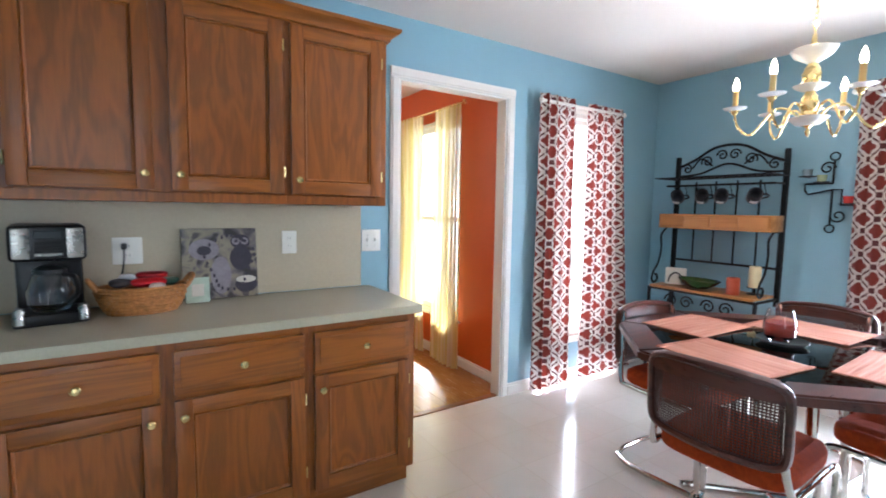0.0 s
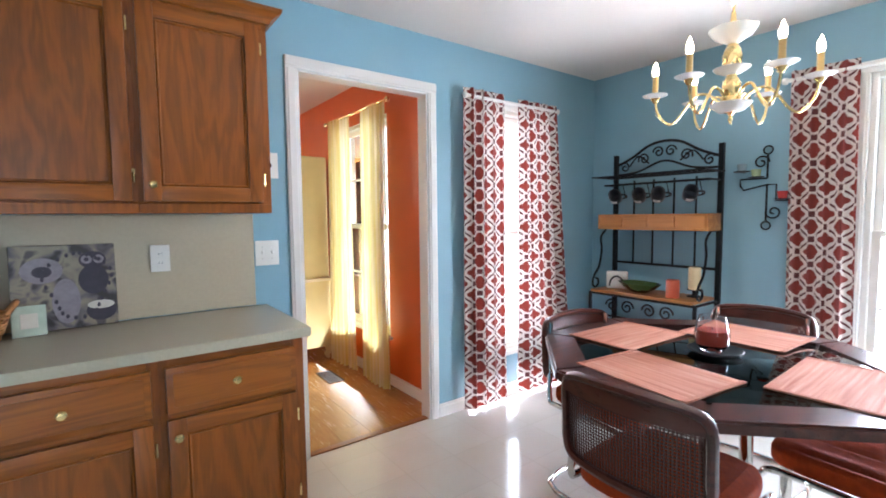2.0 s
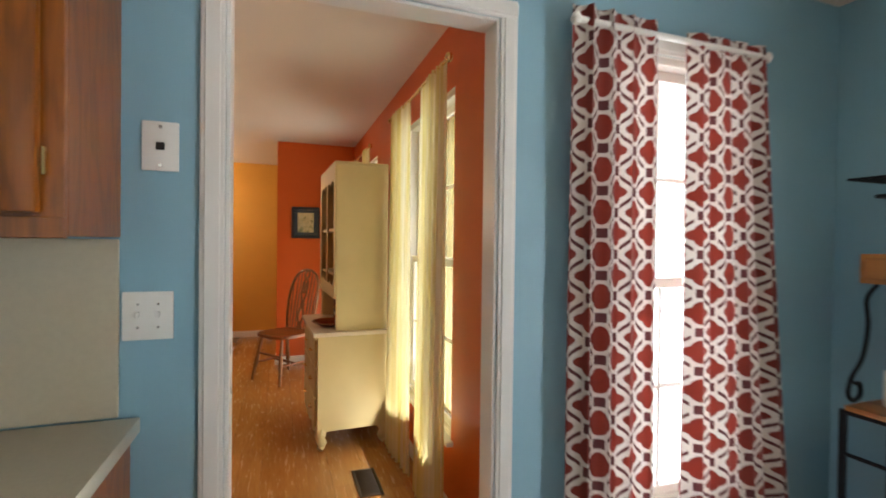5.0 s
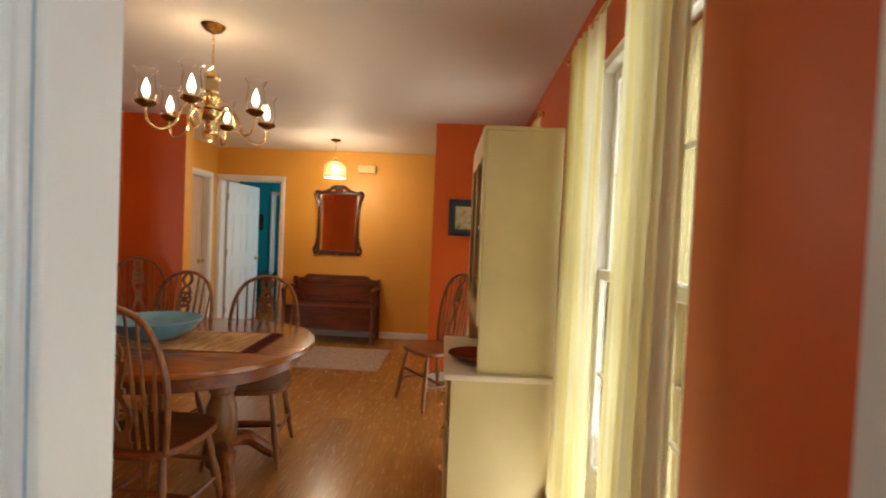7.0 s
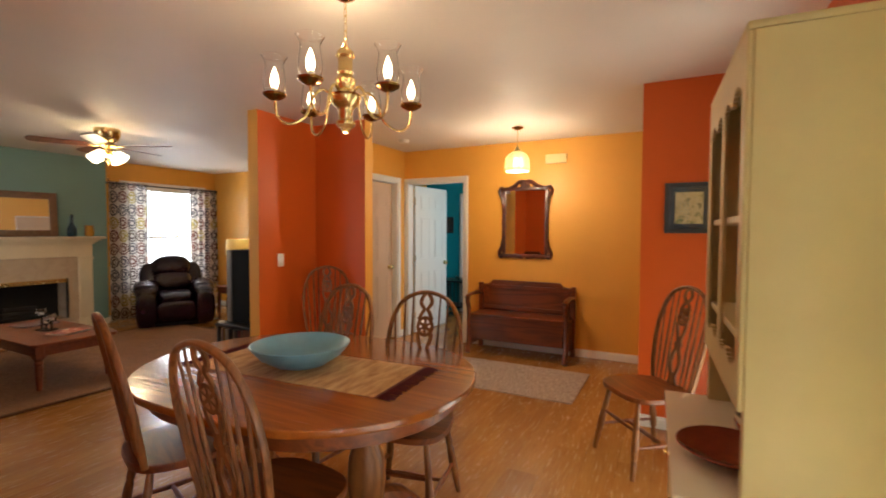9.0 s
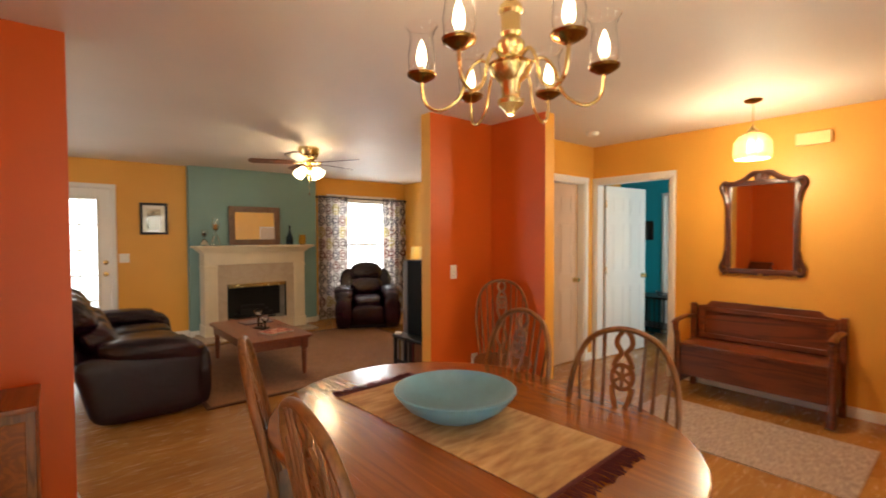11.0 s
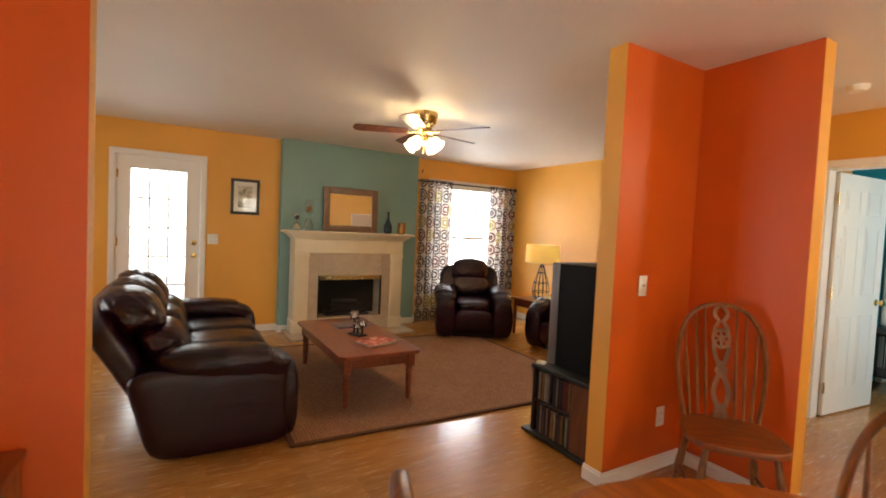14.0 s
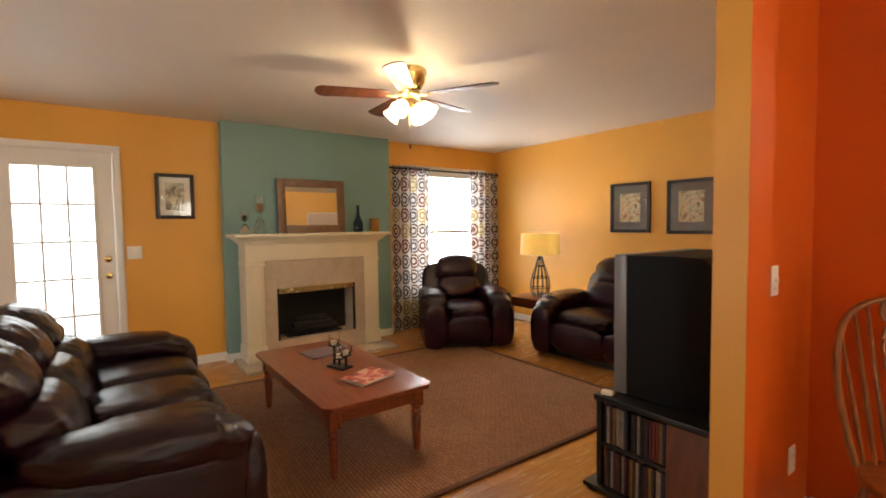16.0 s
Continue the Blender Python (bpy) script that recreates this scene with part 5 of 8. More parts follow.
def chain(parent, x, y, z0, z1):
    bm = bmesh.new()
    n = int((z1 - z0) / 0.028)
    for i in range(n):
        z = z0 + (i + 0.5) * (z1 - z0) / n
        pts = [(0.007 * math.cos(6.2832 * k / 10), 0, 0.0185 * math.sin(6.2832 * k / 10)) for k in range(10)]
        m = Matrix.Translation((x, y, z)) @ pose(0, 0, 0, 0, 0, 90 * (i % 2))
        tube([m @ Vector(p) for p in pts], 0.0018, 5, bm, closed=True)
    tube([(x + 0.004, y, z0), (x + 0.006, y, (z0 + z1) / 2), (x + 0.004, y, z1)], 0.0025, 6, bm)
    part("chain", bm, BRASS, parent)


CRYSTAL = Nodes("milky_crystal_dish").done((0.95, 0.95, 0.93, 1), 0.12, Transmission_Weight=0.45, IOR=1.3)
PORCELAIN = plain("white_porcelain", rgb("#EEE8DC"), 0.2, 0, 0.03, 10, 0)
CANDLE = plain("candle_sleeve", rgb("#D9B877"), 0.4, 0, 0.05, 30, 0)
kx, ky = 2.055, 1.915
kc = thing("chandelier", "brass kitchen chandelier with six lit candle bulbs and glass dishes", "chandelier", pose(kx, ky, 0))
part("canopy", lathe([(0, 2.385), (0.02, 2.385), (0.05, 2.41), (0.065, 2.438), (0, 2.438)], 24), BRASS, kc)
chain(kc, 0, 0, 2.11, 2.39)
part("column", lathe([(0, 1.675), (0.005, 1.68), (0.009, 1.695), (0.006, 1.71), (0.016, 1.72), (0.05, 1.735), (0.058, 1.757), (0.03, 1.768), (0.022, 1.785), (0.03, 1.80), (0.034, 1.825), (0.026, 1.85), (0.018, 1.865), (0.022, 1.885), (0.032, 1.91), (0.036, 1.94), (0.026, 1.97), (0.018, 1.985), (0.02, 2.02), (0.012, 2.07), (0.008, 2.11), (0, 2.115)], 24), BRASS, kc)


def fluted_dish(z0, r0, r1, rise, seg=32):
    """Shallow dish with a softly scalloped rim."""
    bm = lathe([(0.016, z0), (r0, z0 + rise * 0.12), (r1 * 0.8, z0 + rise * 0.55), (r1, z0 + rise), (r1 * 0.96, z0 + rise + 0.002), (r1 * 0.76, z0 + rise * 0.62), (r0, z0 + rise * 0.24), (0.016, z0 + 0.005)], seg)
    for v in bm.verts:
        r = math.hypot(v.co.x, v.co.y)
        f = 1 + 0.05 * max(0, r / r1 - 0.5) * math.cos(8 * math.atan2(v.co.y, v.co.x))
        v.co.x, v.co.y = v.co.x * f, v.co.y * f
    return bm


part("lower_dish", fluted_dish(1.722, 0.045, 0.076, 0.034), CRYSTAL, kc, "scalloped milky glass dish")
part("middle_dish", fluted_dish(1.868, 0.03, 0.066, 0.026), CRYSTAL, kc, "scalloped milky glass dish")
part("upper_dish", fluted_dish(1.985, 0.026, 0.086, 0.06), CRYSTAL, kc, "scalloped milky glass dish")
for i in range(6):
    a = radians(-7 + 60 * i)
    ca, sa = math.cos(a), math.sin(a)
    R = 0.275
    arm = spline([(0.03 * ca, 0.03 * sa, 1.755), (0.075 * ca, 0.075 * sa, 1.80), (0.12 * ca, 0.12 * sa, 1.805), (0.155 * ca, 0.155 * sa, 1.765), (0.19 * ca, 0.19 * sa, 1.715), (0.222 * ca, 0.222 * sa, 1.70), (0.262 * ca, 0.262 * sa, 1.745), (R * ca, R * sa, 1.81)])
    armo = part("arm", tube(arm, 0.0055, 8), BRASS, kc)
    m = Matrix.Translation((R * ca, R * sa, 0))
    part("arm_cup", lathe([(0, 1.79), (0.009, 1.795), (0.014, 1.806), (0.02, 1.814), (0, 1.814)], 12, m=m), BRASS, armo)
    part("drip_dish", merge(None, fluted_dish(1.813, 0.018, 0.05, 0.014, 24), m), CRYSTAL, armo)
    part("candle_sleeve", lathe([(0, 1.817), (0.0115, 1.817), (0.0115, 1.905), (0, 1.905)], 12, m=m), CANDLE, armo)
    flame_bulb(armo, R * ca, R * sa, 1.903)
bulb_light("kitchen_chandelier_light", (kx, ky, 2.16), 7)

# ---- dining room ----


def windsor(m, label="", group="oak dining chairs"):
    """Hoop-back oak chair with a pierced wheel splat; front looks to -y."""
    ch = thing("windsor_chair", label or "oak hoop-back dining chair with pierced wheel splat", "chair", m, group=group)
    outl = []
    for i in range(36):
        a = 6.2832 * i / 36
        c, s = math.cos(a), math.sin(a)
        rx = 0.225 * abs(c) ** 0.62 * (1 if c >= 0 else -1)
        ry = 0.215 * abs(s) ** 0.62 * (1 if s >= 0 else -1)
        outl.append((rx * (1 - 0.10 * (ry / 0.215 > 0) * ry / 0.215), ry))
    part("seat", slab(outl, 0.425, 0.458, 0.009, 3), OAK_F, ch)
    turned = [(0, 0), (0.012, 0.0), (0.015, 0.06), (0.017, 0.10), (0.013, 0.115), (0.019, 0.13), (0.021, 0.2), (0.018, 0.26), (0.013, 0.275), (0.018, 0.29), (0.016, 0.36), (0.013, 0.435), (0, 0.435)]
    feet = {}
    for sx in (-1, 1):
        for sy in (-1, 1):
            foot, head = Vector((sx * 0.205, sy * 0.215, 0)), Vector((sx * 0.145, sy * 0.145, 0.43))
            q = (head - foot).to_track_quat("Z", "Y").to_matrix().to_4x4()
            part("leg", lathe(turned, 12, m=Matrix.Translation(foot) @ q), OAK_FZ, ch)
            feet[sx, sy] = (foot, head)
    at = lambda k, z: feet[k][0] + (feet[k][1] - feet[k][0]) * (z / 0.43)
    for sx in (-1, 1):
        a, b = at((sx, -1), 0.17), at((sx, 1), 0.17)
        part("stretcher", tube([a, a * 0.7 + b * 0.3, (a + b) / 2, a * 0.3 + b * 0.7, b], [0.008, 0.011, 0.014, 0.011, 0.008], 8), OAK_F, ch)
    a, b = (at((-1, -1), 0.17) + at((-1, 1), 0.17)) / 2, (at((1, -1), 0.17) + at((1, 1), 0.17)) / 2
    part("cross_stretcher", tube([a, (a + b) / 2, b], [0.009, 0.014, 0.009], 8), OAK_F, ch)
    a, b = at((-1, -1), 0.26), at((1, -1), 0.26)
    part("front_stretcher", tube([a, (a + b) / 2, b], [0.008, 0.012, 0.008], 8), OAK_F, ch)
    hoop = [(-0.175, 0.17, 0.45), (-0.20, 0.195, 0.60), (-0.212, 0.225, 0.76), (-0.19, 0.258, 0.91), (-0.125, 0.282, 1.015), (0, 0.293, 1.055)]
    hoop = hoop + [(-x, y, z) for x, y, z in hoop[-2::-1]]
    hs = spline(hoop, 5)
    part("hoop", tube(hs, 0.0145, 10, flat=0.8), OAK_FZ, ch)
    for sx in (-1, 1):
        for x0, x1 in ((0.068, 0.080), (0.108, 0.130), (0.145, 0.176)):
            top = min((p for p in hs if p.x * sx > 0 and p.z > 0.7), key=lambda p: abs(abs(p.x) - x1))
            p0 = Vector((sx * x0, 0.175, 0.452))
            mid = (p0 + top) / 2
            part("spindle", tube([p0, p0.lerp(top, 0.3), mid, p0.lerp(top, 0.75), top], [0.006, 0.009, 0.008, 0.006, 0.005], 8), OAK_FZ, ch)
    def sp(s, t):
        return (s, 0.175 + 0.118 * t ** 1.2, 0.455 + 0.595 * t)
    def cut(points, w, closed=False):
        """A flat strip of board along points in the splat's plane."""
        q = [Vector(p) for p in points]
        n = len(q)
        rings = []
        for i in range(n):
            d = (q[(i + 1) % n] if closed or i < n - 1 else q[i]) - (q[i - 1] if closed or i else q[i])
            d = Vector((d.x, d.y * 0.6)).normalized()
            o = Vector((-d.y, d.x / 0.6)) * w / 2
            row = []
            for e, h in ((1, 0.0055), (-1, 0.0055), (-1, -0.0055), (1, -0.0055)):
                x, y, z = sp(q[i].x + e * o.x, max(0.0, q[i].y + e * o.y))
                row.append(bm.verts.new((x, y + h, z)))
            rings.append(row)
        for i in range(n if closed else n - 1):
            u, v = rings[i], rings[(i + 1) % n]
            for j in range(4):
                bm.faces.new((u[j], u[(j + 1) % 4], v[(j + 1) % 4], v[j]))
        if not closed:
            bm.faces.new(rings[0])
            bm.faces.new(rings[-1])
    def bend(points):
        return [(p.x, p.y) for p in spline([(x, t, 0) for x, t in points], 4)]
    bm = bmesh.new()
    cut([(0, 0.0), (0, 0.06)], 0.074)
    cut([(0, 0.06), (0, 0.13)], 0.058)
    for s in (-1, 1):
        cut(bend([(s * 0.014, 0.10), (s * 0.034, 0.19), (s * 0.036, 0.26), (s * 0.014, 0.37)]), 0.024)
        cut(bend([(s * 0.012, 0.47), (s * 0.034, 0.58), (s * 0.038, 0.64)]), 0.020)
        cut(bend([(s * 0.038, 0.76), (s * 0.022, 0.82), (s * 0.010, 0.855), (s * 0.030, 0.905), (s * 0.026, 0.955), (s * 0.008, 0.995)]), 0.018)
    cut([(0, 0.36), (0, 0.40)], 0.046)
    cut([(0, 0.40), (0, 0.44)], 0.064)
    cut([(0, 0.44), (0, 0.50)], 0.044)
    cut([(0.041 * math.cos(6.2832 * i / 24), 0.70 + 0.078 * math.sin(6.2832 * i / 24)) for i in range(24)], 0.016, True)
    for i in range(3):
        a = math.pi * i / 3 + 0.52
        cut([(0.041 * math.cos(a), 0.70 + 0.078 * math.sin(a)), (-0.041 * math.cos(a), 0.70 - 0.078 * math.sin(a))], 0.013)
    cut([(-0.014, 0.70), (0.014, 0.70)], 0.026)
    part("wheel_splat", bm, OAK_FZ, ch, "pierced oak splat with a wheel motif")
    return ch


w0 = windsor(pose(-0.07, 5.06, 0, 0, 0, 177))
copy_thing(w0, pose(-0.76, 5.15, 0, 0, 0, 160))
copy_thing(w0, pose(0.02, 5.82, 0, 0, 0, 10))
copy_thing(w0, pose(-0.63, 5.88, 0, 0, 0, -4))
copy_thing(w0, pose(-1.55, 7.03, 0, 0, 0, 44))
copy_thing(w0, pose(1.05, 6.90, 0, 0, 0, -52))

dt = thing("dining_table", "oval oak pedestal dining table with a moulded edge", "table", pose(-0.345, 5.51, 0))
def stadium(r, off, n=20):
    return [(off + r * math.cos(-math.pi / 2 + math.pi * i / n), r * math.sin(-math.pi / 2 + math.pi * i / n)) for i in range(n + 1)] + [(-off + r * math.cos(math.pi / 2 + math.pi * i / n), r * math.sin(math.pi / 2 + math.pi * i / n)) for i in range(n + 1)]
TTOP = wood("oak_table_top", rgb("#A25C1E"), rgb("#7F4618"), "x", 0.24, 1.2, 0.7, coat=0.4)
part("tabletop", slab(stadium(0.63, 0.18), 0.724, 0.756, 0.010, 3), TTOP, dt)
part("apron", slab(stadium(0.555, 0.18), 0.646, 0.724, 0.004, 1), OAK_F, dt)
for sx in (-1, 1):
    ped = part("pedestal", lathe([(0, 0.09), (0.075, 0.09), (0.08, 0.14), (0.06, 0.165), (0.056, 0.18), (0.076, 0.21), (0.084, 0.30), (0.078, 0.40), (0.06, 0.45), (0.055, 0.475), (0.068, 0.49), (0.07, 0.52), (0.06, 0.54), (0.085, 0.575), (0.09, 0.648), (0, 0.648)], 28, m=Matrix.Translation((sx * 0.34, 0, 0))), OAK_FZ, dt)
    for sy in (-1, 1):
        a = math.atan2(sy * 0.85, sx * 0.6)
        ca, sa = math.cos(a), math.sin(a)
        leg_pts = spline([(sx * 0.34 + r * ca, r * sa, z) for r, z in ((0.04, 0.20), (0.14, 0.19), (0.24, 0.11), (0.31, 0.045), (0.36, 0.036))])
        part("claw_foot", tube(leg_pts, [0.042] * 8 + [0.036] * 8 + [0.031] * (len(leg_pts) - 16), 10), OAK_F, ped)
part("pedestal_beam", box(-0.36, 0.36, -0.05, 0.05, 0.60, 0.645, 0.006), OAK_F, dt)


def runner_cloth():
    k = Nodes("straw_runner")
    v = k.coords()
    w1 = k.n("ShaderNodeTexWave", Scale=60.0, Distortion=1.2)
    k.l(k.coords((1, 0.15, 1)), w1.inputs["Vector"])
    n = k.noise(k.coords((1, 0.25, 1)), 30, 4)
    col = k.ramp(n, [(0.3, rgb("#A87A48")), (0.55, rgb("#CBA26C")), (0.75, rgb("#DDBB8A"))])
    k.bump(w1.outputs["Fac"], 0.4, 0.003)
    return k.done(col, 0.85)


rn = thing("table_runner", "straw-coloured woven table runner with maroon fringe", "table runner", pose(-0.335, 5.49, 0.757, 0, 0, 3))
bm = bmesh.new()
bmesh.ops.create_grid(bm, x_segments=40, y_segments=12, size=0.5)
bmesh.ops.transform(bm, matrix=Matrix.Diagonal((1.05, 0.43, 1, 1)), verts=bm.verts)
for v in bm.verts:
    v.co.z = 0.0035 + 0.001 * noise.noise(Vector((v.co.x * 9, v.co.y * 9, 0)))
got = bmesh.ops.extrude_face_region(bm, geom=bm.faces[:])
bmesh.ops.translate(bm, vec=(0, 0, -0.003), verts=[v for v in got["geom"] if isinstance(v, bmesh.types.BMVert)])
part("cloth", bm, runner_cloth(), rn)
MAROON = plain("maroon_thread", rgb("#5A1E22"), 0.85, 0, 0.2, 60, 0.2)
for s in (-1, 1):
    bm = bmesh.new()
    rf = random.Random(8 + s)
    for i in range(46):
        y = -0.212 + i * 0.424 / 45
        l = rf.uniform(0.05, 0.07)
        tube([(s * 0.523, y, 0.004), (s * (0.523 + l * 0.5), y + rf.uniform(-0.004, 0.004), 0.004), (s * (0.523 + l), y + rf.uniform(-0.012, 0.012), 0.0028)], 0.0026, 4, bm)
    fr_ = part("fringe", bm, MAROON, rn, "maroon thread fringe")
    tagged(fr_, kind="stuff")
    part("border", box(s * 0.51, s * 0.525, -0.215, 0.215, 0.0036, 0.0052), MAROON, rn, smooth=False)
bw = thing("bowl", "large turquoise painted wooden bowl on the runner", "bowl", pose(-0.37, 5.488, 0.7615))
TURQB = plain("turquoise_bowl_paint", rgb("#6E9DB2"), 0.32, 0, 0.14, 7, 0.08)
part("bowl", lathe([(0, 0), (0.09, 0), (0.12, 0.01), (0.185, 0.05), (0.223, 0.094), (0.229, 0.104), (0.223, 0.107), (0.212, 0.092), (0.175, 0.053), (0.11, 0.021), (0, 0.016)], 44), TURQB, bw)

# ---- dining chandelier ----
CLEAR = glass("thin_clear_glass")
dc = thing("chandelier", "brass dining chandelier with six lit bulbs in glass hurricane shades", "chandelier", pose(-0.115, 5.51, 0))
BRONZE = plain("antique_brass", rgb("#8A6230"), 0.25, 1.0, 0.1, 20, 0)
part("canopy", lathe([(0, 2.40), (0.015, 2.40), (0.045, 2.415), (0.062, 2.438), (0, 2.438)], 24), BRONZE, dc)
chain(dc, 0, 0, 2.21, 2.40)
column = [(0, 1.825), (0.012, 1.828), (0.02, 1.842), (0.042, 1.862), (0.044, 1.876), (0.03, 1.884), (0.032, 1.925), (0.04, 1.937), (0.06, 1.955), (0.07, 1.98), (0.07, 1.992), (0.042, 2.0), (0.032, 2.015), (0.044, 2.036), (0.046, 2.06), (0.03, 2.08), (0.036, 2.092), (0.032, 2.10), (0.032, 2.15), (0.042, 2.162), (0.036, 2.182), (0.014, 2.202), (0.01, 2.215), (0, 2.22)]
part("column", lathe(column, 28), BRASS, dc)
part("bowl_hub", lathe([(0.02, 1.955), (0.055, 1.960), (0.072, 1.985), (0.072, 1.993), (0.066, 1.993), (0.05, 1.966), (0.02, 1.96)], 24), BRONZE, dc)
for i in range(6):
    a = radians(-17 + 60 * i)
    ca, sa = math.cos(a), math.sin(a)
    R = 0.295
    arm = spline([(0.05 * ca, 0.05 * sa, 1.985), (0.10 * ca, 0.10 * sa, 2.01), (0.14 * ca, 0.14 * sa, 1.97), (0.17 * ca, 0.17 * sa, 1.89), (0.235 * ca, 0.235 * sa, 1.852), (0.284 * ca, 0.284 * sa, 1.88), (R * ca, R * sa, 1.955)])
    armo = part("arm", tube(arm, 0.0062, 8), BRASS, dc)
    m = Matrix.Translation((R * ca, R * sa, 0))
    part("bobeche", lathe([(0, 1.945), (0.022, 1.950), (0.047, 1.966), (0.05, 1.975), (0.045, 1.975), (0.02, 1.962), (0, 1.962)], 20, m=m), BRONZE, armo)
    part("candle_sleeve", lathe([(0, 1.96), (0.0115, 1.96), (0.0115, 2.0), (0, 2.0)], 12, m=m), PORCELAIN, armo)
    flame_bulb(armo, R * ca, R * sa, 1.998, 1.4)
    sh = part("hurricane_shade", lathe([(0.028, 1.972), (0.043, 1.99), (0.047, 2.03), (0.04, 2.075), (0.037, 2.095), (0.046, 2.12), (0.055, 2.132), (0.0535, 2.133), (0.0445, 2.121), (0.0355, 2.095), (0.0385, 2.074), (0.0455, 2.03), (0.0415, 1.991), (0.0265, 1.973)], 22, m=m), CLEAR, armo, "clear glass hurricane shade")
    sh.visible_shadow = False
bulb_light("dining_chandelier_light", (-0.125, 5.515, 1.80), 5)
bulb_light("dining_chandelier_upper_light", (-0.125, 5.515, 2.22), 5)

# ---- hutch ----
CREAM = plain("cream_furniture_paint", rgb("#CBBA86"), 0.45, 0, 0.06, 4, 0.06)
CREAMTOP = plain("cream_counter", rgb("#DBCDB4"), 0.35, 0, 0.05, 5, 0.03)
# darker tone for the back boards, the recess shade put into the colour
SHADEW = plain("hutch_back_shaded", rgb("#A98F68"), 0.5, 0, 0.08, 6, 0.05)
hx0, hx1, hy0, hy1 = 1.232, 1.70, 5.12, 5.87
hu = thing("hutch", "tall cream-painted hutch with open shelves over a base cabinet", "hutch")
bm = box(hx0, hx1, hy0, hy1, 0.13, 0.742, 0.004)
part("base", bm, CREAM, hu)
part("counter", box(hx0 - 0.03, hx1 + 0.01, hy0 - 0.025, hy1 + 0.025, 0.743, 0.770, 0.007, 2), CREAMTOP, hu, "cream counter board")
for (fx, sx) in ((hx0 + 0.035, 1), (hx1 - 0.035, -1)):
    for (fy, sy) in ((hy0 + 0.035, 1), (hy1 - 0.035, -1)):
        part("cabriole_foot", tube(spline([(fx, fy, 0.15), (fx - 0.012 * sx, fy - 0.012 * sy, 0.09), (fx + 0.006 * sx, fy + 0.006 * sy, 0.035), (fx - 0.012 * sx, fy - 0.01 * sy, 0.012)]), [0.036] * 6 + [0.03] * 6 + [0.017] * 6 + [0.022], 10), CREAM, hu)
bm = bmesh.new()
n = 24
for i in range(n):
    y0, y1 = hy0 + 0.05 + (hy1 - hy0 - 0.1) * i / n, hy0 + 0.05 + (hy1 - hy0 - 0.1) * (i + 1) / n
    f = abs((i + 0.5) / n - 0.5) * 2
    box(hx0 + 0.002, hx0 + 0.02, y0, y1, 0.085 + 0.03 * math.cos(f * 9), 0.132, bm=bm)
part("scalloped_apron", bm, CREAM, hu, smooth=False)
for i in range(2):
    y0 = hy0 + 0.03 + i * (hy1 - hy0 - 0.06) / 2
    y1 = y0 + (hy1 - hy0 - 0.06) / 2 - 0.012
    for z0, z1 in ((0.16, 0.335), (0.35, 0.525), (0.54, 0.715)):
        dr = part("drawer", box(hx0 - 0.014, hx0 + 0.001, y0, y1, z0, z1, 0.005, 2), CREAM, hu)
        part("drawer_pull", tube(spline([(hx0 - 0.014, (y0 + y1) / 2 - 0.04, (z0 + z1) / 2), (hx0 - 0.032, (y0 + y1) / 2, (z0 + z1) / 2 - 0.006), (hx0 - 0.014, (y0 + y1) / 2 + 0.04, (z0 + z1) / 2)]), 0.005, 8), BRASS, dr)
tx0, tx1, ty0, ty1, tz = 1.345, 1.685, 5.123, 5.865, 1.85
hu.matrix_basis = pose(tx0, ty0, 0, 0, 0, 2.3) @ pose(-tx0, -ty0, 0)
part("side_panel", box(tx0, tx1, ty0, ty0 + 0.022, 0.771, tz, 0.003), CREAM, hu)
part("side_panel", box(tx0, tx1, ty1 - 0.022, ty1, 0.771, tz, 0.003), CREAM, hu)
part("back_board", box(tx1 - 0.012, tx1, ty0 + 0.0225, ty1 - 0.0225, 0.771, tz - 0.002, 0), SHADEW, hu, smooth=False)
part("top_board", box(tx0 - 0.012, tx1, ty0 + 0.001, ty1 - 0.001, tz, tz + 0.02, 0.006, 2), CREAM, hu)
for z in (1.12, 1.42):
    part("shelf", box(tx0 + 0.004, tx1 - 0.013, ty0 + 0.0225, ty1 - 0.0225, z, z + 0.02, 0.003), CREAM, hu)
for y0, y1 in ((ty0, ty0 + 0.05), ((ty0 + ty1) / 2 - 0.02, (ty0 + ty1) / 2 + 0.02), (ty1 - 0.05, ty1)):
    part("face_stile", box(tx0 - 0.012, tx0 - 0.0005, y0, y1, 0.98, tz - 0.001, 0.003), CREAM, hu)
for zb, zt, amp in ((tz - 0.13, tz - 0.002, 0.035), (0.98, 1.07, 0.03)):
    bm = bmesh.new()
    for i in range(40):
        y0, y1 = ty0 + 0.05 + (ty1 - ty0 - 0.1) * i / 40, ty0 + 0.05 + (ty1 - ty0 - 0.1) * (i + 1) / 40
        f = (i + 0.5) / 40
        w = abs(math.sin(f * math.pi * 4)) * amp
        if zb > 1.5:
            box(tx0 - 0.012, tx0 - 0.0005, y0, y1, zb + w, zt, bm=bm)
        else:
            box(tx0 - 0.012, tx0 - 0.0005, y0, y1, zb, zt - w + 0.02, bm=bm)
    part("scalloped_valance", bm, CREAM, hu, smooth=False)
CERAMIC = [plain("ceramic_" + n_, rgb(c), 0.25, 0, 0.15, 20, 0) for n_, c in (("rust", "#8A3B22"), ("cream", "#D8CBB0"), ("navy", "#2B3350"), ("ochre", "#B07A2E"))]
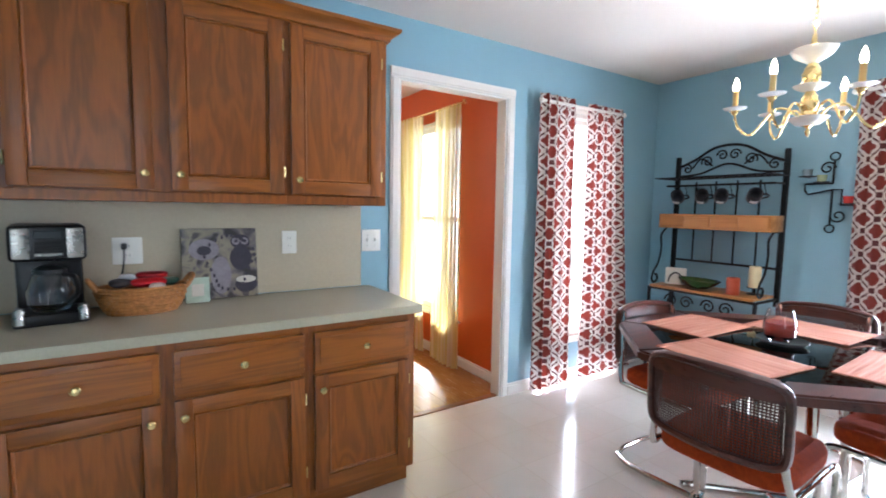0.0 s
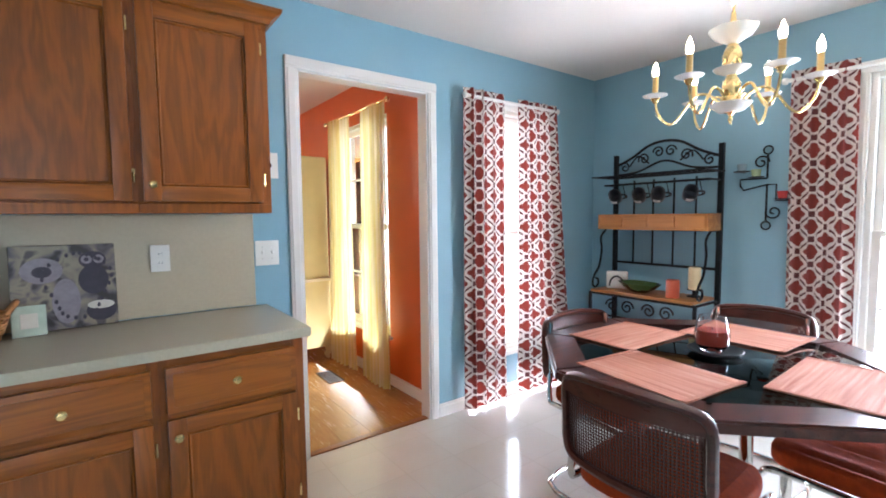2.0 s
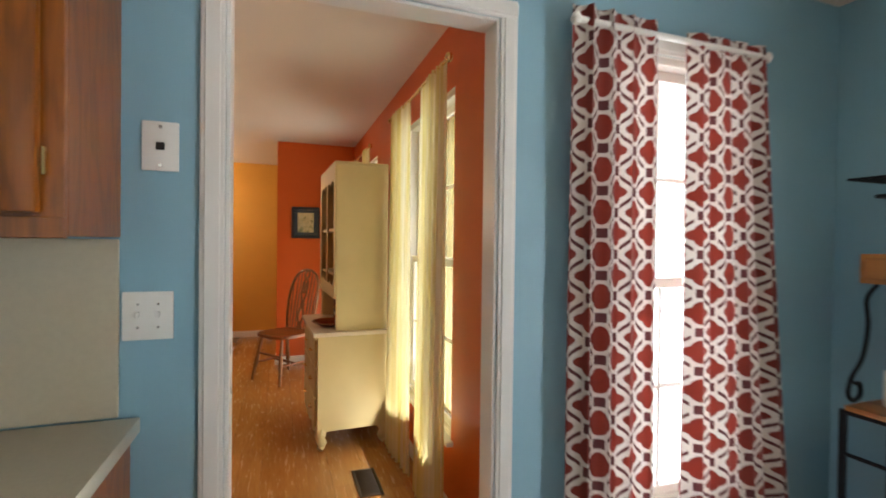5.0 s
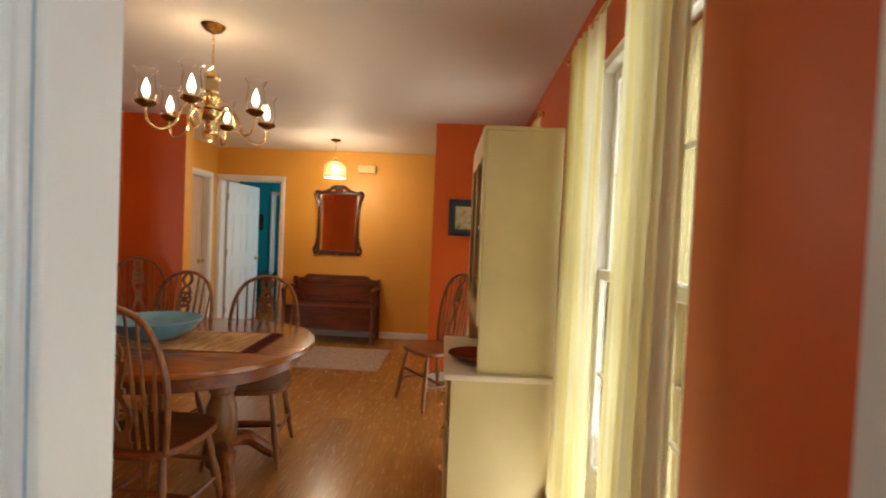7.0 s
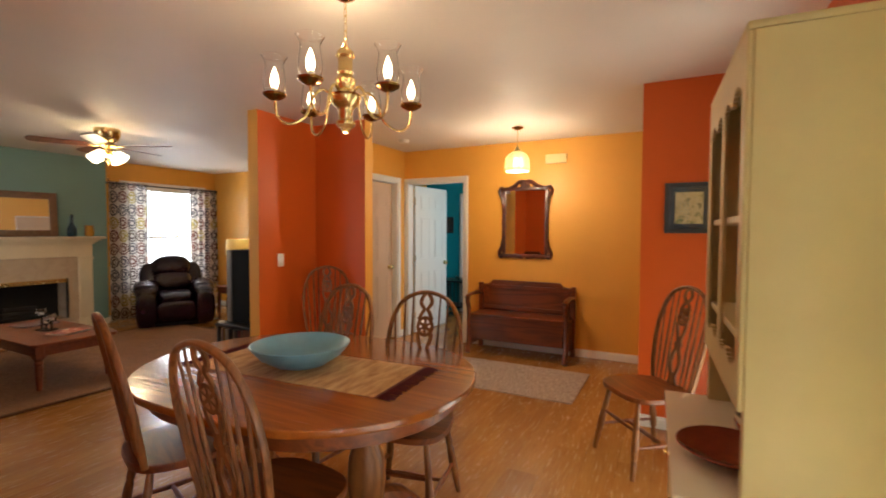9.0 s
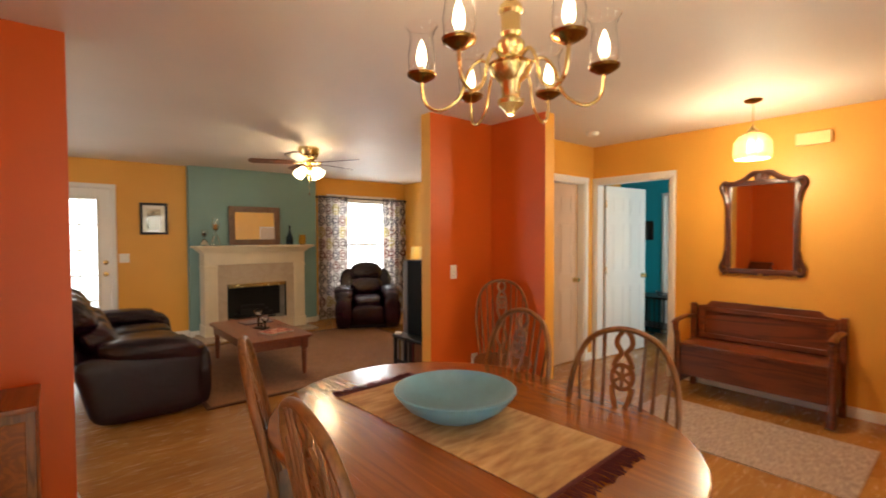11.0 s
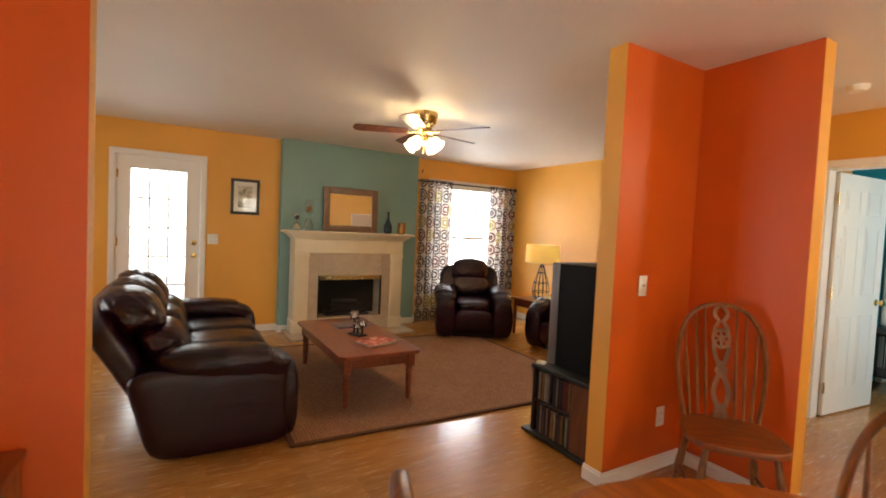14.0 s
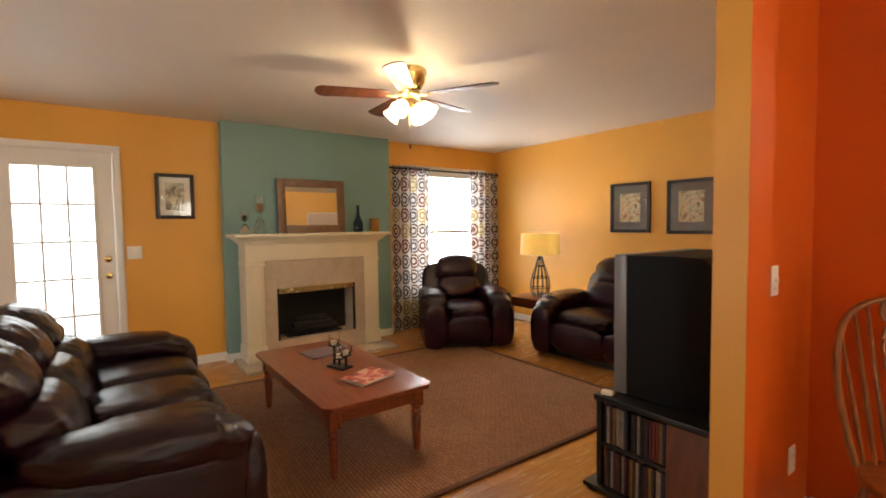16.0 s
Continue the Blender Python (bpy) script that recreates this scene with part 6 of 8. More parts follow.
for i, (x, y, z, r, h, kq) in enumerate(((1.50, 5.24, 1.1405, 0.05, 0.12, 1), (1.52, 5.45, 1.1405, 0.045, 0.16, 3), (1.50, 5.72, 1.1405, 0.055, 0.1, 0), (1.50, 5.28, 1.4405, 0.045, 0.15, 0), (1.52, 5.5, 1.4405, 0.055, 0.12, 1), (1.52, 5.74, 1.4405, 0.045, 0.17, 2))):
    vs_ = thing("jar", ("rust-brown", "cream", "dark blue", "ochre")[kq] + " glazed pottery jar on the hutch shelf", "jar", pose(x, y, z), group="pottery on the hutch")
    part("body", lathe([(0, 0), (r * 0.7, 0), (r, h * 0.4), (r * 0.85, h * 0.75), (r * 0.5, h * 0.88), (r * 0.6, h), (r * 0.5, h), (r * 0.42, h * 0.87), (0, h * 0.8)], 20), CERAMIC[kq], vs_)
for i, c in enumerate((0, 1, 2, 3, 0, 2, 1)):
    z = 0.7705 + i * 0.022
    cp = thing("stacked_bowl", "small striped pottery bowl in a stack on the hutch", "bowl", pose(1.46, 5.52, z), group="stack of pottery bowls")
    part("bowl", lathe([(0, 0), (0.05, 0), (0.085, 0.03), (0.09, 0.05), (0.086, 0.05), (0.08, 0.032), (0.045, 0.006), (0, 0.005)], 22), CERAMIC[c], cp)
pt = thing("plate_dish", "dark red oval pottery dish on the hutch counter", "dish", pose(1.345, 5.36, 0.7705))
part("dish", lathe([(0, 0), (0.07, 0), (0.12, 0.022), (0.135, 0.032), (0.132, 0.035), (0.11, 0.024), (0.06, 0.008), (0, 0.008)], 26), CERAMIC[0], pt)

# ---- dining curtains, register, picture, desk ----
k = Nodes("yellow_sheer_cloth")
_wv = k.noise(k.coords((1, 1, 0.02)), 40, 3)
_cl = k.ramp(_wv, [(0.3, rgb("#DCCB74")), (0.5, rgb("#E6DBA4")), (0.72, rgb("#F0EDDC"))])
k.bump(k.noise(k.coords(), 350, 2), 0.1, 0.001)
k.done(_cl, 0.8)
SHEER = see_through(k, _cl, 0.5)
_out = k.t.nodes["Material Output"]
_thin, _mx = k.n("ShaderNodeBsdfTransparent"), k.n("ShaderNodeMixShader")
_open = k.math("MULTIPLY_ADD", k.noise(k.coords((1, 1, 0.03)), 26, 3), 0.36, 0.02)
k.l(_open, _mx.inputs[0])
k.l(_out.inputs["Surface"].links[0].from_socket, _mx.inputs[1])
k.l(_thin.outputs[0], _mx.inputs[2])
k.l(_mx.outputs[0], _out.inputs["Surface"])
rod("curtain_rod", "x", 1.70, 4.03, 5.16, 2.165, "slim brass curtain rod above the dining window", BRASS, 0.009)
curtain("curtain", "x", 1.70, (4.08, 4.46), (4.07, 4.50), 0.015, 2.175, 7, 0.030, SHEER, "sheer yellow curtain panel lit by the window behind", seed=11)
curtain("curtain", "x", 1.70, (4.67, 5.09), (4.62, 5.105), 0.015, 2.175, 7, 0.030, SHEER, "sheer yellow curtain panel hanging by the hutch", seed=12)
rod("curtain_rod", "x", 1.715, 6.00, 7.02, 2.165, "slim brass curtain rod above the far dining window", BRASS, 0.009)
curtain("curtain", "x", 1.715, (6.04, 6.33), (6.03, 6.36), 0.015, 2.175, 6, 0.026, SHEER, "sheer yellow curtain panel past the hutch", seed=13)
curtain("curtain", "x", 1.715, (6.66, 6.98), (6.64, 7.0), 0.015, 2.175, 6, 0.026, SHEER, "sheer yellow curtain panel in the corner", seed=14)

vr = thing("floor_register", "dark brown metal floor air register", "register", pose(1.475, 4.667, 0.0014, 0, 0, 90))
REG = plain("brown_register_metal", rgb("#3B2A1C"), 0.4, 0.5, 0.1, 30, 0)
bm = box(-0.15, 0.15, -0.065, -0.05, 0, 0.006, 0.002)
box(-0.15, 0.15, 0.05, 0.065, 0, 0.006, 0.002, 1, bm)
box(-0.15, -0.135, -0.05, 0.05, 0, 0.006, 0.002, 1, bm)
box(0.135, 0.15, -0.05, 0.05, 0, 0.006, 0.002, 1, bm)
part("frame", bm, REG, vr)
part("damper", box(-0.135, 0.135, -0.05, 0.05, 0, 0.001), BLACK, vr, smooth=False)
for i in range(17):
    x = -0.128 + i * 0.016
    part("slat", box(x - 0.003, x + 0.003, -0.05, 0.05, 0.001, 0.0055), REG, vr, smooth=False)


def framed_picture(w, h, m, label, frame_mat, mat_col, art_fn, fw=0.028, mw=0.06):
    """A picture hanging on a wall; its face looks to -y."""
    ob = thing("framed_picture", label, "picture", m)
    for p, q, r, s in ((-w / 2, -w / 2 + fw, -h / 2, h / 2), (w / 2 - fw, w / 2, -h / 2, h / 2), (-w / 2 + fw, w / 2 - fw, -h / 2, -h / 2 + fw), (-w / 2 + fw, w / 2 - fw, h / 2 - fw, h / 2)):
        part("frame_bar", box(p, q, -0.024, 0, r, s, 0.004, 2), frame_mat, ob)
    part("mount", box(-w / 2 + fw, w / 2 - fw, -0.008, -0.001, -h / 2 + fw, h / 2 - fw), mat_col, ob, smooth=False)
    part("print", box(-w / 2 + fw + mw, w / 2 - fw - mw, -0.0105, -0.0082, -h / 2 + fw + mw, h / 2 - fw - mw), art_fn, ob, smooth=False)
    gl = part("glazing", box(-w / 2 + fw, w / 2 - fw, -0.0145, -0.0125, -h / 2 + fw, h / 2 - fw), GLASS, ob, smooth=False)
    gl.visible_shadow = False
    return ob


def sketch(name, cols, scale=16):
    k = Nodes(name)
    f = k.noise(k.coords(), scale, 4, 0.6, 0.8)
    n = len(cols)
    return k.done(k.ramp(f, [(0.3 + 0.4 * i / (n - 1), rgb(c)) for i, c in enumerate(cols)]), 0.5)


BLKFRAME = wood("black_stained_frame", rgb("#241C18"), rgb("#120D0B"), "x", 0.35)
framed_picture(0.30, 0.345, pose(1.268, 7.438, 1.56), "small framed botanical print on the orange wall", plain("slate_frame", rgb("#3A4046"), 0.4), plain("dark_mount", rgb("#4B5560"), 0.7), sketch("bird_print", ["#6E7A4A", "#D8C58E", "#E5D6A6", "#8A7A4A"], 22), 0.03, 0.035)

# slant-topped desk against the stub wall
dk = thing("slant_desk", "oak slant-top desk in the dining room corner", "desk")
part("case", box(-2.02, -1.655, 3.72, 4.275, 0.08, 0.705, 0.005, 2), OAK_FZ, dk)
part("desktop", box(-2.022, -1.64, 3.70, 4.285, 0.7055, 0.73, 0.006, 2), OAK_F, dk)
part("inset_panel", box(-1.6545, -1.648, 4.05, 4.245, 0.33, 0.67, 0.004), OAK_H, dk, "pale inset side panel")
part("inset_panel", box(-1.6545, -1.648, 3.76, 4.0, 0.33, 0.67, 0.004), OAK_FZ, dk)
bm = bmesh.new()
vs = [bm.verts.new(p) for p in ((-2.0, 3.70, 0.731), (-1.65, 3.70, 0.731), (-1.65, 4.02, 0.731), (-2.0, 4.02, 0.731), (-2.0, 3.70, 0.92), (-1.65, 3.70, 0.92), (-1.65, 3.76, 0.92), (-2.0, 3.76, 0.92))]
for f in ((0, 1, 2, 3), (7, 6, 5, 4), (0, 4, 5, 1), (1, 5, 6, 2), (2, 6, 7, 3), (3, 7, 4, 0)):
    bm.faces.new([vs[q] for q in f])
part("slant_lid", bm, CHERRY, dk)
for x in (-1.99, -1.685):
    for y in (3.75, 4.245):
        part("foot", lathe([(0, 0), (0.02, 0), (0.026, 0.03), (0.02, 0.08), (0, 0.08)], 12, m=Matrix.Translation((x, y, 0))), OAK_FZ, dk)

# ---- foyer ----
bn = thing("hall_bench", "dark walnut hall bench with storage seat and panelled back", "bench", pose(-0.36, 8.86, 0))
part("seat", box(-0.53, 0.53, -0.20, 0.17, 0.435, 0.46, 0.006, 2), CHERRY, bn)
part("box_front", box(-0.52, 0.52, -0.185, -0.165, 0.17, 0.434, 0.003), CHERRY, bn)
part("box_floor", box(-0.52, 0.52, -0.165, 0.17, 0.17, 0.19, 0), CHERRY, bn, smooth=False)
bm = slab([(-0.52, 0.19), (0.52, 0.19), (0.52, 0.76), (0.44, 0.775), (0.40, 0.815), (-0.40, 0.815), (-0.44, 0.775), (-0.52, 0.76)], 0, 0.025, 0.004, 1, m=Matrix.Translation((0, 0.205, 0)) @ pose(0, 0, 0, 90, 0, 0))
part("back_panel", bm, CHERRY, bn)
for p, q, r, s in ((-0.5, 0.5, 0.72, 0.76), (-0.5, 0.5, 0.47, 0.51), (-0.5, -0.45, 0.51, 0.72), (0.45, 0.5, 0.51, 0.72)):
    part("back_rail", box(p, q, 0.165, 0.1795, r, s, 0.003), CHERRY, bn)
for s in (-1, 1):
    part("side_panel", box(s * 0.535 - 0.012, s * 0.535 + 0.012, -0.16, 0.20, 0.10, 0.435, 0.003), CHERRY, bn)
    part("front_leg", tube(spline([(s * 0.545, -0.235, 0.016), (s * 0.55, -0.20, 0.10), (s * 0.55, -0.185, 0.30), (s * 0.55, -0.19, 0.5), (s * 0.55, -0.225, 0.60), (s * 0.55, -0.215, 0.655)]), [0.03] * 8 + [0.026] * 23, 10), CHERRY, bn)
    part("back_leg", box(s * 0.55 - 0.024, s * 0.55 + 0.024, 0.155, 0.205, 0.0, 0.78, 0.005), CHERRY, bn)
    part("armrest", tube(spline([(s * 0.55, 0.16, 0.66), (s * 0.55, 0.0, 0.675), (s * 0.55, -0.19, 0.665), (s * 0.55, -0.25, 0.645)]), 0.026, 10, flat=0.7), CHERRY, bn)

MIRROR = Nodes("silvered_mirror").done((0.92, 0.92, 0.92, 1), 0.02, 1.0)
mr = thing("wall_mirror", "dark carved wooden wall mirror with scrolled crest", "mirror", pose(-0.385, 9.094, 1.50))
mw_, mh = 0.235, 0.37
part("mirror_glass", box(-mw_, mw_, -0.012, -0.004, -mh, mh), MIRROR, mr, smooth=False)
for p, q, r, s in ((-mw_ - 0.042, -mw_, -mh, mh), (mw_, mw_ + 0.042, -mh, mh), (-mw_ - 0.042, mw_ + 0.042, -mh - 0.04, -mh), (-mw_ - 0.042, mw_ + 0.042, mh, mh + 0.045)):
    part("frame_bar", box(p, q, -0.03, 0, r, s, 0.006, 2), DARK, mr)
for sx in (-1, 1):
    for z, sg in ((mh - 0.02, 1), (-mh + 0.02, -1)):
        part("carved_scroll", tube(spline([(sx * (mw_ + 0.03), -0.016, z - sg * 0.14), (sx * (mw_ + 0.045), -0.016, z - sg * 0.06), (sx * (mw_ + 0.075), -0.016, z + sg * 0.01), (sx * (mw_ + 0.055), -0.016, z + sg * 0.055), (sx * (mw_ + 0.02), -0.016, z + sg * 0.04)]), 0.022, 8), DARK, mr)
    part("crest_scroll", tube(spline([(sx * 0.22, -0.016, mh + 0.02), (sx * 0.14, -0.016, mh + 0.05), (sx * 0.07, -0.016, mh + 0.10), (sx * 0.02, -0.016, mh + 0.10), (sx * 0.03, -0.016, mh + 0.06)]), 0.024, 8), DARK, mr)
    part("base_scroll", tube(spline([(sx * 0.24, -0.016, -mh - 0.04), (sx * 0.12, -0.016, -mh - 0.035), (sx * 0.02, -0.016, -mh - 0.045)]), 0.013, 8), DARK, mr)
part("crest_leaf", cushion(0.12, 0.03, 0.10, 2.5, 4, m=Matrix.Translation((0, -0.016, mh + 0.075))), DARK, mr)

dcm = thing("door_chime", "cream plastic door chime box high on the wall", "door chime", pose(-0.03, 9.0995, 2.215))
part("cover", box(-0.115, 0.115, -0.045, 0, -0.05, 0.05, 0.008, 3), plain("cream_plastic", rgb("#E2C98A"), 0.45, 0, 0.04, 10, 0), dcm)
sd = thing("smoke_detector", "round white smoke detector on the ceiling", "smoke detector", pose(-1.62, 8.40, 2.439))
part("body", lathe([(0, -0.035), (0.045, -0.035), (0.06, -0.02), (0.065, 0), (0, 0)], 26), WHITEP, sd)

PEND = plain("frosted_ribbed_glass", rgb("#F3E6C8"), 0.2, 0, 0.05, 10, 0, Transmission_Weight=0.6)
pn = thing("pendant_light", "brass pendant lamp with a lit faceted glass shade", "pendant lamp", pose(-0.25, 8.36, 0))
part("canopy", lathe([(0, 2.415), (0.02, 2.415), (0.055, 2.428), (0.06, 2.439), (0, 2.439)], 24), BRONZE, pn)
part("stem", tube([(0, 0, 2.24), (0, 0, 2.418)], 0.005, 8), BRASS, pn)
part("cap", lathe([(0, 2.245), (0.012, 2.245), (0.02, 2.225), (0.04, 2.21), (0.042, 2.195), (0, 2.195)], 20), BRASS, pn)
glass_p = []
for i in range(12):
    a0_, a1_ = 6.2832 * i / 12, 6.2832 * (i + 1) / 12
    bm = bmesh.new()
    prof = [(0.045, 2.195), (0.09, 2.17), (0.122, 2.12), (0.128, 2.03), (0.118, 2.0)]
    for (r0, z0), (r1, z1) in zip(prof, prof[1:]):
        bm.faces.new([bm.verts.new(p) for p in ((r0 * math.cos(a0_), r0 * math.sin(a0_), z0), (r0 * math.cos(a1_), r0 * math.sin(a1_), z0), (r1 * math.cos(a1_), r1 * math.sin(a1_), z1), (r1 * math.cos(a0_), r1 * math.sin(a0_), z1))])
    bmesh.ops.remove_doubles(bm, verts=bm.verts, dist=1e-5)
    bmesh.ops.solidify(bm, geom=bm.faces[:], thickness=0.003)
    gp = part("glass_panel", bm, PEND, pn, smooth=False)
    gp.visible_shadow = False
for x, y in ((0.035, 0.02), (-0.03, 0.03), (0, -0.04)):
    part("bulb", lathe([(0, 2.15), (0.012, 2.15), (0.02, 2.10), (0.015, 2.06), (0, 2.045)], 12, m=Matrix.Translation((x, y, 0))), BULB, pn)
bulb_light("pendant_lamp_light", (-0.25, 8.36, 1.97), 30, (1.0, 0.82, 0.56), 0.06)


def rag():
    k = Nodes("beige_rag_rug")
    n = k.noise(k.coords((8, 1.2, 1)), 12, 4)
    col = k.ramp(n, [(0.3, rgb("#8F7A70")), (0.5, rgb("#B39E90")), (0.7, rgb("#CBB9A8"))])
    w = k.n("ShaderNodeTexWave", Scale=38.0, Distortion=2.0)
    w.bands_direction = "Y"
    k.l(k.coords(), w.inputs["Vector"])
    k.bump(w.outputs["Fac"], 0.5, 0.006)
    return k.done(col, 0.9)


fr2 = thing("foyer_rug", "pale mauve-beige woven rag rug", "rug", pose(-0.24, 8.03, 0.001))
bm = bmesh.new()
bmesh.ops.create_grid(bm, x_segments=30, y_segments=20, size=0.5)
bmesh.ops.transform(bm, matrix=Matrix.Diagonal((1.42, 0.86, 1, 1)), verts=bm.verts)
for v in bm.verts:
    v.co.z = 0.009 + 0.0015 * noise.noise(v.co * 8)
got = bmesh.ops.extrude_face_region(bm, geom=bm.faces[:])
for v in got["geom"]:
    if isinstance(v, bmesh.types.BMVert):
        v.co.z = 0.0005
part("weave", bm, rag(), fr2)

# ---- bedroom beyond ----
tt = thing("bedroom_table", "small black spindle-legged side table in the turquoise bedroom", "table", pose(-2.02, 10.80, 0, 0, 0, 90) @ Matrix.Diagonal((0.8, 0.75, 0.85, 1)))
part("top", box(-0.3, 0.3, -0.45, 0.45, 0.66, 0.69, 0.005), BLACK, tt)
part("lower_shelf", box(-0.28, 0.28, -0.42, 0.42, 0.18, 0.20, 0.004), BLACK, tt)
for x in (-0.27, 0.27):
    for y in (-0.42, 0.42):
        part("leg", lathe([(0, 0), (0.014, 0), (0.02, 0.12), (0.016, 0.3), (0.022, 0.5), (0.018, 0.66), (0, 0.66)], 10, m=Matrix.Translation((x, y, 0))), BLACK, tt)
    for i in range(9):
        y = -0.36 + i * 0.09
        part("spindle", tube([(x, y, 0.2), (x, y, 0.66)], 0.008, 6), BLACK, tt)
gv = thing("glass_vase", "clear glass dish on the bedroom table", "vase", pose(-1.98, 10.76, 0.588))
part("dish", lathe([(0, 0), (0.05, 0), (0.06, 0.01), (0.11, 0.07), (0.105, 0.07), (0.055, 0.015), (0, 0.012)], 20), GLASS, gv)
framed_picture(0.16, 0.28, pose(-2.36, 11.098, 1.5), "small dark picture on the turquoise wall", BLKFRAME, INK, sketch("dark_print", ["#1B1D22", "#2E343A", "#48505A"]), 0.015, 0.02)
# added fill lamp in the unseen space behind the bedroom's east opening
window_light("fill_bedroom", (0.10, 10.2, 1.4), (-1, 0, 0), 1.0, 1.4, 24)

# ---- living room ----
def leather():
    k = Nodes("oxblood_brown_leather")
    v = k.coords()
    big = k.noise(v, 3.0, 4)
    col = k.ramp(big, [(0.3, rgb("#180512")), (0.7, rgb("#280A1C"))])
    grain = k.n("ShaderNodeTexVoronoi", Scale=230.0)
    k.l(v, grain.inputs["Vector"])
    crease = k.noise(v, 22, 4, 0.55, 0.8)
    h = k.math("ADD", k.math("MULTIPLY", grain.outputs["Distance"], 0.25), k.math("MULTIPLY", crease, 1.0))
    k.bump(h, 0.28, 0.01)
    return k.done(col, k.math("MULTIPLY_ADD", big, 0.08, 0.21), Specular_IOR_Level=0.42)


LEATHER = leather()


def leather_seat(name, label, width, m, seats, category="sofa", depth=0.98, lean=0.1, low=1.0):
    """Reclining seat of padded leather; front looks to -y, the middle of its floor print is the origin."""
    ob = thing(name, label, category, m)
    hw = width / 2
    aw = 0.24
    iw = (width - 2 * aw) / seats
    part("base", cushion(width - 0.10, depth * 0.78, 0.30, 6, 10, 0.004, m=Matrix.Translation((0, 0.02, 0.19))), LEATHER, ob)
    part("plinth", box(-hw + 0.10, hw - 0.10, -0.32, 0.36, 0.0, 0.06, 0.01), BLACK, ob)
    for s in (-1, 1):
        # outer side panel, bulging, then the rolled pad on top
        part("side_panel", cushion(aw, depth * 0.88, 0.53, 7, 12, 0.006, m=Matrix.Translation((s * (hw - aw / 2), -0.01, 0.272)), seed=s), LEATHER, ob)
        arm = cushion(aw + 0.06, depth * 0.72, 0.19, 2.8, 24, 0.04, seed=4 + s)
        for v in arm.verts:
            v.co.z += -0.05 * max(0, -v.co.y) / 0.35 * (1 if v.co.y < -0.2 else 0.3)
        part("arm_pad", merge(None, arm, Matrix.Translation((s * (hw - aw / 2), -0.10, 0.545)) @ pose(0, 0, 0, 3, 0, 0)), LEATHER, ob)
        part("arm_front", cushion(aw + 0.02, 0.12, 0.48, 3.0, 10, 0.03, m=Matrix.Translation((s * (hw - aw / 2), -depth * 0.43, 0.27)), seed=9 + s), LEATHER, ob)
    for i in range(seats):
        x = -hw + aw + iw * (i + 0.5)
        part("seat_cushion", cushion(iw + 0.01, 0.60, 0.22, 3.4, 24, 0.035, m=Matrix.Translation((x, -0.12, 0.39)), seed=20 + i), LEATHER, ob)
        part("footrest_panel", cushion(iw + 0.005, 0.13, 0.28, 3.4, 10, 0.03, m=Matrix.Translation((x, -depth * 0.43, 0.24)), seed=30 + i), LEATHER, ob)
        part("lumbar_pad", cushion(iw + 0.01, 0.24, 0.30, 3.0, 22, 0.035, m=Matrix.Translation((x, 0.22, 0.60)) @ pose(0, 0, 0, -14, 0, 0), seed=40 + i), LEATHER, ob)
        part("head_pad", cushion(iw + 0.02, 0.28, 0.34, 2.6, 24, 0.04, m=Matrix.Translation((x, 0.335, 0.83)) @ pose(0, 0, 0, -16, 0, 0), seed=50 + i), LEATHER, ob)
    back = cushion(width - 0.12, 0.17, 0.78, 5, 14, 0.005, m=Matrix.Translation((0, 0.40, 0.51)) @ pose(0, 0, 0, -17, 0, 0))
    part("back_shell", back, LEATHER, ob)
    # the back leans out over a narrower foot
    for piece in ob.children:
        for v in piece.data.vertices:
            if v.co.z > 0.6:
                v.co.z = 0.6 + (v.co.z - 0.6) * low
            v.co.y += lean * (v.co.z - 0.35) * min(1, max(0, (v.co.y + 0.1) / 0.4))
    return ob


leather_seat("leather_sofa", "dark oxblood leather reclining sofa with creased cushions", 2.06, pose(-4.31, 4.86, 0, 0, 0, 180), 3, lean=0.26, low=0.88)
leather_seat("leather_armchair", "dark oxblood leather reclining armchair in the corner", 0.98, pose(-5.55, 8.17, 0, 0, 0, 62), 1, "armchair")
leather_seat("leather_loveseat", "dark oxblood leather loveseat below the two pictures", 1.72, pose(-3.83, 8.86, 0, 0, 0, 0), 2)


def jute():
    k = Nodes("brown_woven_jute")
    v = k.coords()
    br = k.n("ShaderNodeTexBrick", Scale=1.0)
    br.inputs["Brick Width"].default_value = 0.05
    br.inputs["Row Height"].default_value = 0.022
    br.inputs["Mortar Size"].default_value = 0.004
    br.inputs["Mortar Smooth"].default_value = 0.9
    br.inputs["Color1"].default_value = rgb("#A97452")
    br.inputs["Color2"].default_value = rgb("#90603F")
    br.inputs["Mortar"].default_value = rgb("#4E3622")
    k.l(v, br.inputs["Vector"])
    n = k.noise(v, 45, 4)
    big = k.noise(v, 2.2, 3)
    col = k.mix(0.35, br.outputs["Color"], k.ramp(n, [(0.3, rgb("#6E4E34")), (0.7, rgb("#B08A64"))]))
    col = k.mix(0.2, col, k.ramp(big, [(0.35, rgb("#7A5438")), (0.65, rgb("#A9825E"))]))
    k.bump(k.math("ADD", k.math("MULTIPLY", br.outputs["Fac"], -1.0), k.math("MULTIPLY", n, 0.6)), 0.9, 0.008)
    return k.done(col, 0.92)


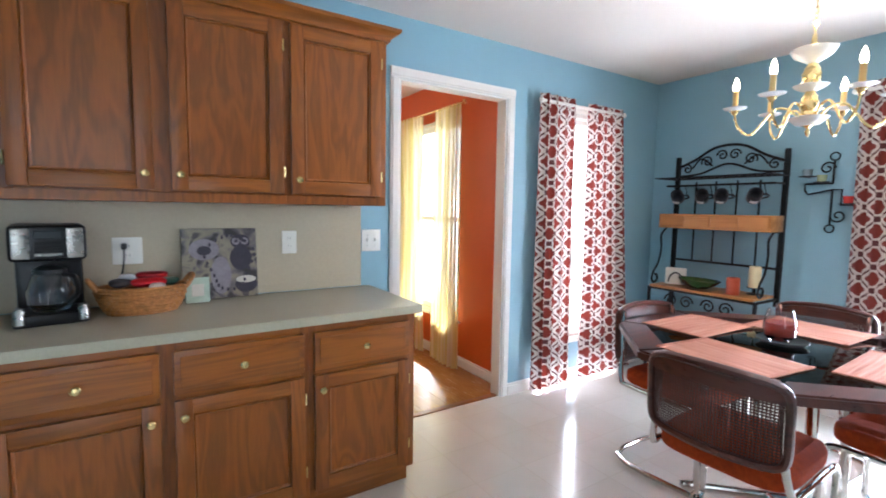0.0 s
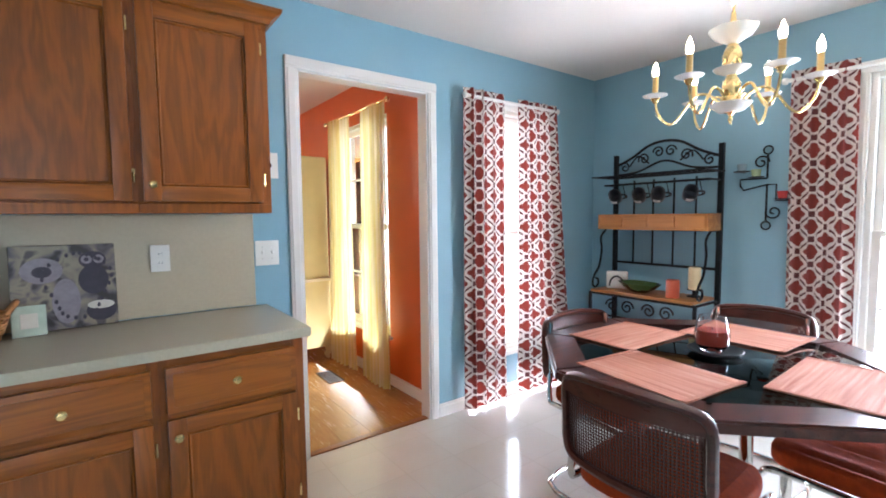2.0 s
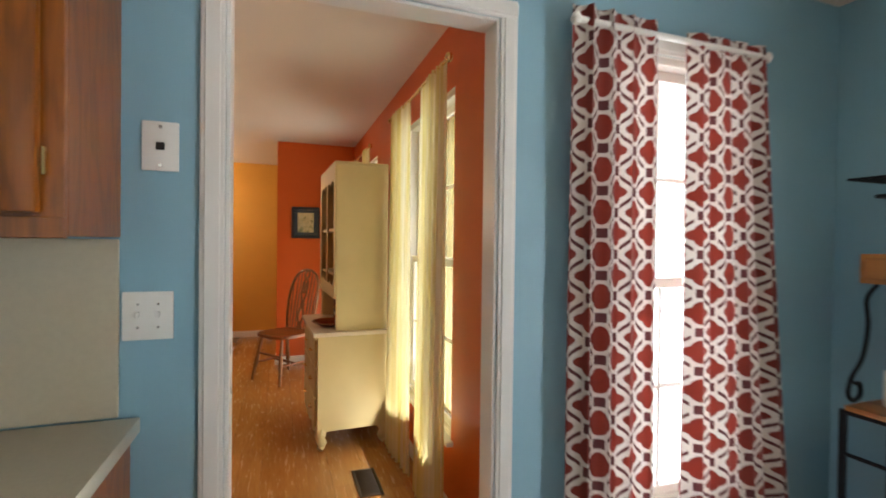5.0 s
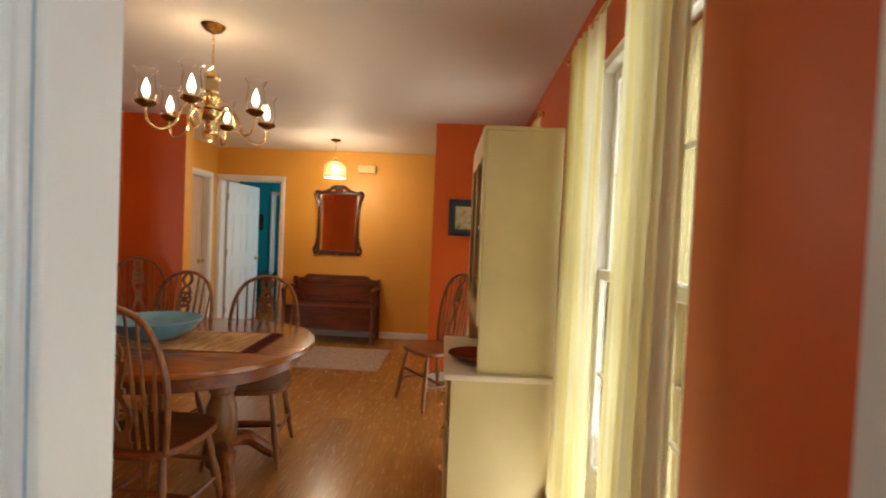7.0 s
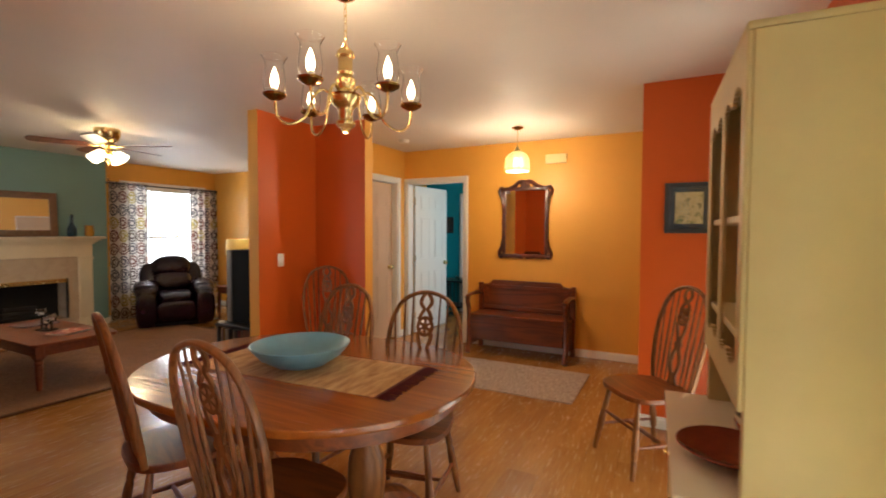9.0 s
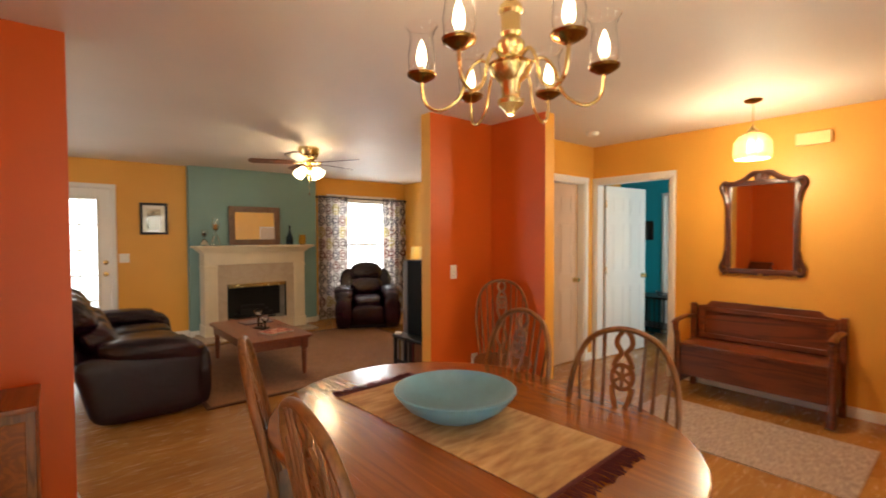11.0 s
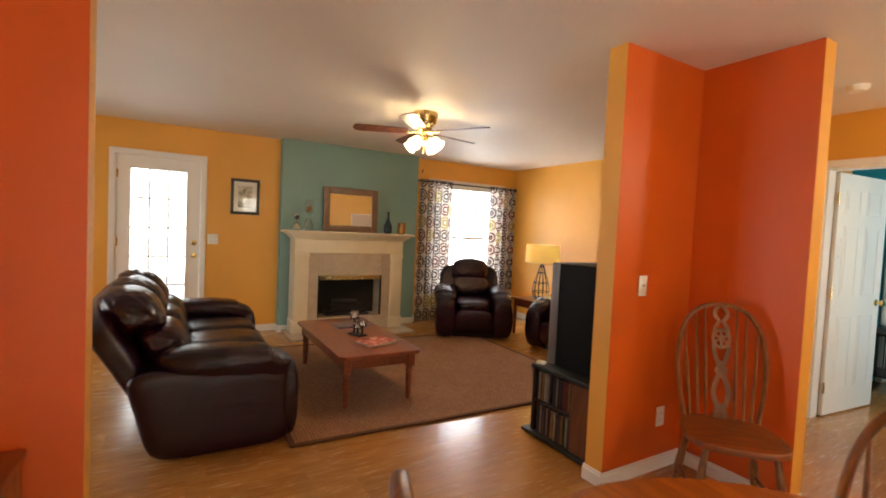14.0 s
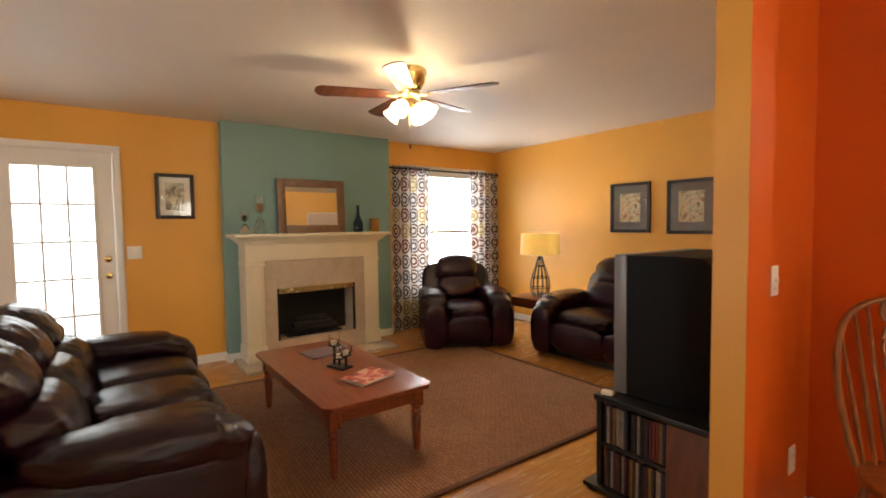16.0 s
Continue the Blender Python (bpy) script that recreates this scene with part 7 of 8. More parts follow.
rg = thing("jute_rug", "large brown woven jute rug with a bound edge", "rug", pose(-4.36, 6.70, 0.001, 0, 0, -1.5))
bm = bmesh.new()
bmesh.ops.create_grid(bm, x_segments=60, y_segments=60, size=0.5)
bmesh.ops.transform(bm, matrix=Matrix.Diagonal((2.36, 2.76, 1, 1)), verts=bm.verts)
for v in bm.verts:
    v.co.z = 0.011 + 0.002 * noise.noise(v.co * 4)
got = bmesh.ops.extrude_face_region(bm, geom=bm.faces[:])
for v in got["geom"]:
    if isinstance(v, bmesh.types.BMVert):
        v.co.z = 0.0005
part("weave", bm, jute(), rg)
BIND = plain("dark_rug_binding", rgb("#5C3A24"), 0.9, 0, 0.15, 50, 0.3)
for p, q, r, s in ((-1.2, -1.165, -1.4, 1.4), (1.165, 1.2, -1.4, 1.4), (-1.165, 1.165, -1.4, -1.365), (-1.165, 1.165, 1.365, 1.4)):
    part("bound_edge", box(p, q, r, s, 0.0005, 0.0165, 0.005, 2), BIND, rg)

# fireplace
MANTEL = plain("ivory_mantel_paint", rgb("#DCCFB4"), 0.35, 0, 0.04, 5, 0.04)
def marble(name, c0_, c1_):
    k = Nodes(name)
    v = k.coords()
    n = k.noise(v, 5, 6, 0.65, 1.5)
    return k.done(k.ramp(n, [(0.3, rgb(c0_)), (0.55, rgb(c1_)), (0.75, shade(rgb(c1_), 1.08))]), k.math("MULTIPLY_ADD", n, 0.1, 0.2))


STONE = marble("beige_marble", "#B5A08A", "#C0AE98")
fx = -6.358
yc = 6.62
fp = thing("fireplace", "ivory painted fireplace with marble surround and brass-edged firebox", "fireplace")
for s in (-1, 1):
    y = yc + s * 0.635
    leg = part("pilaster", box(fx, fx + 0.30, y - 0.085, y + 0.085, 0.03, 1.03, 0.006, 2), MANTEL, fp)
    part("plinth_block", box(fx, fx + 0.315, y - 0.097, y + 0.097, 0.0305, 0.18, 0.006, 2), MANTEL, leg)
    part("capital", box(fx, fx + 0.312, y - 0.095, y + 0.095, 0.985, 1.015, 0.006, 2), MANTEL, leg)
    for q in (-1, 1):
        part("pilaster_strip", box(fx + 0.3, fx + 0.305, y + q * 0.055 - 0.008, y + q * 0.055 + 0.008, 0.20, 0.97, 0.002), MANTEL, leg)
part("frieze", box(fx, fx + 0.30, yc - 0.72, yc + 0.72, 1.03, 1.20, 0.005, 2), MANTEL, fp)
for i, (o, z0, z1) in enumerate(((0.32, 1.20, 1.222), (0.345, 1.222, 1.248), (0.372, 1.248, 1.27))):
    part("bed_moulding", box(fx, fx + o, yc - 0.72 - (o - 0.30), yc + 0.72 + (o - 0.30), z0 + 0.0005, z1, 0.006, 2), MANTEL, fp)
part("mantel_shelf", box(fx, fx + 0.42, yc - 0.835, yc + 0.835, 1.2705, 1.302, 0.008, 3), MANTEL, fp)
g = fx + 0.285
for p, q, r, s in ((yc - 0.55, yc - 0.425, 0.03, 1.028), (yc + 0.425, yc + 0.55, 0.03, 1.028), (yc - 0.425, yc + 0.425, 0.745, 1.028), (yc - 0.425, yc + 0.425, 0.03, 0.21)):
    part("marble_slab", box(fx, g, p, q, r, s, 0.002), STONE, fp, "polished beige marble slab")
for p, q, r, s in ((yc - 0.425, yc - 0.41, 0.21, 0.745), (yc + 0.41, yc + 0.425, 0.21, 0.745), (yc - 0.41, yc + 0.41, 0.69, 0.745)):
    part("brass_trim" if q - p > 0.5 else "side_trim", box(g - 0.03, g + 0.012, p, q, r, s, 0.003), BRASS if q - p > 0.5 else IRON, fp, "polished brass firebox trim" if q - p > 0.5 else "")
SOOT = plain("sooty_firebrick", rgb("#14110F"), 0.8, 0, 0.3, 12, 0.3)
bm = box(fx, fx + 0.01, yc - 0.425, yc + 0.425, 0.21, 0.745)
part("firebox_back", bm, SOOT, fp, smooth=False)
for i in range(3):
    part("log", tube(spline([(fx + 0.10 + 0.05 * (i % 2), yc - 0.28 + 0.05 * i, 0.25 + 0.06 * i), (fx + 0.12, yc, 0.27 + 0.05 * i), (fx + 0.10, yc + 0.27 - 0.06 * i, 0.25 + 0.055 * i)]), 0.04, 8), SOOT, fp)
part("grate", box(fx + 0.04, fx + 0.2, yc - 0.3, yc + 0.3, 0.2105, 0.225, 0.003), IRON, fp)
part("hearth", box(fx, fx + 0.60, yc - 0.80, yc + 0.80, 0.0012, 0.03, 0.004, 2), STONE, fp, "beige marble hearth slab")

# things on the mantel
BRONZEWOOD = wood("bronzed_wood_frame", rgb("#7E5C42"), rgb("#5E4230"), "y", 0.4)
mm = thing("mantel_mirror", "rectangular mirror in a broad brown frame on the mantel", "mirror", pose(-6.27, 6.655, 1.3025, -2.5, 0, 90))
mw2, mh2, fw2 = 0.375, 0.58, 0.085
part("mirror_glass", box(-mw2 + fw2, mw2 - fw2, -0.016, -0.01, fw2, mh2 - fw2), MIRROR, mm, smooth=False)
for p, q, r, s in ((-mw2, -mw2 + fw2, 0, mh2), (mw2 - fw2, mw2, 0, mh2), (-mw2 + fw2, mw2 - fw2, 0, fw2), (-mw2 + fw2, mw2 - fw2, mh2 - fw2, mh2)):
    part("frame_bar", box(p, q, -0.032, 0, r, s, 0.008, 2), BRONZEWOOD, mm)
for y, h, r, lb in ((5.915, 0.235, 0.05, "short clear glass candle holder on the mantel"), (6.06, 0.385, 0.062, "tall clear glass hurricane candle holder on the mantel")):
    hc = thing("hurricane_holder", lb, "candle holder", pose(-6.10, y, 1.3025))
    part("foot", lathe([(0, 0), (r * 0.95, 0), (r, h * 0.1), (r * 0.6, h * 0.32), (r * 0.22, h * 0.42), (r * 0.2, h * 0.52), (r * 0.35, h * 0.56), (0, h * 0.57)], 22), GLASS, hc)
    part("cup", lathe([(0, h * 0.57), (r * 0.55, h * 0.585), (r * 0.8, h * 0.7), (r * 0.78, h * 0.85), (r * 0.6, h), (r * 0.57, h), (r * 0.75, h * 0.85), (r * 0.76, h * 0.7), (r * 0.5, h * 0.6), (0, h * 0.59)], 22), GLASS, hc)
    part("candle", lathe([(0, h * 0.592), (r * 0.45, h * 0.60), (r * 0.5, h * 0.78), (0, h * 0.78)], 16), plain("tan_candle_" + lb[:4].strip(), rgb("#B98E5A" if h > 0.3 else "#2A2422"), 0.5), hc)
vb = thing("bottle_vase", "slender dark blue glass bottle vase on the mantel", "vase", pose(-6.12, 7.13, 1.3025))
part("bottle", lathe([(0, 0), (0.05, 0), (0.056, 0.03), (0.054, 0.11), (0.03, 0.16), (0.017, 0.2), (0.015, 0.29), (0.02, 0.3), (0.012, 0.3), (0, 0.28)], 24), plain("dark_blue_glass", rgb("#173A4C"), 0.1, 0, 0.1, 10, 0, Transmission_Weight=0.3), vb)
vy = thing("votive_jar", "squat amber glass jar on the mantel", "jar", pose(-6.11, 7.33, 1.3025))
part("jar", lathe([(0, 0), (0.045, 0), (0.058, 0.04), (0.054, 0.11), (0.05, 0.155), (0.046, 0.155), (0.05, 0.11), (0.052, 0.04), (0, 0.01)], 22), plain("amber_glass", rgb("#B5862C"), 0.15, 0, 0.15, 10, 0, Transmission_Weight=0.4), vy)

# curtains
def circles():
    k = Nodes("medallion_print_cloth")
    uv = k.n("ShaderNodeUVMap")
    sep = k.n("ShaderNodeSeparateXYZ")
    k.l(uv.outputs[0], sep.inputs[0])
    u, v = k.math("DIVIDE", sep.outputs[0], 0.20), k.math("DIVIDE", sep.outputs[1], 0.20)
    a = k.math("SUBTRACT", k.math("FRACT", u), 0.5)
    b = k.math("SUBTRACT", k.math("FRACT", v), 0.5)
    d = k.math("SQRT", k.math("ADD", k.math("POWER", a, 2.0), k.math("POWER", b, 2.0)))
    cell = k.n("ShaderNodeCombineXYZ")
    k.l(k.math("FLOOR", u), cell.inputs[0])
    k.l(k.math("FLOOR", v), cell.inputs[1])
    wn_ = k.n("ShaderNodeTexWhiteNoise")
    wn_.noise_dimensions = "2D"
    k.l(cell.outputs[0], wn_.inputs["Vector"])
    tint = k.ramp(wn_.outputs["Value"], [(0.0, rgb("#6A4038")), (0.3, rgb("#565056")), (0.55, rgb("#9A8848")), (0.75, rgb("#5A4A44"))])
    tint.node.color_ramp.interpolation = "CONSTANT"
    r1 = k.math("MULTIPLY", k.math("GREATER_THAN", d, 0.35), k.math("LESS_THAN", d, 0.475))
    r2 = k.math("MULTIPLY", k.math("GREATER_THAN", d, 0.13), k.math("LESS_THAN", d, 0.27))
    f = k.math("MINIMUM", k.math("ADD", r1, r2), 1.0)
    col = k.mix(f, rgb("#C8BFB6"), tint)
    k.bump(k.noise(k.coords(), 300, 2), 0.15, 0.001)
    return k.done(col, 0.85)


MEDAL = cloth_light(circles(), 0.4)
rod("curtain_rod", "x", -6.42, 7.71, 9.55, 2.10, "dark curtain rod above the living room window", IRON)
curtain("curtain", "x", -6.42, (7.735, 8.31), (7.73, 8.30), 0.02, 2.13, 5, 0.028, MEDAL, "grey and mustard medallion-print curtain panel", fullness=1.5, seed=21)
curtain("curtain", "x", -6.42, (9.03, 9.555), (9.0, 9.555), 0.02, 2.13, 5, 0.026, MEDAL, "grey and mustard medallion-print curtain panel in the corner", fullness=1.5, seed=22)

# pictures
framed_picture(0.33, 0.435, pose(-6.498, 5.375, 1.68, 0, 0, 90), "black-framed print with a pale mount on the yellow wall", BLKFRAME, plain("white_mount", rgb("#D8D2C4"), 0.7), sketch("grey_print", ["#4B4A40", "#8A8674", "#C9BFA2", "#E0D8C4"]), 0.035, 0.05)
for x, z, w in ((-4.272, 1.532, 0.485), (-3.604, 1.52, 0.49)):
    framed_picture(w, 0.555, pose(x, 9.578, z), "black-framed building print with a blue-grey mount", BLKFRAME, plain("blue_grey_mount", rgb("#6E6660"), 0.7), sketch("building_print", ["#7A4A34", "#B98F62", "#D8C49A", "#8C8A70", "#6A3A2C"], 20), 0.035, 0.085)

# lamp on its end table
et = thing("end_table", "dark wooden end table between armchair and loveseat", "table", pose(-5.08, 8.99, 0))
part("top", box(-0.28, 0.28, -0.28, 0.28, 0.478, 0.505, 0.008, 2), CHERRY, et)
part("apron", box(-0.25, 0.25, -0.25, 0.25, 0.39, 0.4775, 0.003), CHERRY, et)
for x in (-0.235, 0.235):
    for y in (-0.235, 0.235):
        part("leg", lathe([(0, 0), (0.018, 0), (0.022, 0.15), (0.028, 0.39), (0, 0.39)], 10, m=Matrix.Translation((x, y, 0))), CHERRY, et)
lp = thing("table_lamp", "wire-cage table lamp with a lit cream drum shade", "lamp", pose(-5.08, 8.99, 0.506))
SHADE = Nodes("cream_lamp_shade")
_f = SHADE.noise(SHADE.coords(), 120, 3)
SHADE.done(SHADE.ramp(_f, [(0.3, rgb("#D9CB9C")), (0.7, rgb("#E9DDB4"))]), 0.8)
SHADE = see_through(SHADE, rgb("#F0DFA8"), 0.5)
part("shade", lathe([(0.225, 0.495), (0.235, 0.50), (0.225, 0.745), (0.222, 0.745), (0.222, 0.50)], 36), SHADE, lp, "cream fabric drum shade")
part("bulb", lathe([(0, 0.56), (0.02, 0.57), (0.03, 0.61), (0.018, 0.65), (0, 0.66)], 14), BULB, lp)
cage = [(0.085, 0.006), (0.115, 0.10), (0.10, 0.22), (0.055, 0.36), (0.022, 0.47)]
for i in range(12):
    a = 6.2832 * i / 12
    part("cage_wire", tube(spline([(r * math.cos(a), r * math.sin(a), z) for r, z in cage], 4), 0.0045, 6), IRON, lp)
for r, z in ((0.085, 0.006), (0.114, 0.10), (0.1, 0.22), (0.055, 0.36)):
    part("cage_ring", tube([(r * math.cos(6.2832 * i / 24), r * math.sin(6.2832 * i / 24), z) for i in range(24)], 0.005, 6, closed=True), IRON, lp)
part("stem", tube([(0, 0, 0.44), (0, 0, 0.56)], 0.012, 10), IRON, lp)
part("harp_spider", tube([(-0.222, 0, 0.735), (0, 0, 0.735), (0.222, 0, 0.735)], 0.003, 6), IRON, lp)
bulb_light("table_lamp_light", (-5.08, 8.99, 1.16), 10, (1.0, 0.78, 0.5), 0.03)

# coffee table
ctb = thing("coffee_table", "reddish-brown wooden coffee table with turned legs", "table", pose(-4.265, 6.03, 0.012))
CTW = wood("red_brown_table_wood", rgb("#8A4526"), rgb("#6A3018"), "x", 0.3, 1.2, 0.7, coat=0.3)
part("tabletop", slab([(-0.70, -0.30), (-0.66, -0.34), (0.66, -0.34), (0.70, -0.30), (0.70, 0.30), (0.66, 0.34), (-0.66, 0.34), (-0.70, 0.30)], 0.385, 0.412, 0.007, 3), CTW, ctb)
for p, q, r, s in ((-0.62, 0.62, -0.295, -0.275), (-0.62, 0.62, 0.275, 0.295), (-0.635, -0.615, -0.27, 0.27), (0.615, 0.635, -0.27, 0.27)):
    part("apron", box(p, q, r, s, 0.295, 0.3845, 0.003), CTW, ctb)
for x in (-0.615, 0.615):
    for y in (-0.265, 0.265):
        lg = part("leg", box(x - 0.034, x + 0.034, y - 0.034, y + 0.034, 0.27, 0.384, 0.005), CTW, ctb)
        part("turned_shank", lathe([(0, 0), (0.018, 0), (0.022, 0.02), (0.026, 0.12), (0.03, 0.2), (0.024, 0.215), (0.034, 0.235), (0.026, 0.255), (0.03, 0.27), (0, 0.27)], 16, m=Matrix.Translation((x, y, 0))), CTW, lg)
ctz = 0.4245
ch_ = thing("candle_stand", "black iron stand with clear glass votive cups", "candle holder", pose(-4.21, 6.05, ctz, 0, 0, 20))
part("foot", box(-0.08, 0.08, -0.045, 0.045, 0, 0.012, 0.003), IRON, ch_)
for x, z in ((-0.05, 0.14), (0.0, 0.06), (0.06, 0.09)):
    part("post", tube([(x, 0, 0.012), (x, 0, z)], 0.008, 8), IRON, ch_)
    part("cup_plate", lathe([(0, z), (0.04, z), (0.042, z + 0.006), (0, z + 0.004)], 18, m=Matrix.Translation((x, 0, 0))), IRON, ch_)
    part("glass_cup", lathe([(0, z + 0.006), (0.026, z + 0.007), (0.042, z + 0.035), (0.036, z + 0.07), (0.034, z + 0.07), (0.039, z + 0.035), (0.024, z + 0.011), (0, z + 0.011)], 18, m=Matrix.Translation((x, 0, 0))), GLASS, ch_)
    part("votive", lathe([(0, z + 0.0115), (0.02, z + 0.0115), (0.02, z + 0.03), (0, z + 0.03)], 14, m=Matrix.Translation((x, 0, 0))), PORCELAIN, ch_)
COVER = sketch("magazine_cover", ["#2A1E2A", "#8A2E34", "#C46A54", "#D8B8A0", "#3A3450"], 16)
for i, (dx, dz, rz) in enumerate(((0, 0, 14), (0.012, 0.010, 20))):
    mz = thing("magazine", "glossy magazine with a red and violet cover on the table", "magazine", pose(-3.90 + dx, 6.10, ctz + dz, 0, 0, rz), group="magazines on the coffee table")
    part("pages", box(-0.105, 0.105, -0.135, 0.135, 0, 0.0085, 0.002), CREAMP, mz)
    part("cover", box(-0.1055, 0.1055, -0.1355, 0.1355, 0.0086, 0.0096), COVER, mz, smooth=False)
tr_ = thing("tray", "flat dark patterned tray on the coffee table", "tray", pose(-4.62, 6.12, ctz, 0, 0, 5))
part("tray", box(-0.12, 0.12, -0.16, 0.16, 0, 0.012, 0.004, 2), plain("violet_grey_tray", rgb("#6E5F68"), 0.35, 0, 0.3, 30, 0.1), tr_)

# television on its stand
BODY = plain("dark_tv_case", rgb("#060607"), 0.6, 0, 0.1, 20, 0.08, Specular_IOR_Level=0.2)
tv = thing("television", "bulky dark tube television with a silver front bezel", "television", pose(0, 0, 0))
y0, y1 = 6.885, 7.66
part("bezel", box(-2.705, -2.635, y0, y1, 0.505, 1.205, 0.012, 2), plain("silver_grey_plastic", rgb("#6E6C6C"), 0.35, 0.2, 0.05, 20, 0), tv, "silver-grey front bezel")
part("screen", box(-2.712, -2.7055, y0 + 0.06, y1 - 0.06, 0.60, 1.15, 0.003), plain("dark_screen", rgb("#0B0C0E"), 0.08, 0, 0.02, 5, 0), tv)
bm = bmesh.new()
rings = []
for x, i0, i1, zt in ((-2.635, 0.008, 0.008, 1.20), (-2.42, 0.02, 0.02, 1.205), (-2.30, 0.05, 0.06, 1.20), (-2.20, 0.13, 0.14, 1.08)):
    rings.append([bm.verts.new(p) for p in ((x, y0 + i0, 0.506), (x, y1 - i1, 0.506), (x, y1 - i1, zt), (x, y0 + i0, zt))])
for a, b in zip(rings, rings[1:]):
    for i in range(4):
        bm.faces.new((a[i], a[(i + 1) % 4], b[(i + 1) % 4], b[i]))
bm.faces.new(rings[0])
bm.faces.new(rings[-1][::-1])
part("rear_case", bm, BODY, tv)
ST = plain("black_stand_laminate", rgb("#101012"), 0.4, 0, 0.1, 20, 0.05)
STW = wood("stand_side_wood", rgb("#6B3E22"), rgb("#4A2815"), "z", 0.4)
sx0, sx1, sy0, sy1 = -2.745, -2.185, 6.80, 7.62
stn = thing("tv_stand", "black television stand with open shelves of discs", "tv stand")
part("base_plate", box(sx0 - 0.06, sx1 + 0.005, sy0 - 0.03, sy1, 0.012, 0.035, 0.006, 2), ST, stn)
part("top_board", box(sx0 - 0.01, sx1 + 0.005, sy0 - 0.01, sy1, 0.47, 0.50, 0.006, 2), ST, stn)
part("side_board", box(sx1 - 0.20, sx1, sy0 - 0.004, sy0 + 0.02, 0.0355, 0.4695, 0.003), STW, stn, "brown wood side board")
part("corner_post", box(sx0, sx0 + 0.03, sy0, sy0 + 0.03, 0.0355, 0.4695, 0.003), ST, stn)
part("back_board", box(sx1 - 0.012, sx1, sy0 + 0.021, sy1, 0.0355, 0.4695, 0), ST, stn, smooth=False)
part("far_board", box(sx0, sx1 - 0.013, sy1 - 0.02, sy1, 0.0355, 0.4695, 0.002), ST, stn)
part("inner_board", box(sx0 + 0.0, sx1 - 0.013, sy0 + 0.16, sy0 + 0.175, 0.0355, 0.4695, 0), ST, stn, smooth=False)
part("shelf", box(sx0 + 0.002, sx1 - 0.013, sy0 + 0.0, sy0 + 0.1595, 0.245, 0.262, 0.002), ST, stn)
for x in (sx0 - 0.02, sx1 - 0.03):
    for y in (sy0, sy1 - 0.04):
        part("caster", lathe([(0, 0), (0.018, 0), (0.018, 0.012), (0, 0.012)], 12, m=Matrix.Translation((x, y, 0))), BLACK, stn)
SP = [plain("disc_spine_" + str(i), rgb(c), 0.35, 0, 0.3, 60, 0) for i, c in enumerate(("#5A1C18", "#7A766E", "#1C263A", "#6E5A2A", "#241A1A", "#8A867E", "#401C2E", "#1C1C1E"))]
rdv = random.Random(31)
disc_mesh = {}
for z in (0.036, 0.2625):
    x = sx0 + 0.04
    while x < sx1 - 0.225:
        c = rdv.randrange(8)
        if c not in disc_mesh:
            disc_mesh[c] = finish(box(0, 0.0145, 0, 0.135, 0, 0.19, 0.0015), "disc_case", SP[c], smooth=False)
        if rdv.random() > 0.06:
            dv = new("disc_case", disc_mesh[c])
            dv.matrix_basis = pose(x, sy0 + 0.006 + rdv.random() * 0.012, z)
            tagged(dv, "slim plastic disc case standing on the television stand shelf", "disc case", "disc cases")
        x += 0.0155
wb = thing("paper_stack", "small pale remote box on the television stand", "box", pose(-2.70, 6.83, 0.5005, 0, 0, 20))
part("box", box(-0.03, 0.03, -0.02, 0.02, 0, 0.02, 0.004), WHITEP, wb)

# ceiling fan
FANW = wood("walnut_fan_blade", rgb("#6A3A26"), rgb("#3E1F14"), "x", 0.35)
FROST = Nodes("frosted_lit_shade")
FROST.p.inputs["Emission Color"].default_value = (1.0, 0.80, 0.5, 1)
FROST.p.inputs["Emission Strength"].default_value = 5.0
FROST = FROST.done((0.95, 0.9, 0.8, 1), 0.4)
fn = thing("ceiling_fan", "brass ceiling fan with walnut blades and lit tulip shades", "ceiling fan", pose(-4.09, 6.565, 0, 0, 0, 0))
part("housing", lathe([(0, 2.439), (0.115, 2.439), (0.12, 2.42), (0.112, 2.39), (0.105, 2.355), (0.085, 2.315), (0.06, 2.295), (0, 2.295)], 32), BRASS, fn)
part("hub", lathe([(0, 2.297), (0.05, 2.297), (0.075, 2.285), (0.075, 2.26), (0.04, 2.245), (0.035, 2.20), (0.05, 2.185), (0.045, 2.165), (0.02, 2.15), (0, 2.145)], 28), BRASS, fn)
for i in range(5):
    a = 247 + 72 * i
    m = pose(0, 0, 0, 0, 0, a)
    ir = tube(spline([(0.06, 0, 2.275), (0.11, 0, 2.255), (0.17, 0, 2.262)]), 0.012, 8, flat=0.6)
    bmesh.ops.transform(ir, matrix=m, verts=ir.verts)
    bl = part("blade", merge(None, slab([(0.15, -0.045), (0.20, -0.058), (0.59, -0.07), (0.625, -0.05), (0.64, 0.0), (0.625, 0.05), (0.59, 0.07), (0.20, 0.058), (0.15, 0.045)], -0.004, 0.004, 0.002, 1), m @ Matrix.Translation((0, 0, 2.268)) @ pose(0, 0, 0, 11, 0, 0)), FANW, fn, "walnut fan blade")
    part("blade_iron", ir, BRASS, bl)
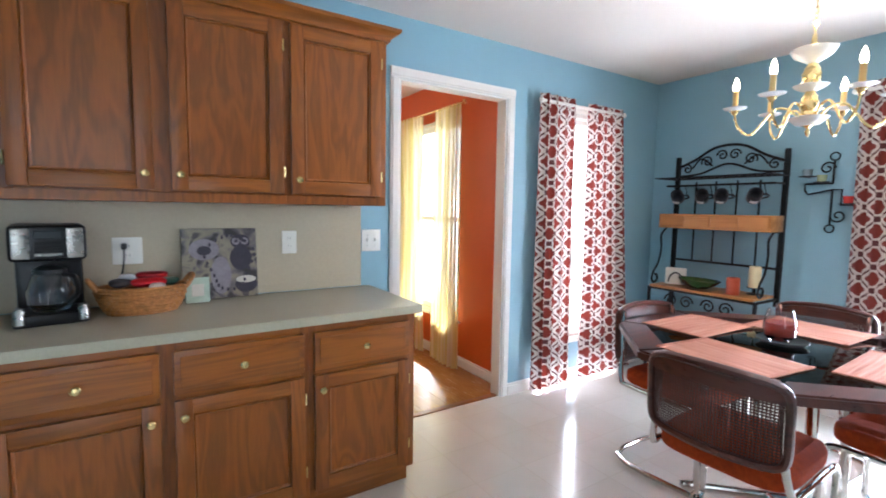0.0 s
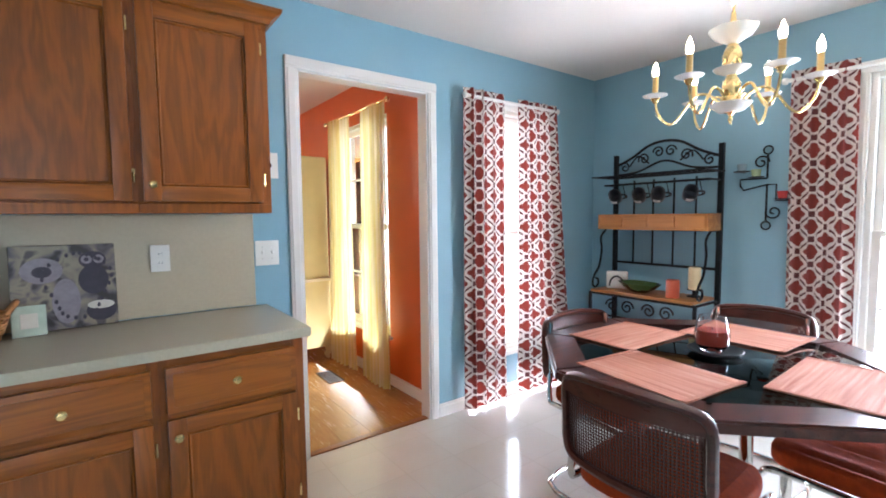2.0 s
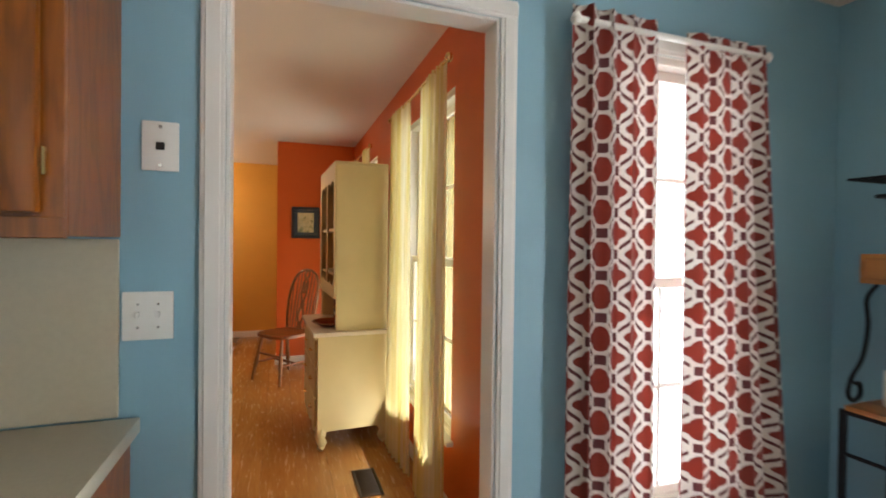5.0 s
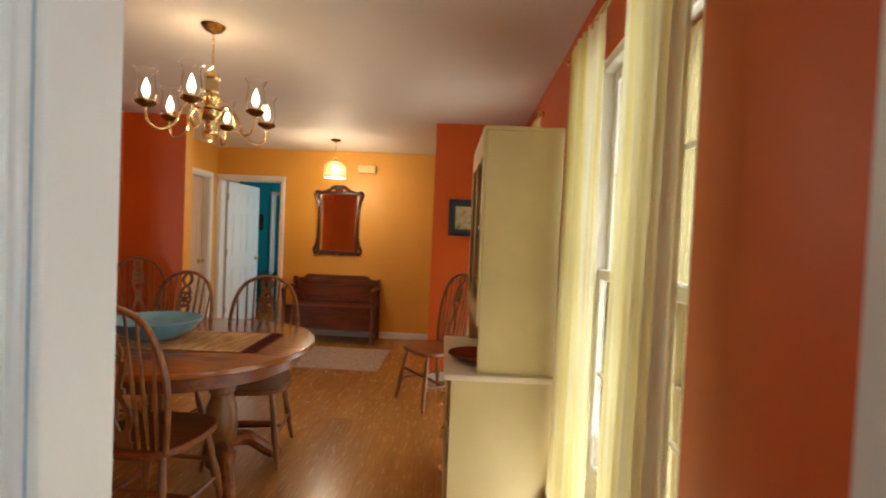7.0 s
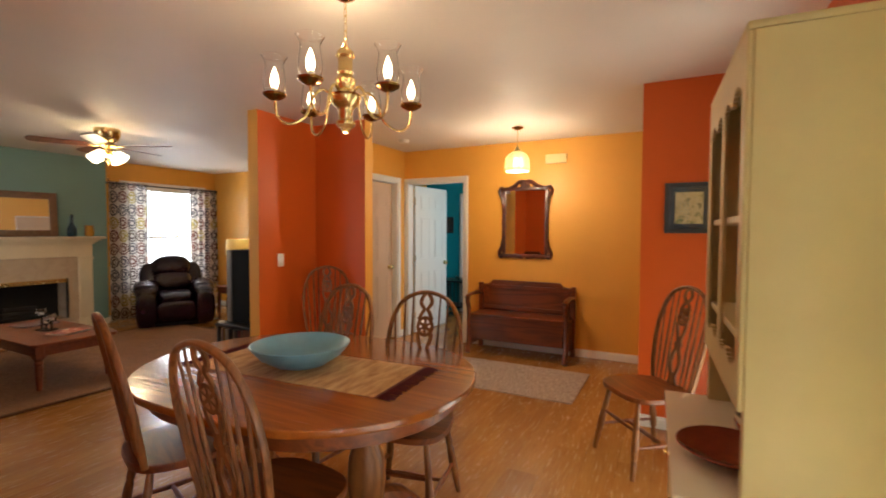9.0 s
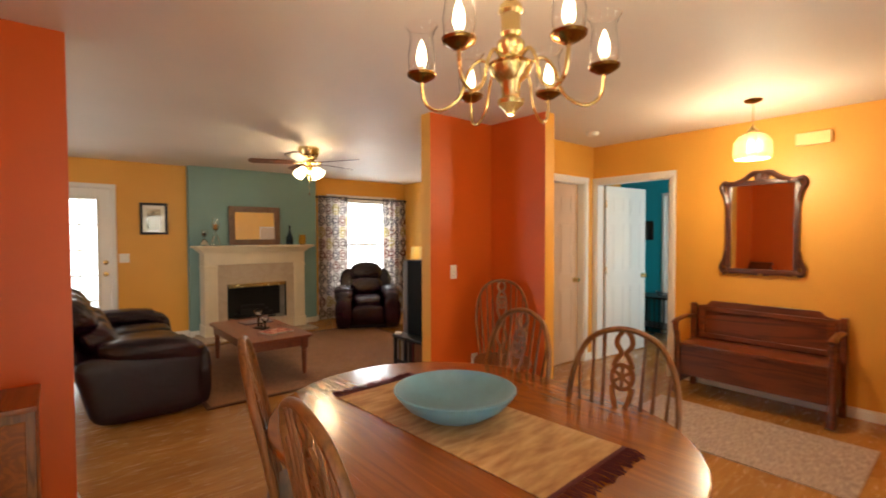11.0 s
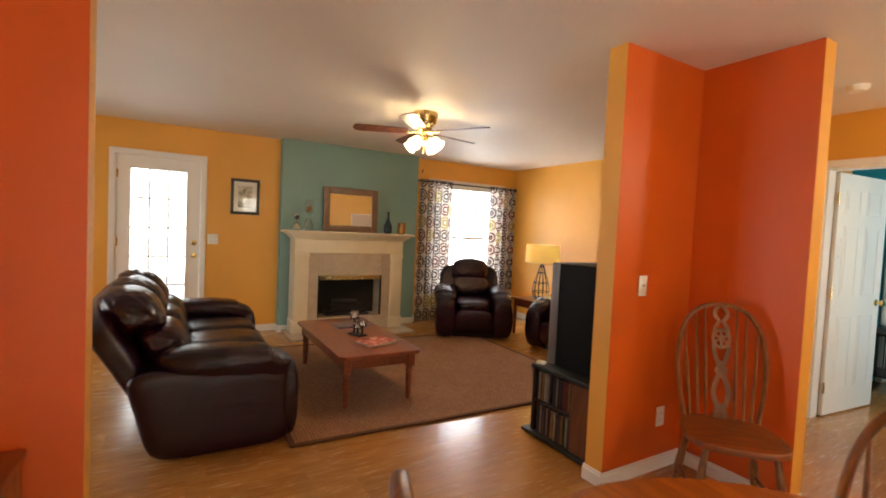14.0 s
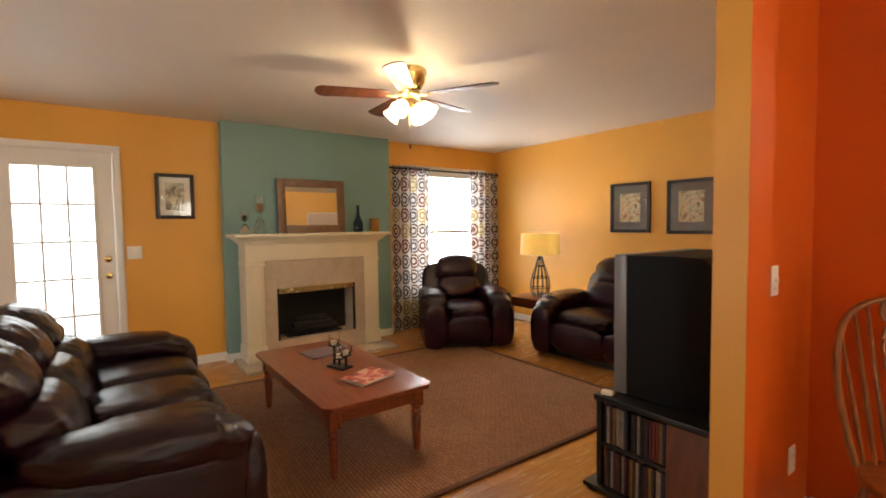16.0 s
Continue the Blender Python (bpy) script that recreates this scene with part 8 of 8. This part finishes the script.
for i in range(4):
    a = radians(30 + 90 * i)
    ca, sa = math.cos(a), math.sin(a)
    am = part("lamp_arm", tube(spline([(0.03 * ca, 0.03 * sa, 2.19), (0.07 * ca, 0.07 * sa, 2.205), (0.10 * ca, 0.10 * sa, 2.19)]), 0.009, 8), BRASS, fn)
    q = Vector((ca * 0.8, sa * 0.8, -0.75)).to_track_quat("Z", "Y").to_matrix().to_4x4()
    tul = lathe([(0.018, 0.0), (0.034, 0.01), (0.045, 0.04), (0.05, 0.07), (0.062, 0.095), (0.059, 0.096), (0.047, 0.07), (0.042, 0.04), (0.03, 0.013), (0.016, 0.004)], 20, m=Matrix.Translation((0.09 * ca, 0.09 * sa, 2.195)) @ q)
    part("tulip_shade", tul, FROST, am, "lit frosted tulip shade")
part("pull_chain", tube([(0.01, 0, 2.15), (0.01, 0, 2.06)], 0.0018, 5), BRASS, fn)
part("pull_chain", tube([(-0.02, 0.01, 2.15), (-0.02, 0.01, 1.93)], 0.0015, 5), BRASS, fn)
part("chain_fob", lathe([(0, 1.90), (0.006, 1.905), (0.007, 1.93), (0, 1.935)], 8, m=Matrix.Translation((-0.02, 0.01, 0))), DARK, fn)
bulb_light("ceiling_fan_light", (-4.09, 6.565, 2.115), 36, (1.0, 0.74, 0.42), 0.11)

# patio furniture seen through the glazed door
WIK = plain("grey_patio_wicker", rgb("#6C6A70"), 0.7, 0, 0.2, 40, 0.3)
pc = thing("patio_chair", "grey outdoor chair on the patio", "chair", pose(-8.2, 4.55, -0.34, 0, 0, -60))
part("seat", box(-0.28, 0.28, -0.28, 0.28, 0.38, 0.44, 0.02, 2), WIK, pc)
part("backrest", box(-0.28, 0.28, 0.24, 0.30, 0.44, 0.9, 0.02, 2), WIK, pc)
for x in (-0.25, 0.25):
    for y in (-0.25, 0.25):
        part("leg", tube([(x, y, 0), (x, y, 0.38)], 0.02, 8), WIK, pc)
    part("armrest", box(x - 0.03, x + 0.03, -0.26, 0.24, 0.62, 0.65, 0.01), WIK, pc)

# ---- floor planks ----
PW, PL = 0.19, 1.6
bm = box(0, PW - 0.0004, 0, PL - 0.0004, -0.010, 0.0, 0.0004)
plank_mesh = finish(bm, "plank", LAMINATE, smooth=False)
cut_meshes = {}
spare = bmesh.new()
count = 0
row = 0
x = -6.5
rnd = random.Random(5)
while x < 1.9:
    y = 1.95 - rnd.random() * PL
    while y < 12.2:
        lo = 2.0 if x < -2.2 else 3.562
        lo = 2.0 if x + PW < -2.16 else 3.562
        a, b = max(y, lo), min(y + PL, 9.45 if x < -2.2 else 12.2)
        wdt = min(PW, 1.9 - x)
        if b - a > 0.03:
            near = -5.0 < x < 1.9 and 3.5 < (a + b) / 2 < 9.3
            if near and count < 300:
                key = (round(b - a, 3), round(wdt, 3))
                if key not in cut_meshes:
                    cut_meshes[key] = plank_mesh if key == (PL, PW) else finish(box(0, wdt - 0.0004, 0, b - a - 0.0004, -0.010, 0.0, 0.0004), "plank", LAMINATE, smooth=False)
                ob = new("plank", cut_meshes[key])
                ob.parent = wood_floor
                ob.location = (x, a, 0.001)
                count += 1
            else:
                box(x, x + wdt - 0.0004, a, b - 0.0004, -0.010, 0.0, bm=spare)
        y += PL
    x += PW
    row += 1
rest = part("planks", spare, LAMINATE, wood_floor, smooth=False)
tagged(rest, kind="stuff")
